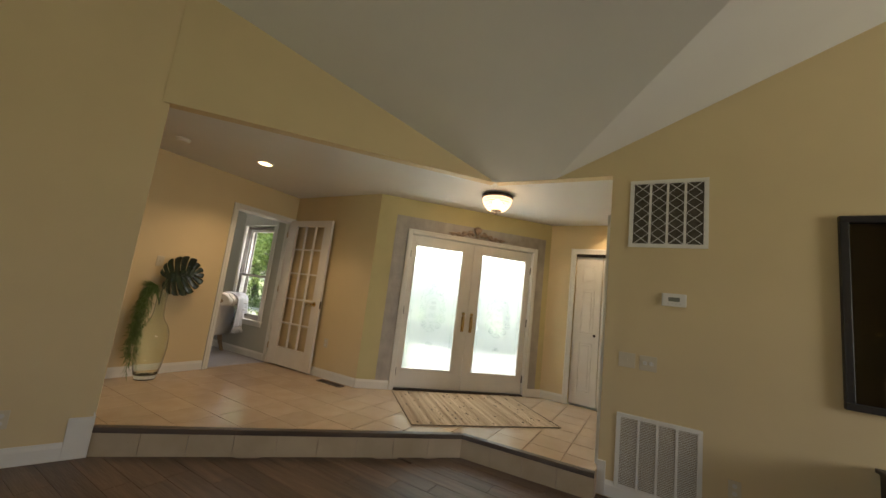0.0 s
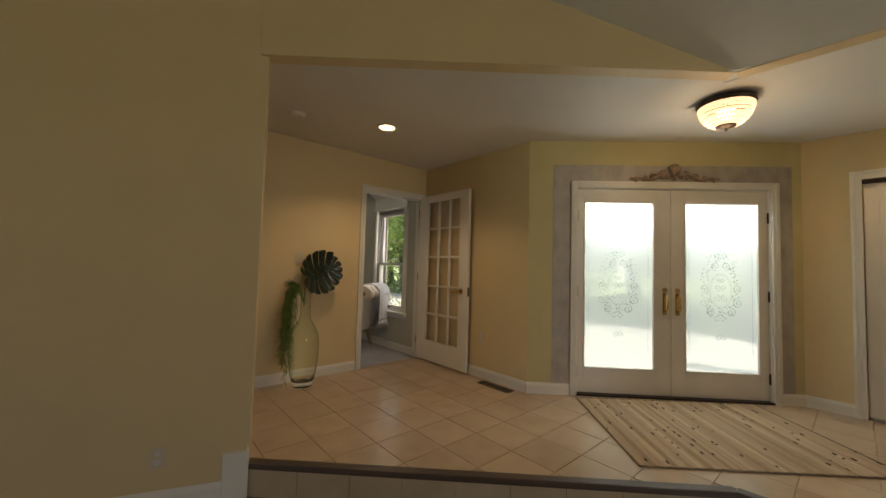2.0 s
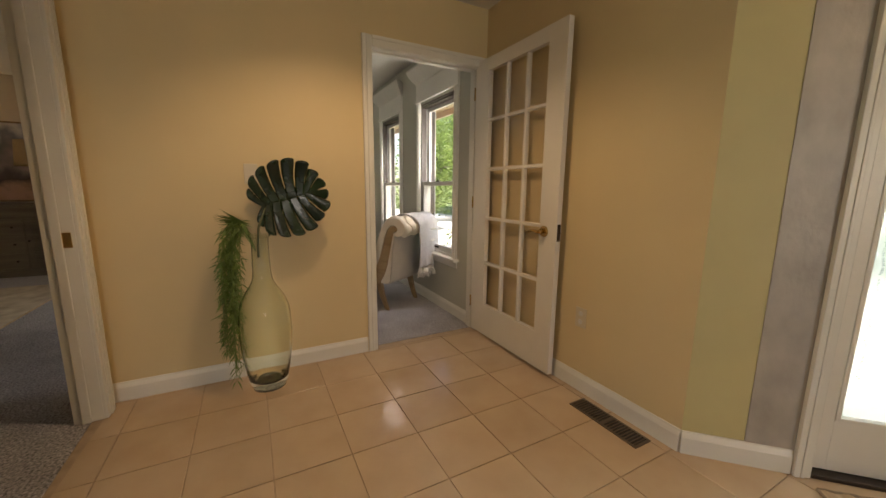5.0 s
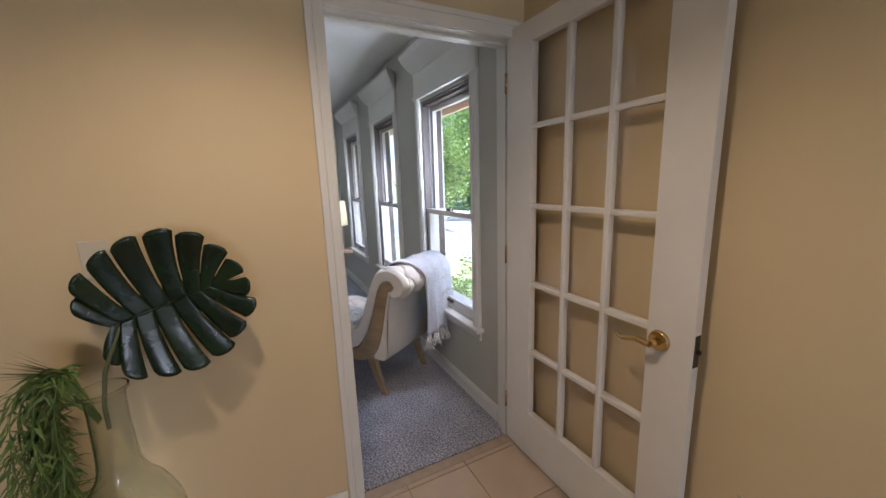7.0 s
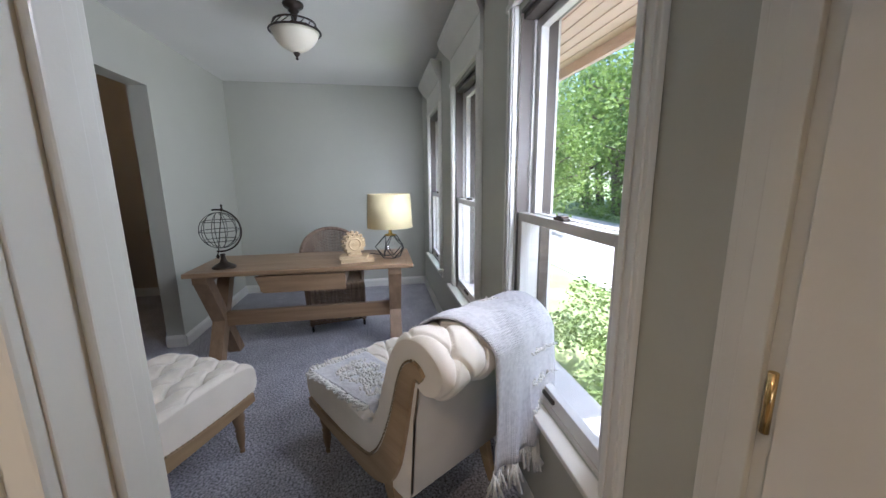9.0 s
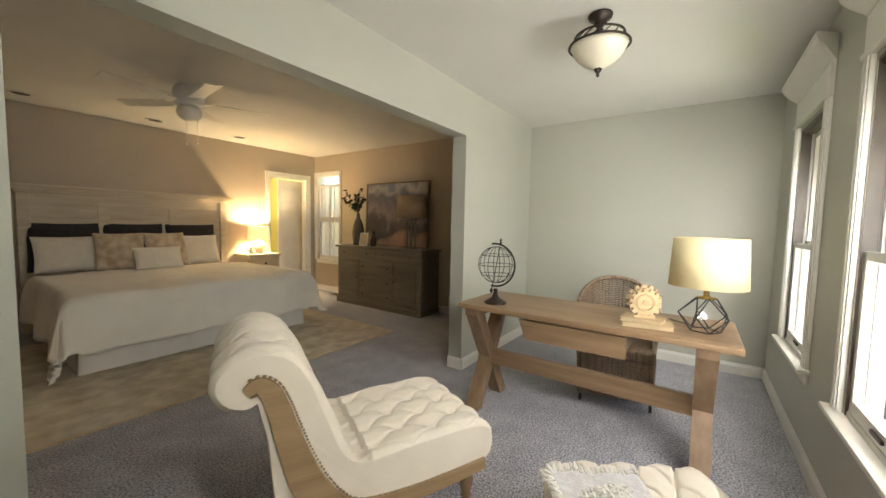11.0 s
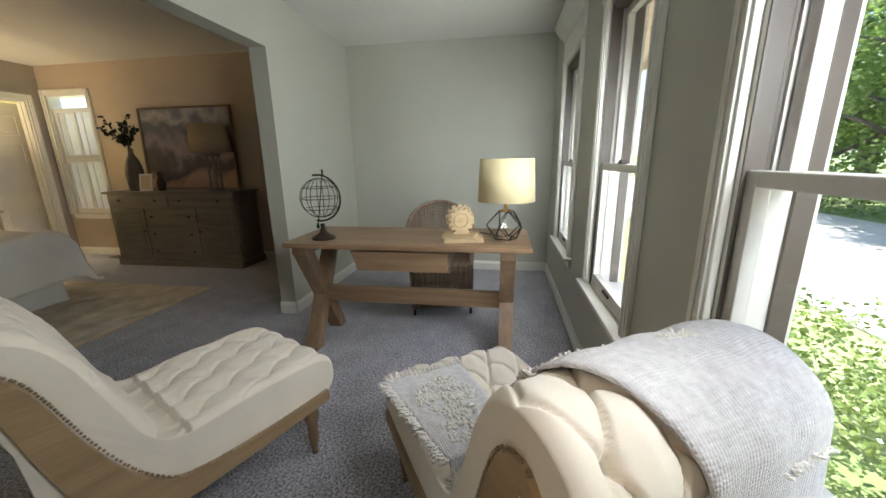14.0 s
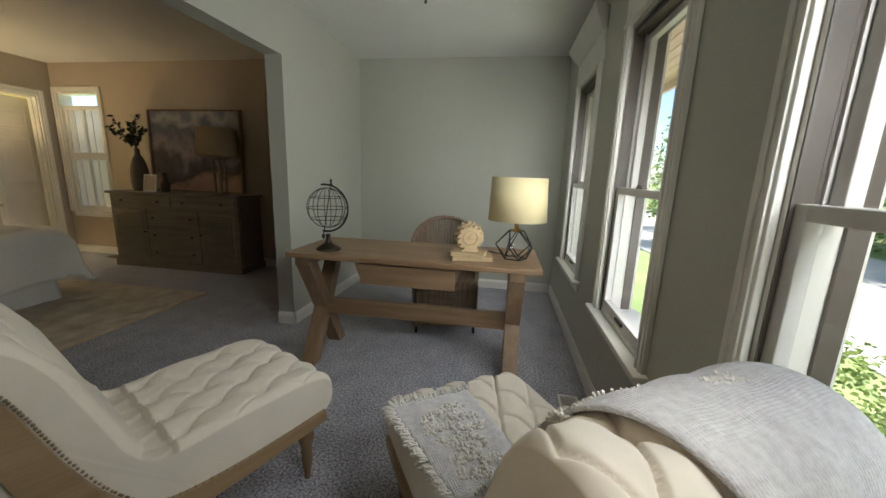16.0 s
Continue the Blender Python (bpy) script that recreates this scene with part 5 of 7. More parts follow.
def slipper_chair():
    ch = thing("slipper_chair", "cream linen button-tufted slipper chair with scrolled back and oak frame", "chair", "tufted slipper chairs")
    prof = smooth_prof(UPH, 7)
    # even steps along the profile
    P = [Vector(p) for p in prof]
    acc = [0.0]
    for a, b in zip(P, P[1:]):
        acc.append(acc[-1] + (b - a).length)
    tot = acc[-1]

    def at(s):
        s = min(max(s, 0), tot)
        for i in range(len(acc) - 1):
            if acc[i + 1] >= s:
                f = (s - acc[i]) / max(1e-9, acc[i + 1] - acc[i])
                return P[i].lerp(P[i + 1], f)
        return P[-1]
    NU, NV, HWID = 300, 110, 0.325
    sp, sv = 0.125, 0.155
    buttons = []
    r = 0
    s = 0.14
    while s < tot - 0.03:
        offs = [(-1.5 + k) * sv for k in range(4)] if r % 2 == 0 else [(-1 + k) * sv for k in range(3)]
        c = at(s)
        if not (-0.21 < c.x < -0.06 and c.y < 0.62):
            buttons += [(s, o) for o in offs]
        s += sp
        r += 1
    bm = bmesh.new()
    grid = []
    for i in range(NU + 1):
        s = tot * i / NU
        p, q = at(s - 0.004), at(s + 0.004)
        d = (q - p).normalized()
        nrm = Vector((d.y, -d.x))
        if nrm.dot(at(s) - Vector((-0.30, 0.62)) if s > tot * 0.42 else Vector((0, 1)) if s > 0.2 else Vector((1, 0.2))) < 0:
            nrm = -nrm
        c = at(s)
        row = []
        for j in range(NV + 1):
            x = -HWID + 2 * HWID * j / NV
            e = (HWID - abs(x)) / 0.055
            edge = -0.026 * (1 - min(1, e)) ** 2
            h = 0.0
            best = 9
            for bs, bx in buttons:
                ds, dx = s - bs, x - bx
                if abs(ds) < 0.14 and abs(dx) < 0.16:
                    dd = ds * ds + dx * dx
                    best = min(best, dd)
                    # pleats run along the two diagonals from each button
                    for k in (-1, 1):
                        t = ds * 1.0 + k * dx * (sp / (sv / 2)) * 0.5
                        ln = abs(ds) / sp
                        if ln < 1:
                            cross = abs(ds * (sv / 2) - k * dx * sp) / math.hypot(sp, sv / 2)
                            h -= 0.015 * math.exp(-(cross / 0.0048) ** 2) * (1 - 0.30 * ln)
            h = max(h + 0.008 + 0.018 * (1 - math.exp(-best / 0.0038)), -0.008)
            h -= 0.026 * math.exp(-best / 0.00030)
            row.append(bm.verts.new((x + (0.004 if x > 0 else -0.004) * min(1, e), c.x + nrm.x * (h + edge), c.y + nrm.y * (h + edge))))
        grid.append(row)
    for i in range(NU):
        for j in range(NV):
            bm.faces.new((grid[i][j], grid[i][j + 1], grid[i + 1][j + 1], grid[i + 1][j])).smooth = True
    # rear and underside close the shape
    back = [(-0.425, 0.76), (-0.420, 0.68), (-0.402, 0.60), (-0.39, 0.45), (-0.375, 0.30), (-0.35, 0.265), (0.0, 0.26), (0.40, 0.265)]
    for sgn, j in ((-1, 0), (1, NV)):
        loop = [grid[i][j] for i in range(NU + 1)] + [bm.verts.new((sgn * 0.322, y, z)) for y, z in back[1:]]
        bm.faces.new(loop if sgn < 0 else loop[::-1])
    part("upholstery", bm, M_linen, ch)
    bm = bmesh.new()
    ra = [bm.verts.new((-0.305, y - 0.004, z)) for y, z in back]
    rb = [bm.verts.new((0.305, y - 0.004, z)) for y, z in back]
    for i in range(len(back) - 1):
        bm.faces.new((ra[i], rb[i], rb[i + 1], ra[i + 1])).smooth = True
    rc = part("rear_panel", bm, M_linenback, ch, "plain pale linen back panel")
    so = rc.modifiers.new("thick", "SOLIDIFY")
    so.thickness = 0.01
    # wooden side frames
    cen = [(0.43, 0.275), (0.25, 0.262), (0.05, 0.258), (-0.12, 0.268), (-0.215, 0.315), (-0.275, 0.40), (-0.315, 0.52), (-0.338, 0.63), (-0.355, 0.72), (-0.375, 0.79), (-0.407, 0.818), (-0.44, 0.80)]
    wid = [0.026, 0.028, 0.032, 0.045, 0.06, 0.058, 0.048, 0.042, 0.037, 0.032, 0.026, 0.015]
    cs = smooth_prof([(a[0] if a[1] < 0.46 else a[0] - 0.068 * (a[1] - 0.46), a[1] if a[1] < 0.46 else 0.46 + (a[1] - 0.46) * 0.92, w) for a, w in zip(cen, wid)], 4)
    for sgn in (-1, 1):
        bm = bmesh.new()
        rows = []
        for i, (y, z, w) in enumerate(cs):
            a, b = cs[max(0, i - 1)], cs[min(len(cs) - 1, i + 1)]
            d = Vector((b[0] - a[0], b[1] - a[1])).normalized()
            n = Vector((-d.y, d.x))
            x0, x1 = sgn * 0.300, sgn * 0.340
            rows.append([bm.verts.new((x0, y + n.x * w, z + n.y * w)), bm.verts.new((x1, y + n.x * w * 0.9, z + n.y * w * 0.9)), bm.verts.new((x1, y - n.x * w * 0.9, z - n.y * w * 0.9)), bm.verts.new((x0, y - n.x * w, z - n.y * w))])
        for a, b in zip(rows, rows[1:]):
            for k in range(4):
                bm.faces.new((a[k], a[(k + 1) % 4], b[(k + 1) % 4], b[k]))
        bm.faces.new(rows[0])
        bm.faces.new(rows[-1][::-1])
        part("side_frame", bm, M_oak, ch, "curved oak side frame")
        bm = bmesh.new()
        for i in range(3, len(cs) - 1):
            for f in (0.0, 0.5):
                y = cs[i][0] * (1 - f) + cs[i + 1][0] * f if i + 1 < len(cs) else cs[i][0]
                z = cs[i][1] * (1 - f) + cs[i + 1][1] * f if i + 1 < len(cs) else cs[i][1]
                w = cs[i][2]
                a, b = cs[i - 1], cs[i + 1]
                d = Vector((b[0] - a[0], b[1] - a[1])).normalized()
                n = Vector((-d.y, d.x))
                k = -1 if n.dot(Vector((1, 0.6))) < 0 else 1
                c = Vector((sgn * 0.334, y + k * n.x * (w + 0.004), z + k * n.y * (w + 0.004)))
                cyl(bm, c, c + Vector((sgn * 0.006, 0, 0)), 0.0045, 0.002, 6)
        tagged(part("nail_trim", bm, M_nail, ch, "row of small brass nail heads"), kind="stuff")
        # turned front leg
        bm = bmesh.new()
        lathe(bm, [(0.012, 0.018), (0.014, 0.03), (0.019, 0.06), (0.024, 0.10), (0.020, 0.118), (0.026, 0.128), (0.020, 0.14), (0.030, 0.175), (0.033, 0.20), (0.026, 0.212), (0.032, 0.222), (0.034, 0.27)], 18, cx=sgn * 0.28, cy=0.365)
        cyl(bm, (sgn * 0.28, 0.365, 0.0), (sgn * 0.28, 0.365, 0.018), 0.013, 0.013, 12)
        part("front_leg", bm, M_oakdark, ch, "turned oak front leg with a small caster")
        # sabre back leg
        bm = bmesh.new()
        rows = []
        for u in [i / 8 for i in range(9)]:
            y = -0.235 - 0.03 * u - 0.06 * u * u
            z = 0.30 * (1 - u)
            w = 0.034 - 0.014 * u
            x = sgn * (0.308 - 0.02 * u)
            rows.append([bm.verts.new((x - w * 0.6, y - w, z)), bm.verts.new((x + w * 0.6, y - w, z)), bm.verts.new((x + w * 0.6, y + w, z)), bm.verts.new((x - w * 0.6, y + w, z))])
        for a, b in zip(rows, rows[1:]):
            for k in range(4):
                bm.faces.new((a[k], a[(k + 1) % 4], b[(k + 1) % 4], b[k]))
        bm.faces.new(rows[0])
        bm.faces.new(rows[-1][::-1])
        part("back_leg", bm, M_oak, ch, "sabre-curved oak back leg")
    bm = bmesh.new()
    box(bm, -0.30, 0.40, 0.25, 0.30, 0.435, 0.30, 0.004)
    part("front_rail", bm, M_oak, ch)
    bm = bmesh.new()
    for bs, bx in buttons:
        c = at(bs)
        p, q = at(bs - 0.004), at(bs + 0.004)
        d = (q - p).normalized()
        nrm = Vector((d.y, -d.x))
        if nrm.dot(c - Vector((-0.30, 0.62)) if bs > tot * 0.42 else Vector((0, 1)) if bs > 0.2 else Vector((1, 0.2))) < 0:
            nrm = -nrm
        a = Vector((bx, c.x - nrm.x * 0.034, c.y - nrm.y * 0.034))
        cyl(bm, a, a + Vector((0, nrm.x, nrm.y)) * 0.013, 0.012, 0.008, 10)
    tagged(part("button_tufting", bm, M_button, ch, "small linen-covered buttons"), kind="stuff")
    for o in ch.children_recursive:
        o.data.transform(Matrix.Diagonal((0.82, 1, 1, 1)))
    return ch, at, tot


CH1 = pose(-4.325, 3.205, 0, 0, 0, 64.5)
CH2 = pose(-4.29, 4.39, 0, 0, 0, 122.7)
ch1, uat, utot = slipper_chair()
ch1.matrix_world = CH1
copy_thing(ch1, CH2)

# woven throw over the second chair's scroll and seat
M_throw = mat("grey_white_woven_throw", (0.52, 0.50, 0.515), 0.95, second=(0.66, 0.64, 0.645), scale=60, bump=1.0, bscale=190, spec=0.1, sheen=0.3)
nt = M_throw.node_tree
vo = nt.nodes.new("ShaderNodeTexVoronoi")
vo.inputs["Scale"].default_value, vo.inputs["Randomness"].default_value = 150, 0.25
bu = nt.nodes.new("ShaderNodeBump")
bu.inputs["Strength"].default_value, bu.inputs["Distance"].default_value = 0.9, 0.004
bu.invert = True
tcx = nt.nodes.new("ShaderNodeTexCoord")
nt.links.new(tcx.outputs["Object"], vo.inputs["Vector"])
nt.links.new(vo.outputs["Distance"], bu.inputs["Height"])
nt.links.new(bu.outputs[0], nt.nodes["Principled BSDF"].inputs["Normal"])
M_tuft = mat("white_wool_tufts", (0.74, 0.71, 0.66), 0.95, 0.05, 30, 0.8, 120, spec=0.1)


def outward(s):
    p, q = uat(s - 0.004), uat(s + 0.004)
    d = (q - p).normalized()
    n = Vector((d.y, -d.x))
    if n.dot(uat(s) - Vector((-0.30, 0.62)) if s > utot * 0.42 else Vector((0, 1)) if s > 0.2 else Vector((1, 0.2))) < 0:
        n = -n
    return n


def throw_strip(s0, s1, x0, x1, hang, skew, lift=0.030):
    """Points of cloth laid on the upholstery from s0 to s1, then hanging straight down behind by hang."""
    rows = []
    n = 60
    for i in range(n + 1):
        s = s0 + (s1 - s0) * i / n
        c, nn = uat(s), outward(s)
        row = []
        for j in range(25):
            v = j / 24
            x = x0 + (x1 - x0) * v + skew * (i / n - 0.5) * (1 - v)
            off = lift + 0.003 * math.sin(v * 17 + s * 9) + 0.002 * math.sin(s * 31 + v * 5)
            row.append(Vector((x * 0.82, c.x + nn.x * off, c.y + nn.y * off)))
        rows.append(row)
    if hang:
        last = rows[-1]
        for k in range(1, 16):
            u = k / 15
            rows.append([Vector((p.x + 0.012 * math.sin(j * 0.8 + k * 0.3) * u, p.y - 0.012 * u + 0.018 * math.sin(j * 0.75) * u, p.z - hang * u)) for j, p in enumerate(last)])
    return rows


def cloth(rows, name, material, parent, label=""):
    bm = bmesh.new()
    g = [[bm.verts.new(p) for p in r] for r in rows]
    for a, b in zip(g, g[1:]):
        for j in range(len(a) - 1):
            bm.faces.new((a[j], a[j + 1], b[j + 1], b[j])).smooth = True
    o = part(name, bm, material, parent, label)
    so = o.modifiers.new("thick", "SOLIDIFY")
    so.thickness, so.offset = 0.008, 1
    return o


thr = thing("throw_blanket", "grey and white woven throw with tufted stripes over the chair", "blanket", m=pose(0.04, 0, 0) @ CH2)
rows = throw_strip(utot * 0.64, utot * 0.90, -0.17, 0.325, 0.40, 0.17)
cloth(rows, "cloth", M_throw, thr)
rows2 = throw_strip(0.27, utot * 0.49, -0.30, 0.0, 0.0, 0.10, 0.024)
cloth(rows2, "seat_cloth", M_throw, thr, "throw end lying on the seat")
rnd = random.Random(4)


def tufts(bm, pts, n, spread, ln, r=0.0035, down=None):
    for k in range(n):
        i = rnd.randrange(len(pts))
        p = pts[i] + Vector((rnd.uniform(-1, 1), rnd.uniform(-1, 1), rnd.uniform(-1, 1))) * spread
        d = (down or Vector((rnd.uniform(-1, 1), rnd.uniform(-1, 1), rnd.uniform(-0.2, 1)))) + Vector((rnd.uniform(-1, 1), rnd.uniform(-1, 1), rnd.uniform(-1, 1))) * 0.3
        d.normalize()
        e = p + d * ln * rnd.uniform(0.6, 1.2)
        tube(bm, [p, p.lerp(e, 0.5) + Vector((rnd.uniform(-1, 1), rnd.uniform(-1, 1), 0)) * 0.004, e], r, 4)


bm = bmesh.new()
lift = lambda p, q: p + Vector((0, 0, q))
tufts(bm, [rows[i][j] for i in (19, 20, 21) for j in range(0, 12)], 520, 0.006, 0.011)
tufts(bm, [rows[i][j] for i in (33, 34, 35) for j in range(13, 18)], 240, 0.006, 0.011)
for i in (62, 66, 70):
    tufts(bm, rows[i][14:24], 120, 0.007, 0.018)
tagged(part("tufted_stripe", bm, M_tuft, thr, "white tufted wool stripes"), kind="stuff")
bm = bmesh.new()
tufts(bm, rows[-1], 90, 0.003, 0.085, 0.0045, Vector((0, 0, -1)))
tufts(bm, rows2[0], 130, 0.006, 0.030, 0.0045, Vector((0.1, 0.8, 0.25)))
tufts(bm, [r[0] for r in rows2], 200, 0.006, 0.030, 0.0045, Vector((-0.9, 0.1, 0.1)))
tagged(part("fringe", bm, M_tuft, thr, "knotted white fringe"), kind="stuff")
bm = bmesh.new()
for row_i in range(10, 52, 3):
    a = 8 + int(5 * math.sin(row_i * 0.9))
    tufts(bm, [lift(p, 0.004) for p in rows2[row_i][a:a + 9]], 46, 0.006, 0.024, 0.005)
tagged(part("tufted_zigzag", bm, M_tuft, thr, "white zigzag wool tufts"), kind="stuff")

# trestle desk
DKX0, DKX1, DKY0, DKY1, DKZ = -5.865, -5.275, 3.02, 4.53, 0.762
desk = thing("writing_desk", "brown wooden trestle writing desk with crossed legs and a drawer", "desk", m=pose(0, 0, 0))
bm = bmesh.new()
box(bm, DKX0, DKY0, DKZ - 0.032, DKX1, DKY1, DKZ, 0.006)
part("tabletop", bm, M_deskw, desk)
bm = bmesh.new()
box(bm, DKX0 + 0.06, 3.475, 0.60, DKX1 - 0.045, 4.04, DKZ - 0.033, 0.003)
part("drawer_case", bm, M_deskw, desk)
bm = bmesh.new()
va = [bm.verts.new(p) for p in ((DKX1 - 0.02, 3.455, 0.716), (DKX1 - 0.02, 4.05, 0.716), (DKX1 - 0.032, 4.05, 0.595), (DKX1 - 0.032, 3.495, 0.595))]
vb = [bm.verts.new((DKX1 - 0.0445, v.co.y, v.co.z)) for v in va]
bm.faces.new(va)
bm.faces.new(vb[::-1])
for i in range(4):
    bm.faces.new((va[i], vb[i], vb[(i + 1) % 4], va[(i + 1) % 4]))
part("drawer_front", bm, M_deskw, desk, "plain drawer front")
for yc in (3.105, 4.40):
    for sgn in (-1, 1):
        bm = bmesh.new()
        cx = (DKX0 + DKX1) / 2
        top, bot = cx + sgn * 0.195, cx - sgn * 0.195
        yo = 0.0 if sgn > 0 else 0.001
        a = [bm.verts.new((x, y, z)) for x, z in ((bot - 0.05, 0.0), (bot + 0.05, 0.0), (top + 0.05, DKZ - 0.085), (top - 0.05, DKZ - 0.085)) for y in (yc - 0.045 + yo, yc + 0.045 - yo)]
        for q in ((0, 1, 3, 2), (2, 3, 5, 4), (4, 5, 7, 6), (6, 7, 1, 0), (0, 2, 4, 6), (1, 7, 5, 3)):
            bm.faces.new([a[i] for i in q])
        part("leg", bm, M_deskleg, desk, "slanted crossed leg")
    bm = bmesh.new()
    box(bm, DKX0 + 0.04, yc - 0.046, DKZ - 0.087, DKX1 - 0.04, yc + 0.046, DKZ - 0.0325, 0.004)
    part("cleat", bm, M_deskleg, desk)
bm = bmesh.new()
box(bm, (DKX0 + DKX1) / 2 - 0.022, 3.12, 0.285, (DKX0 + DKX1) / 2 + 0.022, 4.385, 0.395, 0.004)
part("stretcher", bm, M_deskw, desk)

# armillary globe
gl = thing("armillary_globe", "dark metal openwork armillary globe on a round base", "globe", m=pose(-5.43, 3.225, DKZ))
bm = bmesh.new()
lathe(bm, [(0.074, 0.0), (0.076, 0.008), (0.066, 0.016), (0.050, 0.026), (0.026, 0.040), (0.016, 0.062), (0.013, 0.085), (0.018, 0.092), (0.010, 0.10)], 28)
part("base", bm, M_bronze, gl)
GC, GR = Vector((0, 0, 0.262)), 0.122
for k in range(5):
    bm = bmesh.new()
    w = math.pi * k / 5
    tube(bm, [GC + Vector((GR * math.cos(w) * math.cos(2 * math.pi * i / 36), GR * math.sin(w) * math.cos(2 * math.pi * i / 36), GR * math.sin(2 * math.pi * i / 36))) for i in range(36)], 0.0022, 5, True)
    part("meridian_ring", bm, M_black, gl)
for z in (-0.065, 0.0, 0.065):
    bm = bmesh.new()
    rr = math.sqrt(GR * GR - z * z)
    tube(bm, [GC + Vector((rr * math.cos(2 * math.pi * i / 36), rr * math.sin(2 * math.pi * i / 36), z)) for i in range(36)], 0.0022, 5, True)
    part("latitude_ring", bm, M_black, gl)
bm = bmesh.new()
tube(bm, [GC + Vector((0.02 + 0.0 * i, 0.143 * math.cos(w), 0.143 * math.sin(w))) for i, w in enumerate([-1.75 + 3.5 * k / 24 for k in range(25)])], 0.006, 6)
cyl(bm, GC + Vector((0.0, 0.03, 0.165)), GC + Vector((0.0, -0.03, -0.17)), 0.003, seg=8)
lathe(bm, [(0.002, 0.44), (0.008, 0.428), (0.004, 0.416), (0.010, 0.405), (0.004, 0.395)], 12, cy=0.028)
lathe(bm, [(0.003, 0.065), (0.012, 0.08), (0.004, 0.10)], 12, cy=-0.032)
part("arc", bm, M_bronze, gl, "thick meridian arc with finials")

# geometric glass lamp
la = thing("desk_lamp", "lamp with cream drum shade on a faceted glass and metal base", "lamp", m=pose(-5.53, 4.382, DKZ))
M_shade = mat("cream_lampshade_linen", (0.74, 0.64, 0.38), 0.8, 0.03, 12, 0.25, 300, spec=0.2)
bm = bmesh.new()
lathe(bm, [(0.172, 0.235), (0.160, 0.485)], 48, cap=False)
sh = part("shade", bm, M_shade, la)
so = sh.modifiers.new("thick", "SOLIDIFY")
so.thickness = 0.002
low = [(0.070, 0.004), (0.118, 0.085), (0.045, 0.175)]
vts = []
for q, (r, z) in enumerate(low):
    vts.append([Vector((r * math.cos(2 * math.pi * (i + 0.5 * (q == 1)) / 5 + 0.3), r * math.sin(2 * math.pi * (i + 0.5 * (q == 1)) / 5 + 0.3), z)) for i in range(5)])
bm = bmesh.new()
for i in range(5):
    j = (i + 1) % 5
    for a, b in ((vts[0][i], vts[0][j]), (vts[0][i], vts[1][i]), (vts[0][j], vts[1][i]), (vts[1][i], vts[2][i]), (vts[1][i], vts[2][j]), (vts[2][i], vts[2][j])):
        cyl(bm, a, b, 0.0034, seg=6)
part("wire_base", bm, M_black, la, "black metal edges of the faceted base")
for i in range(5):
    j = (i + 1) % 5
    for tri in ((vts[0][i], vts[0][j], vts[1][i]), (vts[1][i], vts[2][j], vts[2][i]), (vts[0][j], vts[1][j], vts[1][i]), (vts[1][i], vts[1][j], vts[2][j])):
        bm = bmesh.new()
        bm.faces.new([bm.verts.new(p) for p in tri])
        part("glass_facet", bm, M_pane, la)
bm = bmesh.new()
lathe(bm, [(0.046, 0.172), (0.046, 0.178), (0.014, 0.184), (0.012, 0.215), (0.020, 0.222), (0.020, 0.245), (0.008, 0.25), (0.006, 0.40)], 20)
part("neck", bm, M_brass, la, "brass socket and neck")
cord = thing("lamp_cord", "thin black lamp cord lying on the desk", "cord")
bm = bmesh.new()
tube(bm, [(-5.60 - 0.10 * u, 4.34 - 0.12 * u, DKZ + 0.003) for u in (0, 0.3, 0.6, 1.0)], 0.003, 6)
part("cable", bm, M_black, cord)

# wooden gear and books
M_palewood = wood_mat("pale_raw_wood", (0.46, 0.33, 0.18), (0.60, 0.46, 0.27), 0.6, 1)
M_page = mat("aged_paper", (0.60, 0.48, 0.30), 0.8, 0.1, 40, 0.5, 120, stretch=(1, 1, 12))
for z0, z1, dx, rz, lab in ((0.0, 0.024, 0.0, 8, "closed book with worn cream cover lying on the desk"), (0.024, 0.046, 0.02, -6, "smaller worn cream book lying on another book")):
    bk = thing("book", lab, "book", "stacked books", m=pose(-5.45 + dx * 0.2, 4.13 - dx, DKZ + z0, 0, 0, rz))
    bm = bmesh.new()
    box(bm, -0.065, -0.115 + dx, 0.003, 0.065, 0.115 - dx, z1 - z0 - 0.003)
    part("pages", bm, M_page, bk)
    for a, b in ((0, 0.003), (z1 - z0 - 0.003, z1 - z0)):
        bm = bmesh.new()
        box(bm, -0.07, -0.12 + dx, a, 0.07, 0.12 - dx, b, 0.001)
        part("cover", bm, M_palewood, bk)
gear = thing("wooden_gear", "pale carved wooden gear ornament standing on books", "ornament", m=pose(-5.46, 4.11, DKZ + 0.046, 0, 0, 18))
bm = bmesh.new()
n = 14
poly = []
for i in range(n):
    for f, r in ((0.0, 0.072), (0.28, 0.072), (0.36, 0.088), (0.82, 0.088), (0.92, 0.072)):
        w = 2 * math.pi * (i + f) / n
        poly.append((r * math.cos(w), r * math.sin(w)))
for x0, x1, sc in ((-0.035, -0.004, 1.0), (0.0, 0.03, 0.9)):
    a = [bm.verts.new((x0, y * sc, 0.088 * sc + z * sc)) for y, z in poly]
    b = [bm.verts.new((x1, y * sc, 0.088 * sc + z * sc)) for y, z in poly]
    bm.faces.new(a)
    bm.faces.new(b[::-1])
    for i in range(len(poly)):
        j = (i + 1) % len(poly)
        bm.faces.new((a[i], b[i], b[j], a[j]))
box(bm, -0.03, -0.05, 0.0, 0.028, 0.05, 0.012)
part("wheel", bm, M_palewood, gear)
bm = bmesh.new()
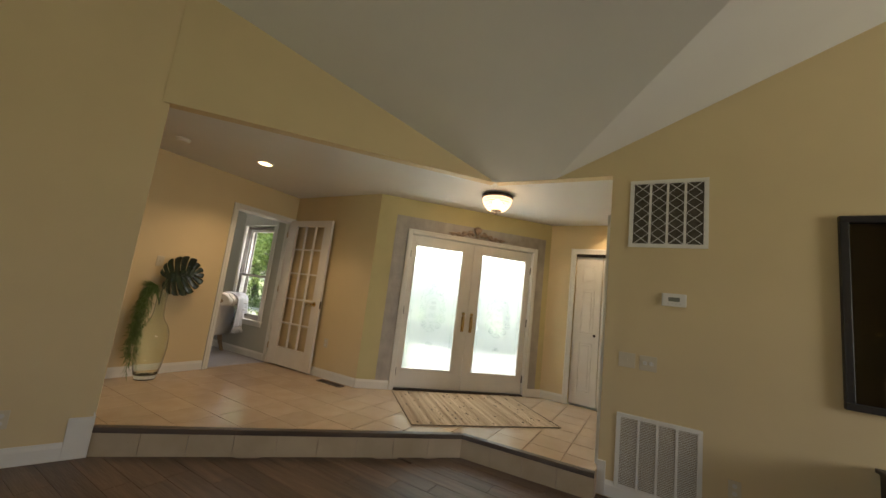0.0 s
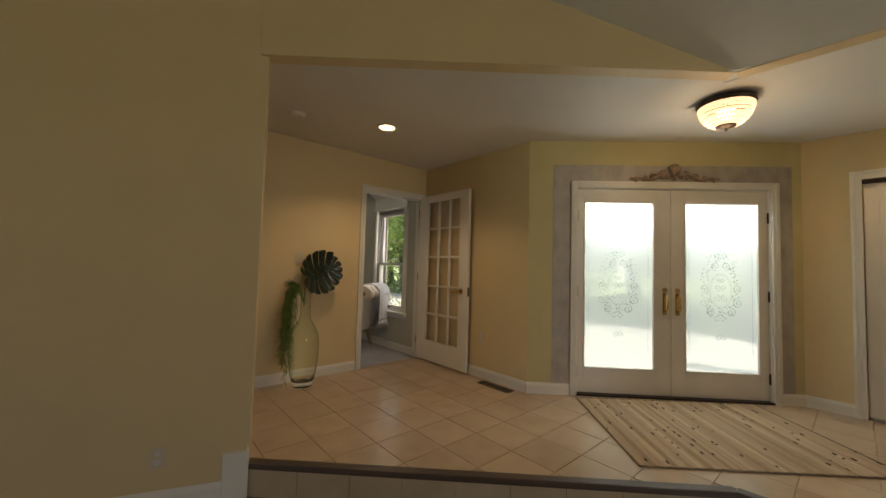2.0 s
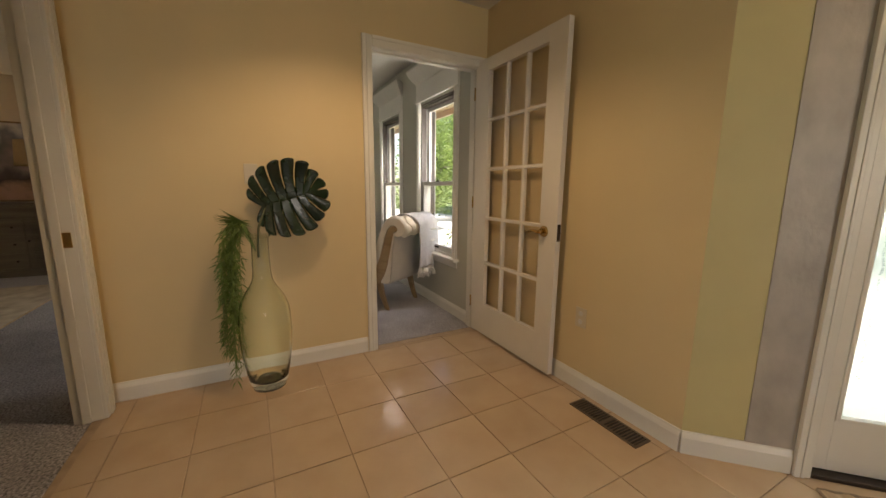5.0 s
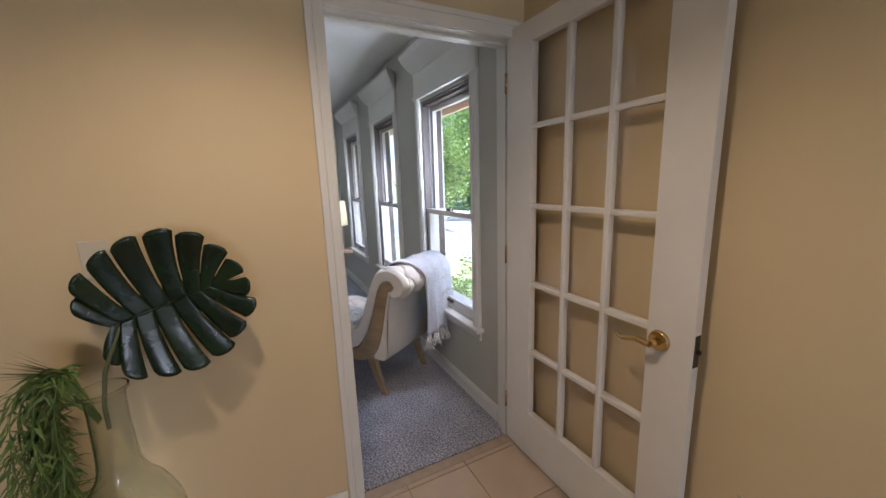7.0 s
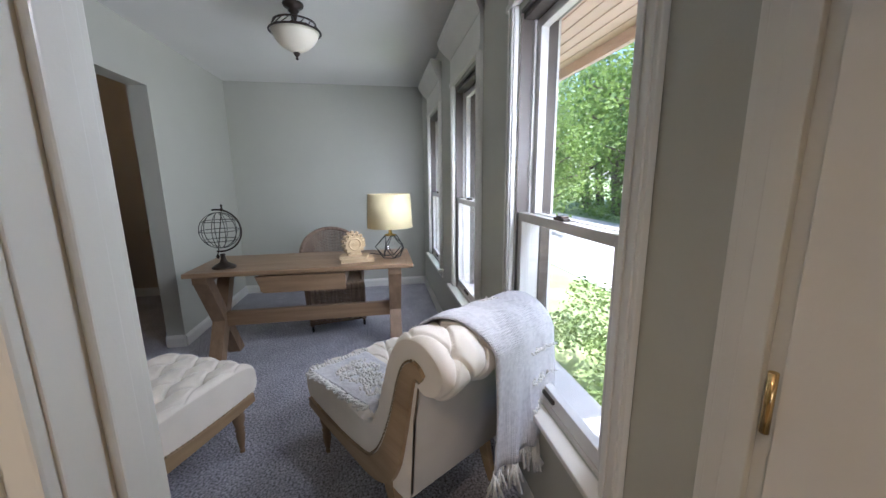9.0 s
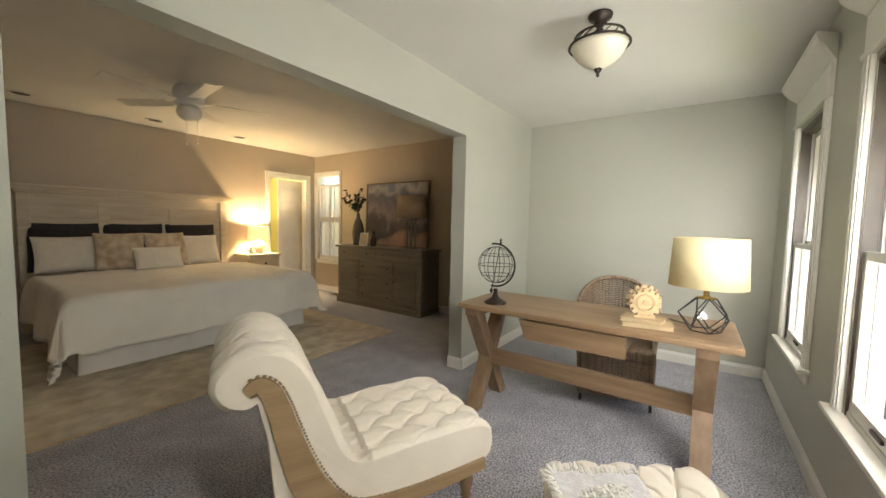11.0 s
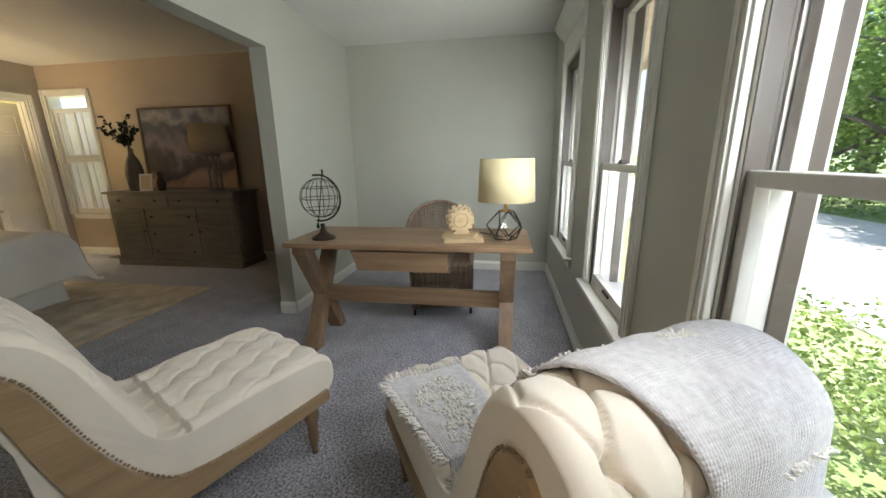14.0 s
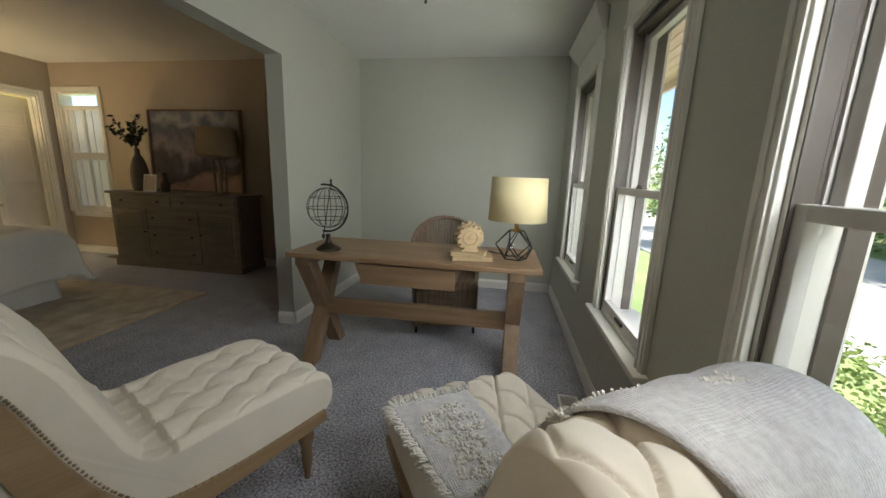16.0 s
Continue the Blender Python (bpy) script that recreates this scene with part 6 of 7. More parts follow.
tube(bm, [(0.034, 0.042 * math.cos(2 * math.pi * i / 24), 0.082 + 0.042 * math.sin(2 * math.pi * i / 24)) for i in range(24)], 0.006, 6, True)
cyl(bm, (0.028, 0, 0.082), (0.042, 0, 0.082), 0.016, seg=16)
part("hub", bm, M_palewood, gear)

# wicker armchair on casters behind the desk
M_wicker = wood_mat("woven_wicker", (0.13, 0.08, 0.05), (0.33, 0.24, 0.17), 0.6, 2, 30)
wk = thing("wicker_chair", "brown woven wicker desk chair on casters with rounded back", "chair", m=pose(-6.28, 3.845, 0, 0, 0, -78))
# local +y faces the desk
def back_pt(a, v):
    """a: angle round the shell from arm to arm; v: height share."""
    top = 0.58 + 0.29 * max(0.0, math.cos(a)) ** 0.7
    z = 0.07 + (top - 0.07) * v
    r = 0.25 + 0.03 * v
    return Vector((r * math.sin(a) * 1.02, 0.02 - r * math.cos(a) * 0.95, z))


bm = bmesh.new()
NA, NVW = 46, 26
for i in range(NA + 1):
    a = radians(-125 + 250 * i / NA)
    tube(bm, [back_pt(a, k / 8) for k in range(9)], 0.0032, 5)
tagged(part("wicker_stakes", bm, M_wicker, wk), kind="stuff")
bm = bmesh.new()
for k in range(NVW * 2):
    v = (k + 0.5) / (NVW * 2)
    pts = []
    for i in range(NA * 2 + 1):
        a = radians(-125 + 125 * i / NA)
        p = back_pt(a, v)
        d = Vector((p.x, p.y - 0.02, 0)).normalized()
        pts.append(p + d * 0.0045 * (1 if (i + k) % 2 else -1))
    tube(bm, pts, 0.0055, 4)
tagged(part("wicker_weave", bm, M_wicker, wk), kind="stuff")
bm = bmesh.new()
tube(bm, [back_pt(radians(-125 + 250 * i / 40), 1.0) + Vector((0, 0, 0.008)) for i in range(41)], 0.018, 8)
part("rolled_rim", bm, M_wicker, wk, "rolled wicker rim")
bm = bmesh.new()
box(bm, -0.25, -0.22, 0.36, 0.25, 0.27, 0.43, 0.02)
part("seat", bm, M_wicker, wk)
bm = bmesh.new()
for k in range(21):
    z = 0.075 + k * 0.0155
    tube(bm, [(-0.25 + 0.5 * i / 20, 0.262 + 0.004 * (1 if (i + k) % 2 else -1), z) for i in range(21)], 0.0075, 5)
tagged(part("front_apron", bm, M_wicker, wk), kind="stuff")
for x in (-0.23, 0.23):
    for y in (-0.20, 0.25):
        bm = bmesh.new()
        cyl(bm, (x, y, 0.055), (x, y, 0.37), 0.016, 0.020, 10)
        leg = part("leg", bm, M_wicker, wk)
        bm = bmesh.new()
        cyl(bm, (x - 0.009, y, 0.025), (x + 0.009, y, 0.025), 0.025, seg=18)
        cyl(bm, (x, y, 0.03), (x, y, 0.06), 0.007, seg=8)
        part("caster", bm, M_black, leg, "black caster wheel")

# office ceiling lamp
cl_ = thing("semi_flush_lamp", "dark bronze ceiling lamp with frosted glass bowl, unlit", "ceiling lamp", m=pose(-5.375, 3.83, H))
bm = bmesh.new()
lathe(bm, [(0.012, -0.075), (0.020, -0.060), (0.034, -0.045), (0.024, -0.036), (0.058, -0.022), (0.064, -0.008), (0.060, -0.001)], 28)
lathe(bm, [(0.012, -0.16), (0.022, -0.13), (0.012, -0.10), (0.02, -0.08), (0.012, -0.075)], 16)
part("canopy", bm, M_bronze, cl_)
for r, z in ((0.155, -0.165), (0.125, -0.115)):
    bm = bmesh.new()
    tube(bm, [(r * math.cos(2 * math.pi * i / 40), r * math.sin(2 * math.pi * i / 40), z) for i in range(40)], 0.006, 6, True)
    part("band", bm, M_bronze, cl_)
bm = bmesh.new()
for i in range(18):
    w = 2 * math.pi * i / 18
    w2 = w + 0.35
    cyl(bm, (0.155 * math.cos(w), 0.155 * math.sin(w), -0.165), (0.125 * math.cos(w2), 0.125 * math.sin(w2), -0.115), 0.003, seg=6)
for i in range(3):
    w = 2 * math.pi * i / 3
    tube(bm, [(0.125 * math.cos(w), 0.125 * math.sin(w), -0.115), (0.07 * math.cos(w), 0.07 * math.sin(w), -0.095), (0.01 * math.cos(w), 0.01 * math.sin(w), -0.10)], 0.004, 6)
part("lattice", bm, M_bronze, cl_)
bm = bmesh.new()
lathe(bm, [(0.012, -0.285), (0.045, -0.276), (0.085, -0.253), (0.118, -0.22), (0.138, -0.185), (0.146, -0.165), (0.140, -0.165), (0.10, -0.225), (0.012, -0.270)], 36, cap=False)
part("bowl", bm, mat("frosted_lamp_glass", (0.78, 0.72, 0.58), 0.35, 0.05, 6), cl_, "frosted cream glass bowl")
bm = bmesh.new()
lathe(bm, [(0.002, -0.33), (0.010, -0.322), (0.005, -0.312), (0.016, -0.30), (0.022, -0.288), (0.012, -0.280)], 16)
part("finial", bm, M_bronze, cl_)
register(-5.34, 4.68, -5.12, 4.79, 12, "white metal floor register in the carpet", 0.004, M_trim)

# ---- bedroom ----
M_creamwood = mat("distressed_cream_wood", (0.50, 0.42, 0.30), 0.5, second=(0.62, 0.55, 0.43), scale=3.0, bump=0.2, bscale=14, stretch=(1, 6, 6), detail=8)
M_duvet = mat("white_cotton_duvet", (0.78, 0.75, 0.69), 0.9, 0.03, 5, 0.25, 60, spec=0.15, sheen=0.2)
M_skirt = mat("white_bed_skirt", (0.70, 0.68, 0.64), 0.9, 0.03, 5, 0.2, 80, spec=0.15)
M_darkpillow = mat("charcoal_pillow_cloth", (0.035, 0.034, 0.038), 0.9, 0.2, 20, 0.4, 200, spec=0.15)
M_patpillow = mat("patterned_beige_cloth", (0.42, 0.33, 0.22), 0.9, second=(0.66, 0.58, 0.46), scale=11, bump=0.4, bscale=150, spec=0.15, detail=1)
M_creampillow = mat("cream_pillow_cloth", (0.77, 0.73, 0.65), 0.9, 0.04, 20, 0.4, 250, spec=0.15)

hb = thing("headboard", "cream distressed wooden panelled headboard with a cornice", "headboard", m=pose(-4.835, -1.675, 0))
HW = 1.055
for sgn in (-1, 1):
    bm = bmesh.new()
    box(bm, sgn * (HW - 0.05) - 0.05, 0.0, 0, sgn * (HW - 0.05) + 0.05, 0.085, 1.56, 0.004)
    part("post", bm, M_creamwood, hb)
for k in range(5):
    bm = bmesh.new()
    z = 0.45 + k * 0.205
    box(bm, -HW + 0.1, 0.018, z + 0.003, HW - 0.1, 0.045, z + 0.202, 0.004)
    part("board", bm, M_creamwood, hb)
for x in (-0.36, 0.36):
    bm = bmesh.new()
    box(bm, x - 0.05, 0.045, 0.9, x + 0.05, 0.062, 1.42, 0.003)
    part("stile", bm, M_creamwood, hb)
bm = bmesh.new()
box(bm, -HW + 0.1, 0.045, 1.42, HW - 0.1, 0.07, 1.54, 0.003)
part("top_rail", bm, M_creamwood, hb)
bm = bmesh.new()
for x, y, z0, z1 in ((0.02, 0.10, 1.54, 1.565), (0.045, 0.13, 1.565, 1.60), (0.07, 0.16, 1.60, 1.632)):
    box(bm, -HW - x, 0.0, z0, HW + x, y, z1, 0.006)
part("cornice", bm, M_creamwood, hb)

bed = thing("bed", "king bed with a rumpled cream duvet and pleated white skirt", "bed", m=pose(-4.88, -0.6, 0))
hw, hl = 1.03, 0.98
bm = bmesh.new()
box(bm, -hw + 0.06, -hl, 0.12, hw - 0.06, hl - 0.06, 0.60, 0.06)
part("mattress", bm, M_skirt, bed)
bm = bmesh.new()
NX, NY = 90, 80
rnd = random.Random(2)
drop = 0.47
grid = []
for i in range(NX + 1):
    u = -hw - drop + (2 * hw + 2 * drop) * i / NX
    row = []
    for j in range(NY + 1):
        w = -hl + 0.32 + (2 * hl - 0.32 + drop) * j / NY
        ex, ey = max(0, abs(u) - hw), max(0, w - hl)
        sx = 1 if u > 0 else -1
        soft = 0.07
        x = sx * min(abs(u), hw)
        y = min(w, hl)
        z = 0.668 + 0.030 * noise.noise(Vector((u * 1.9, w * 1.9, 0))) + 0.012 * noise.noise(Vector((u * 5, w * 5, 3))) + 0.006 * abs(noise.noise(Vector((u * 11, w * 6, 5))))
        down = max(ex, ey) if ex * ey == 0 else math.hypot(ex, ey) * 0.94
        rx = min(ex, soft)
        ry = min(ey, soft)
        wave = 0.035 * math.sin((w if ex > ey else u) * 8.0 + 2 * noise.noise(Vector((u, w, 7)))) * min(1, down / 0.25)
        x += sx * (0.055 * math.sin(min(1, ex / 0.10) * math.pi / 2) + 0.13 * (ex / drop) * (0.3 + 0.5 * min(1, ey / 0.1)) + (wave if ex > ey else 0))
        y += 0.055 * math.sin(min(1, ey / 0.10) * math.pi / 2) + 0.12 * (ey / drop) * (0.3 + 0.5 * min(1, ex / 0.1)) + (wave if ey >= ex and ey > 0 else 0)
        z -= max(0, down - 0.035) + (0.02 if down > 0 else 0) * min(1, down / 0.05)
        row.append(bm.verts.new((x, y, max(z, 0.04 if ex * ey > 0 and u > 0 else 0.20))))
    grid.append(row)
for i in range(NX):
    for j in range(NY):
        bm.faces.new((grid[i][j], grid[i + 1][j], grid[i + 1][j + 1], grid[i][j + 1])).smooth = True
du = part("duvet", bm, M_duvet, bed, "rumpled cream cotton duvet")
so = du.modifiers.new("thick", "SOLIDIFY")
so.thickness, so.offset = 0.02, -1
bm = bmesh.new()
pts = [(-hw + 0.02, -hl), (-hw + 0.02, hl - 0.02), (hw - 0.02, hl - 0.02), (hw - 0.02, -hl)]
line = []
for (x0, y0), (x1, y1) in zip(pts, pts[1:]):
    for k in range(60):
        u = k / 60
        line.append((x0 + (x1 - x0) * u, y0 + (y1 - y0) * u, k))
a = [bm.verts.new((x * (1 + 0.004 * math.sin(k * 1.3)), y + 0.006 * math.sin(k * 1.1), 0.022)) for x, y, k in line]
b = [bm.verts.new((x * 0.985, y * 0.985, 0.36)) for x, y, k in line]
for i in range(len(line) - 1):
    bm.faces.new((a[i], a[i + 1], b[i + 1], b[i])).smooth = True
part("bed_skirt", bm, M_skirt, bed, "white gathered bed skirt")


def pillow(w, h, t, m, material, label, group):
    p = thing("pillow", label, "pillow", group, m=m)
    bm = bmesh.new()
    n = 22
    sides = []
    for sgn in (-1, 1):
        g = []
        for i in range(n + 1):
            row = []
            for j in range(n + 1):
                u, v = -1 + 2 * i / n, -1 + 2 * j / n
                th = t * ((1 - abs(u) ** 2.6) * (1 - abs(v) ** 2.6)) ** 0.55
                pinch = 1 - 0.05 * (1 - abs(u) ** 2) * abs(v) ** 3
                pv = 1 - 0.06 * (1 - abs(v) ** 2) * abs(u) ** 3
                row.append(bm.verts.new((u * w / 2 * pv, sgn * th / 2 + 0.006 * noise.noise(Vector((u * 2 + w, v * 2, sgn))), h / 2 + v * h / 2 * pinch)))
            g.append(row)
        sides.append(g)
        for i in range(n):
            for j in range(n):
                q = (g[i][j], g[i + 1][j], g[i + 1][j + 1], g[i][j + 1])
                bm.faces.new(q if sgn < 0 else q[::-1]).smooth = True
    bmesh.ops.remove_doubles(bm, verts=bm.verts, dist=0.0006)
    part("cover", bm, material, p)
    return p


for x in (-4.13, -4.76, -5.40):
    pillow(0.62, 0.56, 0.16, pose(x, -1.50, 0.675, 14, 0, 0), M_darkpillow, "charcoal square pillow leaning on the headboard", "charcoal pillows")
pillow(0.56, 0.42, 0.17, pose(-4.13, -1.34, 0.675, 22, 0, 0), M_creampillow, "plain cream sleeping pillow on the bed", "cream pillows")
pillow(0.56, 0.42, 0.17, pose(-5.40, -1.34, 0.675, 22, 0, 0), M_creampillow, "plain cream sleeping pillow on the bed", "cream pillows")
pillow(0.47, 0.47, 0.16, pose(-4.54, -1.19, 0.675, 24, 0, -4), M_patpillow, "beige and cream patterned square pillow", "patterned pillows")
pillow(0.47, 0.47, 0.16, pose(-5.02, -1.21, 0.675, 24, 0, 5), M_patpillow, "beige and cream patterned square pillow", "patterned pillows")
pillow(0.50, 0.29, 0.13, pose(-4.86, -1.03, 0.675, 26, 0, 0), M_creampillow, "small cream lumbar pillow in front", "lumbar pillow")

# nightstand and its lit lamp
ns = thing("nightstand", "cream wooden nightstand with drawers beside the bed", "nightstand", m=pose(-6.27, -1.43, 0))
bm = bmesh.new()
box(bm, -0.24, -0.22, 0.06, 0.24, 0.20, 0.735, 0.004)
part("body", bm, M_creamwood, ns)
bm = bmesh.new()
box(bm, -0.265, -0.24, 0.735, 0.265, 0.23, 0.765, 0.006)
part("top", bm, M_creamwood, ns)
for z0, z1 in ((0.53, 0.71), (0.31, 0.50), (0.09, 0.28)):
    bm = bmesh.new()
    box(bm, -0.215, 0.20, z0, 0.215, 0.215, z1, 0.004)
    d = part("drawer", bm, M_creamwood, ns)
    bm = bmesh.new()
    cyl(bm, (0, 0.214, (z0 + z1) / 2), (0, 0.24, (z0 + z1) / 2), 0.012, 0.015, 12)
    part("knob", bm, M_bronze, d)
for x in (-0.22, 0.18):
    for y in (-0.20, 0.15):
        bm = bmesh.new()
        box(bm, x, y, 0, x + 0.04, y + 0.04, 0.06)
        part("foot", bm, M_creamwood, ns)
bl = thing("table_lamp", "lit lamp with cream drum shade and round ceramic base", "lamp", m=pose(-6.30, -1.46, 0.765))
bm = bmesh.new()
lathe(bm, smooth_prof([(0.06, 0.0), (0.07, 0.01), (0.11, 0.06), (0.115, 0.11), (0.08, 0.17), (0.025, 0.20), (0.015, 0.24)]), 28)
part("base", bm, mat("cream_ceramic", (0.66, 0.58, 0.45), 0.3, 0.1, 12), bl)
M_litshade = glow_mat("lit_lampshade", (1.0, 0.62, 0.25), 0.22, (0.85, 0.75, 0.55))
bm = bmesh.new()
lathe(bm, [(0.165, 0.215), (0.150, 0.43)], 40, cap=False)
part("shade", bm, M_litshade, bl, "glowing cream shade")
bulb("bedside_bulb", -6.30, -1.46, 1.13, BEDLAMP, (1.0, 0.74, 0.42), 0.04)
bird = thing("bird_figurine", "small pale ceramic bird beside the lamp", "figurine", m=pose(-6.12, -1.33, 0.765))
bm = bmesh.new()
lathe(bm, smooth_prof([(0.004, 0.0), (0.035, 0.012), (0.042, 0.045), (0.028, 0.075), (0.022, 0.095), (0.024, 0.11), (0.004, 0.125)]), 18)
tube(bm, [(0.02, 0, 0.05), (0.06, 0, 0.065), (0.085, 0, 0.085)], [0.02, 0.013, 0.004], 8)
part("body", bm, M_creampillow, bird)
frb = thing("small_box", "small pale decorative box on the nightstand", "box", m=pose(-6.17, -1.40, 0.765, 0, 0, 20))
bm = bmesh.new()
box(bm, -0.035, -0.02, 0, 0.035, 0.02, 0.07, 0.006)
part("body", bm, M_creamwood, frb)

# ceiling fan
fan = thing("ceiling_fan", "white ceiling fan with five blades and a glass light bowl", "ceiling fan", m=pose(-4.67, 0.42, 2.50))
M_fan = mat("white_fan_enamel", (0.80, 0.78, 0.72), 0.35, 0.03)
bm = bmesh.new()
lathe(bm, [(0.07, -0.17), (0.115, -0.155), (0.12, -0.09), (0.13, -0.07), (0.12, -0.03), (0.10, -0.001)], 32)
part("motor", bm, M_fan, fan)
for k in range(5):
    w = radians(72 * k + 12)
    bm = bmesh.new()
    m = pose(0, 0, -0.135, 0, 0, math.degrees(w)) @ pose(0, 0, 0, 10, 0, 0)
    box(bm, 0.19, -0.066, -0.004, 0.67, 0.066, 0.004, 0.003, 0, m)
    bl_ = part("blade", bm, M_fan, fan)
    bm = bmesh.new()
    box(bm, 0.09, -0.02, -0.010, 0.22, 0.02, -0.004, 0.002, 0, m)
    part("bracket", bm, M_fan, bl_)
bm = bmesh.new()
lathe(bm, smooth_prof([(0.01, -0.31), (0.06, -0.295), (0.095, -0.255), (0.10, -0.215), (0.07, -0.18)]), 28)
part("light_bowl", bm, mat("frosted_fan_glass", (0.78, 0.72, 0.60), 0.3, 0.04), fan, "frosted glass bowl")
bm = bmesh.new()
for x, z in ((0.05, -0.52), (-0.04, -0.50)):
    cyl(bm, (x, 0.06, -0.27), (x, 0.06, z), 0.0015, seg=5)
    lathe(bm, [(0.002, z - 0.02), (0.008, z - 0.012), (0.003, z)], 8, cx=x, cy=0.06)
part("pull_chain", bm, M_fan, fan)
for x in (-4.91, -5.92, -3.82):
    can_light(x, -1.25, 2.50, False)

# rug under the bed
M_bedrug = mat("faded_cream_patterned_rug", (0.43, 0.37, 0.28), 0.95, second=(0.70, 0.64, 0.52), scale=6.5, bump=0.5, bscale=150, spec=0.1, detail=9)
bm = bmesh.new()
box(bm, -6.37, -1.0, 0.001, -3.10, 1.42, 0.014, 0.005)
br = thing("area_rug", "faded cream and tan patterned rug under the bed", "rug")
part("rug_body", bm, M_bedrug, br)
bm = bmesh.new()
for q in ((-6.378, -1.0, -6.37, 1.42), (-3.10, -1.0, -3.092, 1.42), (-6.378, 1.42, -3.092, 1.428)):
    box(bm, q[0], q[1], 0.001, q[2], q[3], 0.012)
part("binding", bm, M_palewood, br, "tan bound edge")

# dresser
M_dresser = wood_mat("grey_brown_stained_wood", (0.115, 0.095, 0.068), (0.185, 0.155, 0.115), 0.45, 1)
DR = (-7.49, -0.455, -7.04, 1.30, 0.925)
dr = thing("dresser", "dark grey-brown wooden dresser with drawers and louvred doors", "dresser")
bm = bmesh.new()
box(bm, DR[0] + 0.01, DR[1] + 0.02, 0.08, DR[2] - 0.02, DR[3] - 0.02, 0.895, 0.004)
part("body", bm, M_dresser, dr)
bm = bmesh.new()
box(bm, DR[0], DR[1] - 0.015, 0.895, DR[2] + 0.015, DR[3] + 0.015, 0.925, 0.008)
part("top", bm, M_dresser, dr)
bm = bmesh.new()
box(bm, DR[0] + 0.005, DR[1], 0.0, DR[2], DR[3], 0.085, 0.006)
part("plinth", bm, M_dresser, dr)


def front(y0, y1, z0, z1, name, knobs):
    bm = bmesh.new()
    box(bm, DR[2] - 0.02, y0 + 0.006, z0 + 0.006, DR[2] - 0.004, y1 - 0.006, z1 - 0.006, 0.004)
    d = part(name, bm, M_dresser, dr)
    for yy, zz in knobs:
        bm = bmesh.new()
        cyl(bm, (DR[2] - 0.005, yy, zz), (DR[2] + 0.018, yy, zz), 0.009, 0.013, 12)
        part("knob", bm, M_bronze, d)
    return d


W3 = (DR[3] - DR[1] - 0.06)
ya, yb = DR[1] + 0.03, DR[3] - 0.03
ym = (ya + yb) / 2
front(ya, ym, 0.75, 0.885, "drawer", [(ya + W3 * 0.10, 0.818), (ym - W3 * 0.10, 0.818)])
front(ym, yb, 0.75, 0.885, "drawer", [(ym + W3 * 0.10, 0.818), (yb - W3 * 0.10, 0.818)])
c0, c1 = ya + W3 * 0.29, yb - W3 * 0.29
for k in range(3):
    z = 0.10 + k * 0.213
    front(c0, c1, z, z + 0.205, "drawer", [(c0 + 0.1, z + 0.10), (c1 - 0.1, z + 0.10)])
for y0, y1, kn in ((ya, c0, c0 - 0.03), (c1, yb, c1 + 0.03)):
    d = front(y0, y1, 0.10, 0.735, "louvred_door", [(kn, 0.45)])
    bm = bmesh.new()
    for k in range(24):
        z = 0.17 + k * 0.0215
        box(bm, -0.006, y0 + 0.06, -0.007, 0.006, y1 - 0.06, 0.007, 0, 0, pose(DR[2] - 0.001, 0, z, 0, 35, 0))
    part("louvres", bm, M_dresser, d)

# painting leaning on the wall
pa = thing("landscape_painting", "abstract cloudy landscape painting in a thin wooden frame", "painting", m=pose(-7.46, -0.21, 0.925, 0, -2.0, 0))
M_paint = bpy.data.materials.new("painted_canvas")
M_paint.use_nodes = True
nt = M_paint.node_tree
pb = nt.nodes["Principled BSDF"]
tc = nt.nodes.new("ShaderNodeTexCoord")
sx = nt.nodes.new("ShaderNodeSeparateXYZ")
nz = nt.nodes.new("ShaderNodeTexNoise")
nz.inputs["Scale"].default_value, nz.inputs["Detail"].default_value = 3.2, 6.0
nt.links.new(tc.outputs["Object"], nz.inputs["Vector"])
nt.links.new(tc.outputs["Object"], sx.inputs[0])
ad = nt.nodes.new("ShaderNodeMath")
ad.operation = "MULTIPLY_ADD"
ad.inputs[1].default_value = 0.85
nt.links.new(nz.outputs["Fac"], ad.inputs[0])
nt.links.new(sx.outputs["Z"], ad.inputs[2])
rp = nt.nodes.new("ShaderNodeValToRGB")
cr = rp.color_ramp
stops = ((0.0, (0.30, 0.17, 0.10)), (0.36, (0.42, 0.26, 0.20)), (0.46, (0.06, 0.045, 0.045)), (0.56, (0.10, 0.08, 0.09)), (0.66, (0.34, 0.27, 0.29)), (0.80, (0.14, 0.145, 0.18)), (0.92, (0.44, 0.42, 0.42)), (1.0, (0.20, 0.22, 0.28)))
cr.elements[0].position, cr.elements[1].position = stops[0][0], stops[-1][0]
cr.elements[0].color, cr.elements[1].color = (*stops[0][1], 1), (*stops[-1][1], 1)
for p_, c_ in stops[1:-1]:
    cr.elements.new(p_).color = (*c_, 1)
sc = nt.nodes.new("ShaderNodeMath")
sc.operation = "MULTIPLY"
sc.inputs[1].default_value = 0.70
nt.links.new(ad.outputs[0], sc.inputs[0])
nt.links.new(sc.outputs[0], rp.inputs[0])
nt.links.new(rp.outputs[0], pb.inputs["Base Color"])
pb.inputs["Roughness"].default_value = 0.55
bm = bmesh.new()
box(bm, 0.008, 0.02, 0.02, 0.016, 1.285, 0.985)
part("canvas", bm, M_paint, pa, "painted canvas of clouds and dark hills")
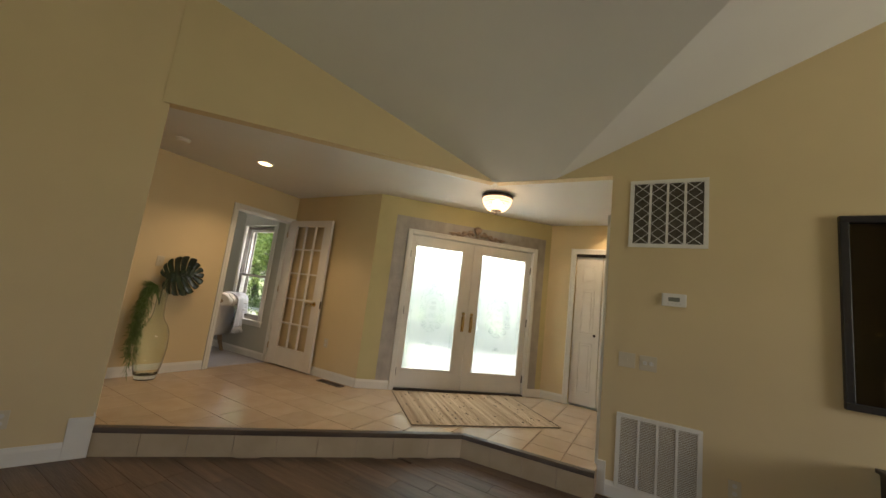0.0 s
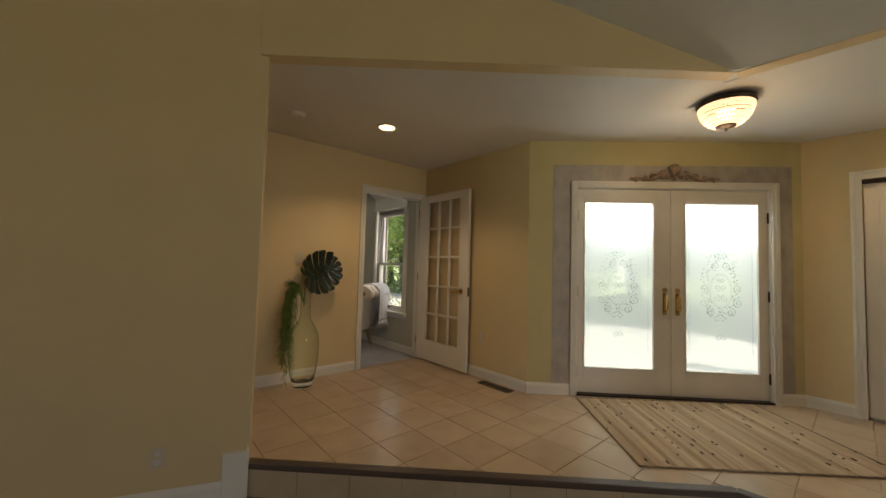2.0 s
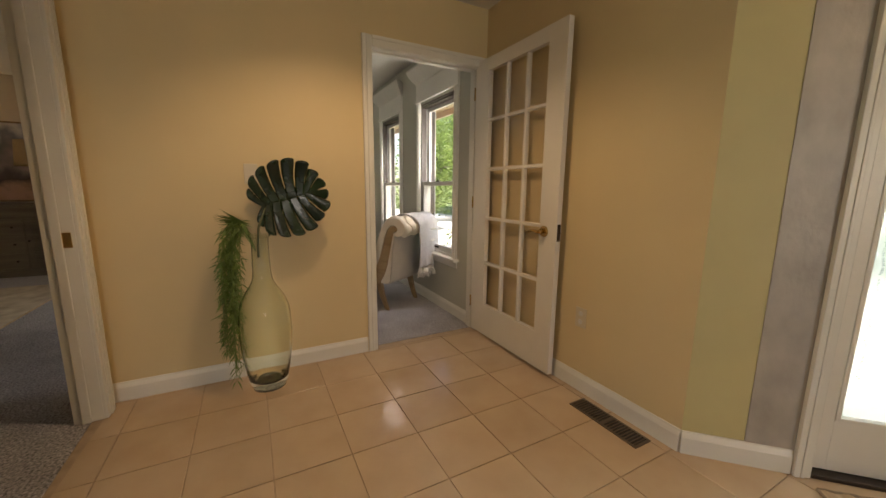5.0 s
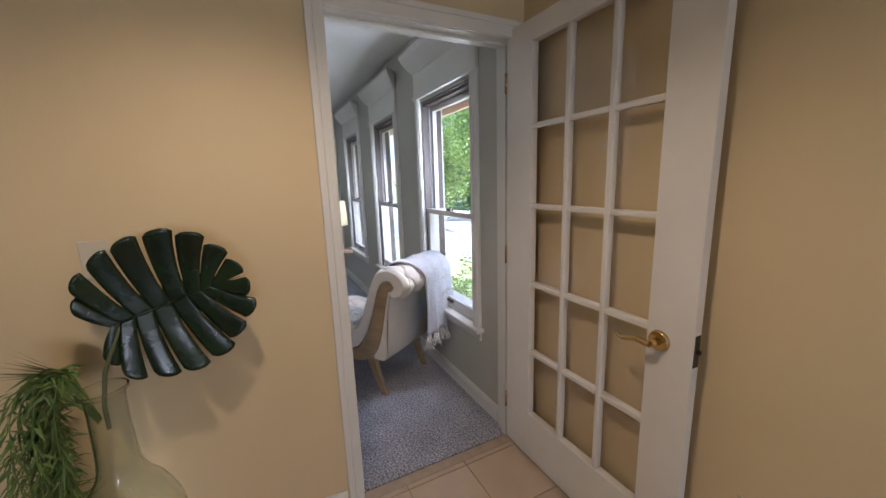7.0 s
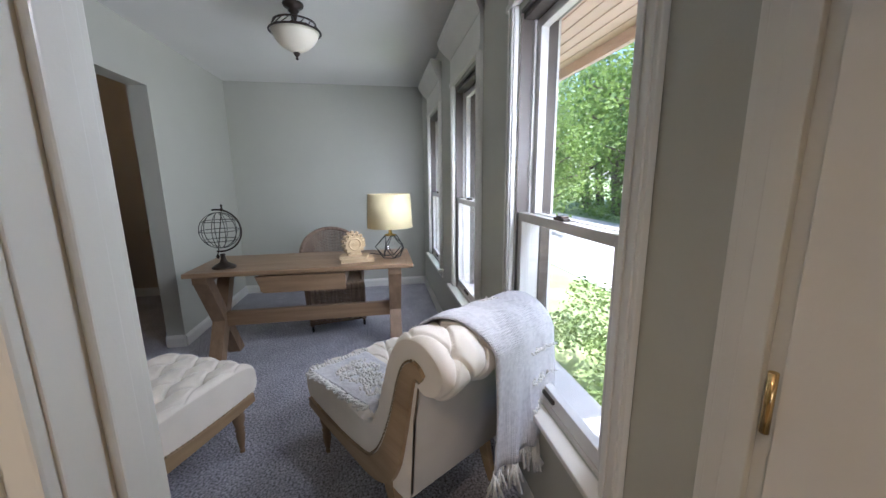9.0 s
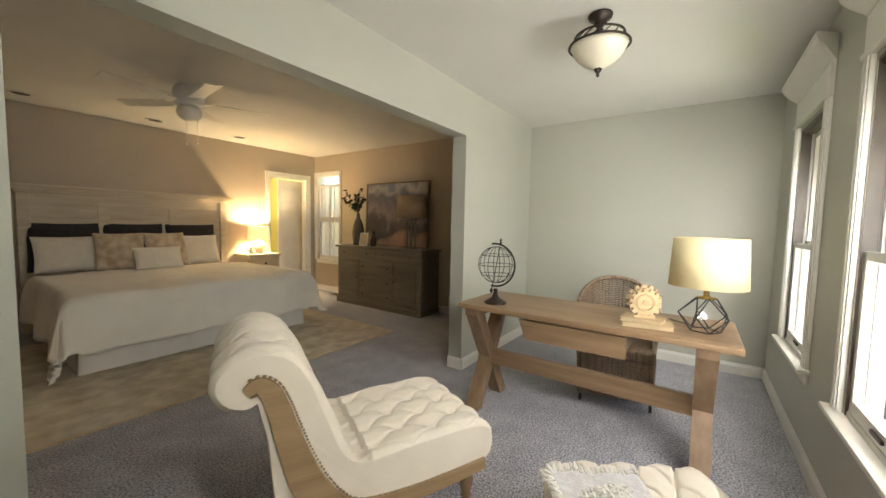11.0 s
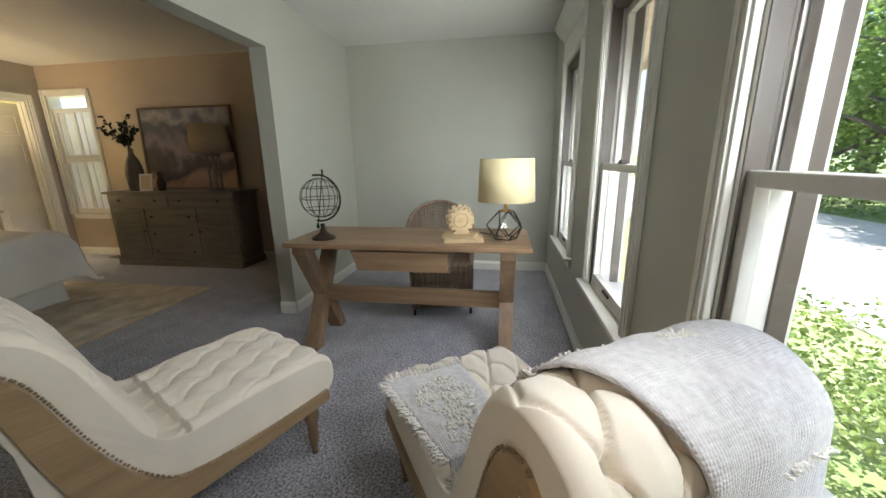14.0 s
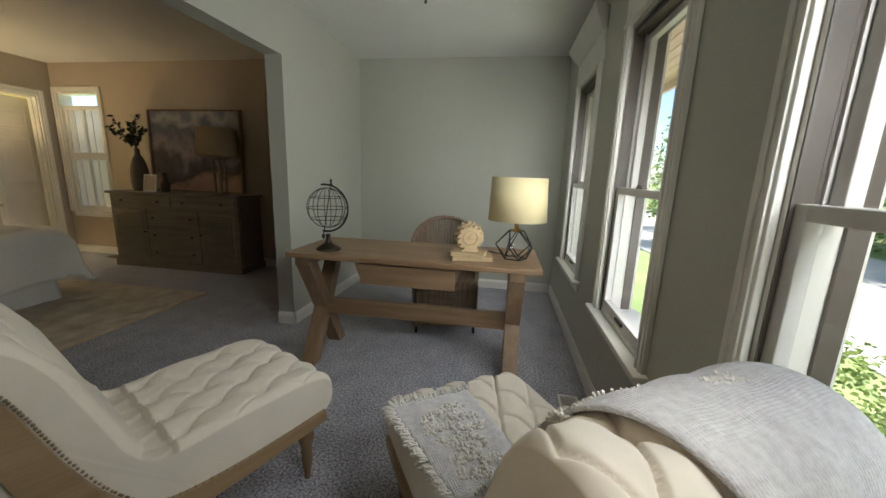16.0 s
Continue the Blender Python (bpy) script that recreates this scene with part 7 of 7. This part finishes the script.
for q in ((0, 0, 1.305, 0.02), (0, 0.985, 1.305, 1.005), (0, 0.02, 0.02, 0.985), (1.285, 0.02, 1.305, 0.985)):
    bm = bmesh.new()
    box(bm, 0.0, q[0], q[1], 0.035, q[2], q[3], 0.002)
    part("frame", bm, M_oakdark, pa)

# lamp, vase and photo frame on the dresser
dl = thing("dresser_lamp", "tall dark lamp with tan drum shade on the dresser", "lamp", m=pose(-7.24, 0.95, 0.925))
bm = bmesh.new()
box(bm, -0.06, -0.06, 0, 0.06, 0.06, 0.03, 0.004)
for sx_ in (-0.04, 0.04):
    for sy_ in (-0.04, 0.04):
        cyl(bm, (sx_, sy_, 0.03), (sx_, sy_, 0.40), 0.014, seg=10)
box(bm, -0.06, -0.06, 0.40, 0.06, 0.06, 0.43, 0.004)
cyl(bm, (0, 0, 0.43), (0, 0, 0.60), 0.008, seg=8)
part("base", bm, M_dresser, dl)
bm = bmesh.new()
lathe(bm, [(0.225, 0.45), (0.20, 0.76)], 40, cap=False)
o = part("shade", bm, mat("tan_linen_shade", (0.36, 0.26, 0.15), 0.85, 0.06, 14, 0.3, 200), dl, "tan linen shade")
so = o.modifiers.new("thick", "SOLIDIFY")
so.thickness = 0.003
dv = thing("glass_vase", "brown glass bottle vase holding dark green branches", "vase", m=pose(-7.25, -0.18, 0.925))
bm = bmesh.new()
lathe(bm, smooth_prof([(0.06, 0.0), (0.085, 0.02), (0.095, 0.12), (0.09, 0.26), (0.06, 0.38), (0.03, 0.44), (0.026, 0.50), (0.032, 0.51)]), 28)
part("bottle", bm, mat("smoky_brown_glass", (0.09, 0.075, 0.06), 0.12, 0.2, 8), dv)
rnd = random.Random(9)
for k in range(6):
    bm = bmesh.new()
    e = Vector((rnd.uniform(-0.12, 0.12), -0.38 + 0.11 * k, 0.70 + rnd.uniform(0.0, 0.20)))
    pts = [Vector((0, 0, 0.30)), Vector((0, 0, 0.50)) + e * 0.05, Vector((e.x * 0.5, e.y * 0.5, 0.64)), e]
    tube(bm, pts, 0.004, 5)
    for q in range(30):
        f = rnd.uniform(0.15, 1.05)
        p = pts[1].lerp(pts[2], f * 2) if f < 0.5 else pts[2].lerp(pts[3], f * 2 - 1)
        d = Vector((rnd.uniform(-1, 1), rnd.uniform(-1, 1), rnd.uniform(-0.6, 1))).normalized()
        wv = d.cross(Vector((rnd.uniform(-1, 1), rnd.uniform(-1, 1), rnd.uniform(-1, 1)))).normalized() * 0.018
        bm.faces.new([bm.verts.new(c) for c in (p, p + d * 0.03 + wv, p + d * 0.06, p + d * 0.03 - wv)])
    part("branch", bm, M_leaf, dv)
pf = thing("photo_frame", "small white photo frame standing on the dresser", "photo frame", m=pose(-7.14, 0.06, 0.925, 0, -12, 12))
bm = bmesh.new()
for q in ((-0.075, 0, 0.075, 0.02), (-0.075, 0.19, 0.075, 0.21), (-0.075, 0.02, -0.055, 0.19), (0.055, 0.02, 0.075, 0.19)):
    box(bm, 0, q[0], q[1], 0.014, q[2], q[3], 0.002)
part("frame", bm, M_trim, pf)
bm = bmesh.new()
box(bm, 0.003, -0.055, 0.02, 0.008, 0.055, 0.19)
part("mat", bm, M_page, pf, "cream card behind glass")
jar = thing("small_bottle", "small dark bottle standing on the dresser", "bottle", m=pose(-7.20, 0.22, 0.925))
bm = bmesh.new()
lathe(bm, smooth_prof([(0.03, 0), (0.045, 0.02), (0.05, 0.09), (0.03, 0.15), (0.02, 0.17), (0.028, 0.20), (0.024, 0.23), (0.006, 0.235)]), 20)
part("body", bm, M_bronze, jar)

# bedroom window with white slatted blind
bw = thing("window_4", "white cased bedroom window covered by louvred shutters", "window", kind="structure", m=along((-7.51, -1.80), (-7.51, 2.60))[0])
casing(bw, 0.20, 0.83, 0.58, 2.14, 0.065, sill=True)
lining(bw, 0.20, 0.83, 2.14, 0.15, z0=0.58, stop=False)
for k in range(46):
    z = 0.62 + k * 0.0295
    bm = bmesh.new()
    box(bm, 0.225, -0.0155, -0.001, 0.805, 0.0155, 0.001, 0, 0, pose(0, 0.055, z, 62, 0, 0))
    part("slat", bm, M_trim, bw)
for x0, x1 in ((0.220, 0.262), (0.492, 0.538), (0.768, 0.810)):
    for z0, z1 in ((0.60, 1.30), (1.36, 1.96)):
        bm = bmesh.new()
        box(bm, x0, 0.032, z0, x1, 0.052, z1, 0.002)
        part("shutter_stile", bm, M_trim, bw)
for z0, z1 in ((0.585, 0.66), (1.285, 1.375), (1.93, 1.98)):
    bm = bmesh.new()
    box(bm, 0.219, 0.030, z0, 0.811, 0.054, z1, 0.002)
    part("shutter_rail", bm, M_trim, bw)
for x in (0.377, 0.653):
    bm = bmesh.new()
    box(bm, x - 0.006, 0.026, 0.66, x + 0.006, 0.034, 1.93, 0.001)
    part("tilt_rod", bm, M_trim, bw)
bm = bmesh.new()
box(bm, 0.22, 0.10, 0.60, 0.81, 0.104, 2.12)
g = part("pane", bm, M_pane, bw)
g.visible_shadow = False

# bathroom beyond the far doorway
M_bath = mat("pale_yellow_bath_paint", (0.66, 0.60, 0.30), 0.6, 0.03, 2)
m, L = along((-1.8, -1.68), (-7.66, -1.68))
fb = thing("door_frame_bath", "white painted casing of the bathroom doorway", "door frame", kind="structure", m=m)
casing(fb, 4.81, 5.53, 0, 2.06, 0.07)
lining(fb, 4.81, 5.53, 2.06, 0.12)
wall("wall_bath_west", (-7.51, -3.6), (-7.51, -1.80), 0, 2.6, 0.1, M_bath, M_bath, (), "pale yellow bathroom wall")
wall("wall_bath_south", (-5.4, -3.6), (-7.6, -3.6), 0, 2.6, 0.1, M_bath, M_bath, (), "pale yellow bathroom wall")
wall("wall_bath_east", (-5.5, -1.8), (-5.5, -3.6), 0, 2.6, 0.1, M_bath, M_bath, (), "pale yellow bathroom wall")
bm = bmesh.new()
prism(bm, [(-5.4, -1.75), (-5.4, -3.7), (-7.6, -3.7), (-7.6, -1.75)], 2.50, 2.56)
piece("ceiling_bath", bm, M_ceil, "flat white bathroom ceiling", "ceiling", "structure")
bulb("bath_bulb", -6.5, -2.4, 2.2, 11.0, (1.0, 0.88, 0.42), 0.12)
bd = thing("bathroom_door", "white panelled bathroom door standing ajar with hooks", "door", m=pose(-6.86, -1.83, 0, 0, 0, 188))
panel_leaf(bd, 0.0, 0.55, 0.015, 2.03, 0.0, 0.035, cols=1)
bm = bmesh.new()
lathe(bm, [(0.025, 0), (0.02, 0.008), (0.011, 0.012), (0.011, 0.03), (0.026, 0.042), (0.026, 0.055), (0.01, 0.064)], 16)
part("knob", bm, M_brass, bd, "brass knob", pose(0.50, 0.035, 0.93, -90, 0, 0))
for k in range(3):
    bm = bmesh.new()
    x = 0.12 + k * 0.05
    tube(bm, [(x, 0.036, 1.72), (x, 0.06, 1.70), (x, 0.075, 1.72), (x, 0.07, 1.745)], 0.005, 6)
    part("hook", bm, M_bronze, bd)
bmr = thing("bath_mirror", "tall gilt-framed mirror on the bathroom wall", "mirror", m=pose(-6.68, -3.595, 0.5, 0, 0, 180))
for q in ((-0.30, 0, 0.30, 0.04), (-0.30, 1.46, 0.30, 1.5), (-0.30, 0.04, -0.26, 1.46), (0.26, 0.04, 0.30, 1.46)):
    bm = bmesh.new()
    box(bm, q[0], -0.03, q[1], q[2], -0.001, q[3], 0.004)
    part("frame", bm, M_palewood, bmr)
bm = bmesh.new()
box(bm, -0.26, -0.012, 0.04, 0.26, -0.006, 1.46)
part("glass", bm, M_mirror, bmr)
register(-7.42, -0.95, -7.30, -0.65, 12, "brown metal floor register by the bedroom wall", 0.004, M_bronzevent)

BLOCK = 0.0
# ---- floor pieces ----
# diagonal entry: tiles of 31 cm, joints along the office walls
random.seed(12)
TS, GX, GY = 0.3135, -0.58, 4.53
FP = [(-1.80, 2.51), (STEP_L[0], STEP_L[1] + 0.03), (STEP_IN[0] - 0.03, STEP_IN[1] + 0.035), (STEP_R[0], STEP_R[1] + 0.045), (1.245, 4.9), (2.59, 4.9), (2.59, 6.675), (0.275, 6.675), (-1.502, 4.895), (-3.115, 4.895), (-3.115, 2.555)]


def clip(poly, a, b, c):
    """The part of poly where a*x + b*y <= c."""
    out = []
    for i in range(len(poly)):
        p, q = poly[i], poly[(i + 1) % len(poly)]
        dp, dq = a * p[0] + b * p[1] - c, a * q[0] + b * q[1] - c
        if dp <= 0:
            out.append(p)
        if dp * dq < 0:
            t = dp / (dp - dq)
            out.append((p[0] + (q[0] - p[0]) * t, p[1] + (q[1] - p[1]) * t))
    return out


def cells(poly, x0, x1, y0, y1):
    p = poly
    for a, b, c in ((-1, 0, -x0), (1, 0, x1), (0, -1, -y0), (0, 1, y1)):
        if len(p) < 3:
            return []
        p = clip(p, a, b, c)
    clean = [q for i, q in enumerate(p) if math.dist(q, p[i - 1]) > 0.004]
    return clean


floor_ob = bpy.data.objects["floor_foyer"]
whole = None
for i in range(-9, 11):
    for j in range(-7, 8):
        x0, y0 = GX + i * TS, GY + j * TS
        p = cells(FP, x0 + 0.002, x0 + TS - 0.002, y0 + 0.002, y0 + TS - 0.002)
        if len(p) < 3:
            continue
        area = abs(sum(p[k - 1][0] * p[k][1] - p[k][0] * p[k - 1][1] for k in range(len(p)))) / 2
        if area < 0.002:
            continue
        cx, cy = x0 + TS / 2, y0 + TS / 2
        full = area > (TS - 0.004) ** 2 * 0.999
        if full and whole is not None:
            me = whole
        else:
            bm = bmesh.new()
            ins = [(q[0] + (cx - q[0]) * 0.010 - cx, q[1] + (cy - q[1]) * 0.010 - cy) for q in p]
            a = [bm.verts.new((q[0] - cx, q[1] - cy, -0.008)) for q in p]
            b = [bm.verts.new((q[0] - cx, q[1] - cy, -0.0012)) for q in p]
            c = [bm.verts.new((q[0], q[1], 0.0)) for q in ins]
            n = len(p)
            bm.faces.new(c)
            for k in range(n):
                l = (k + 1) % n
                bm.faces.new((a[k], a[l], b[l], b[k]))
                bm.faces.new((b[k], b[l], c[l], c[k]))
            me = mesh_of("tile", bm, M_tile)
            if full:
                whole = me
        t = new("tile", me)
        t.parent = floor_ob
        t.location = (cx, cy, random.uniform(-0.0004, 0.0004))

# living room planks
liv = bpy.data.objects["floor_living"]
PL = {}
for r in range(30):
    y0 = 0.9 + r * 0.15
    x = -2.6 - random.random() * 1.2
    while x < 4.0:
        ln = random.choice((0.9, 1.2))
        cx = x + ln / 2
        if y0 < 4.7 and -2.6 < cx < 3.6:
            if ln not in PL:
                bm = bmesh.new()
                box(bm, -ln / 2 + 0.0012, -0.0738, -0.010, ln / 2 - 0.0012, 0.0738, 0.0, 0.0012)
                PL[ln] = mesh_of("plank", bm, M_brownwood)
            if not (y0 > 2.5 + (cx + 1.78) + 0.45 and cx < 0.2):
                t = new("plank", PL[ln])
                t.parent = liv
                t.location = (cx, y0, LOW)
        x += ln
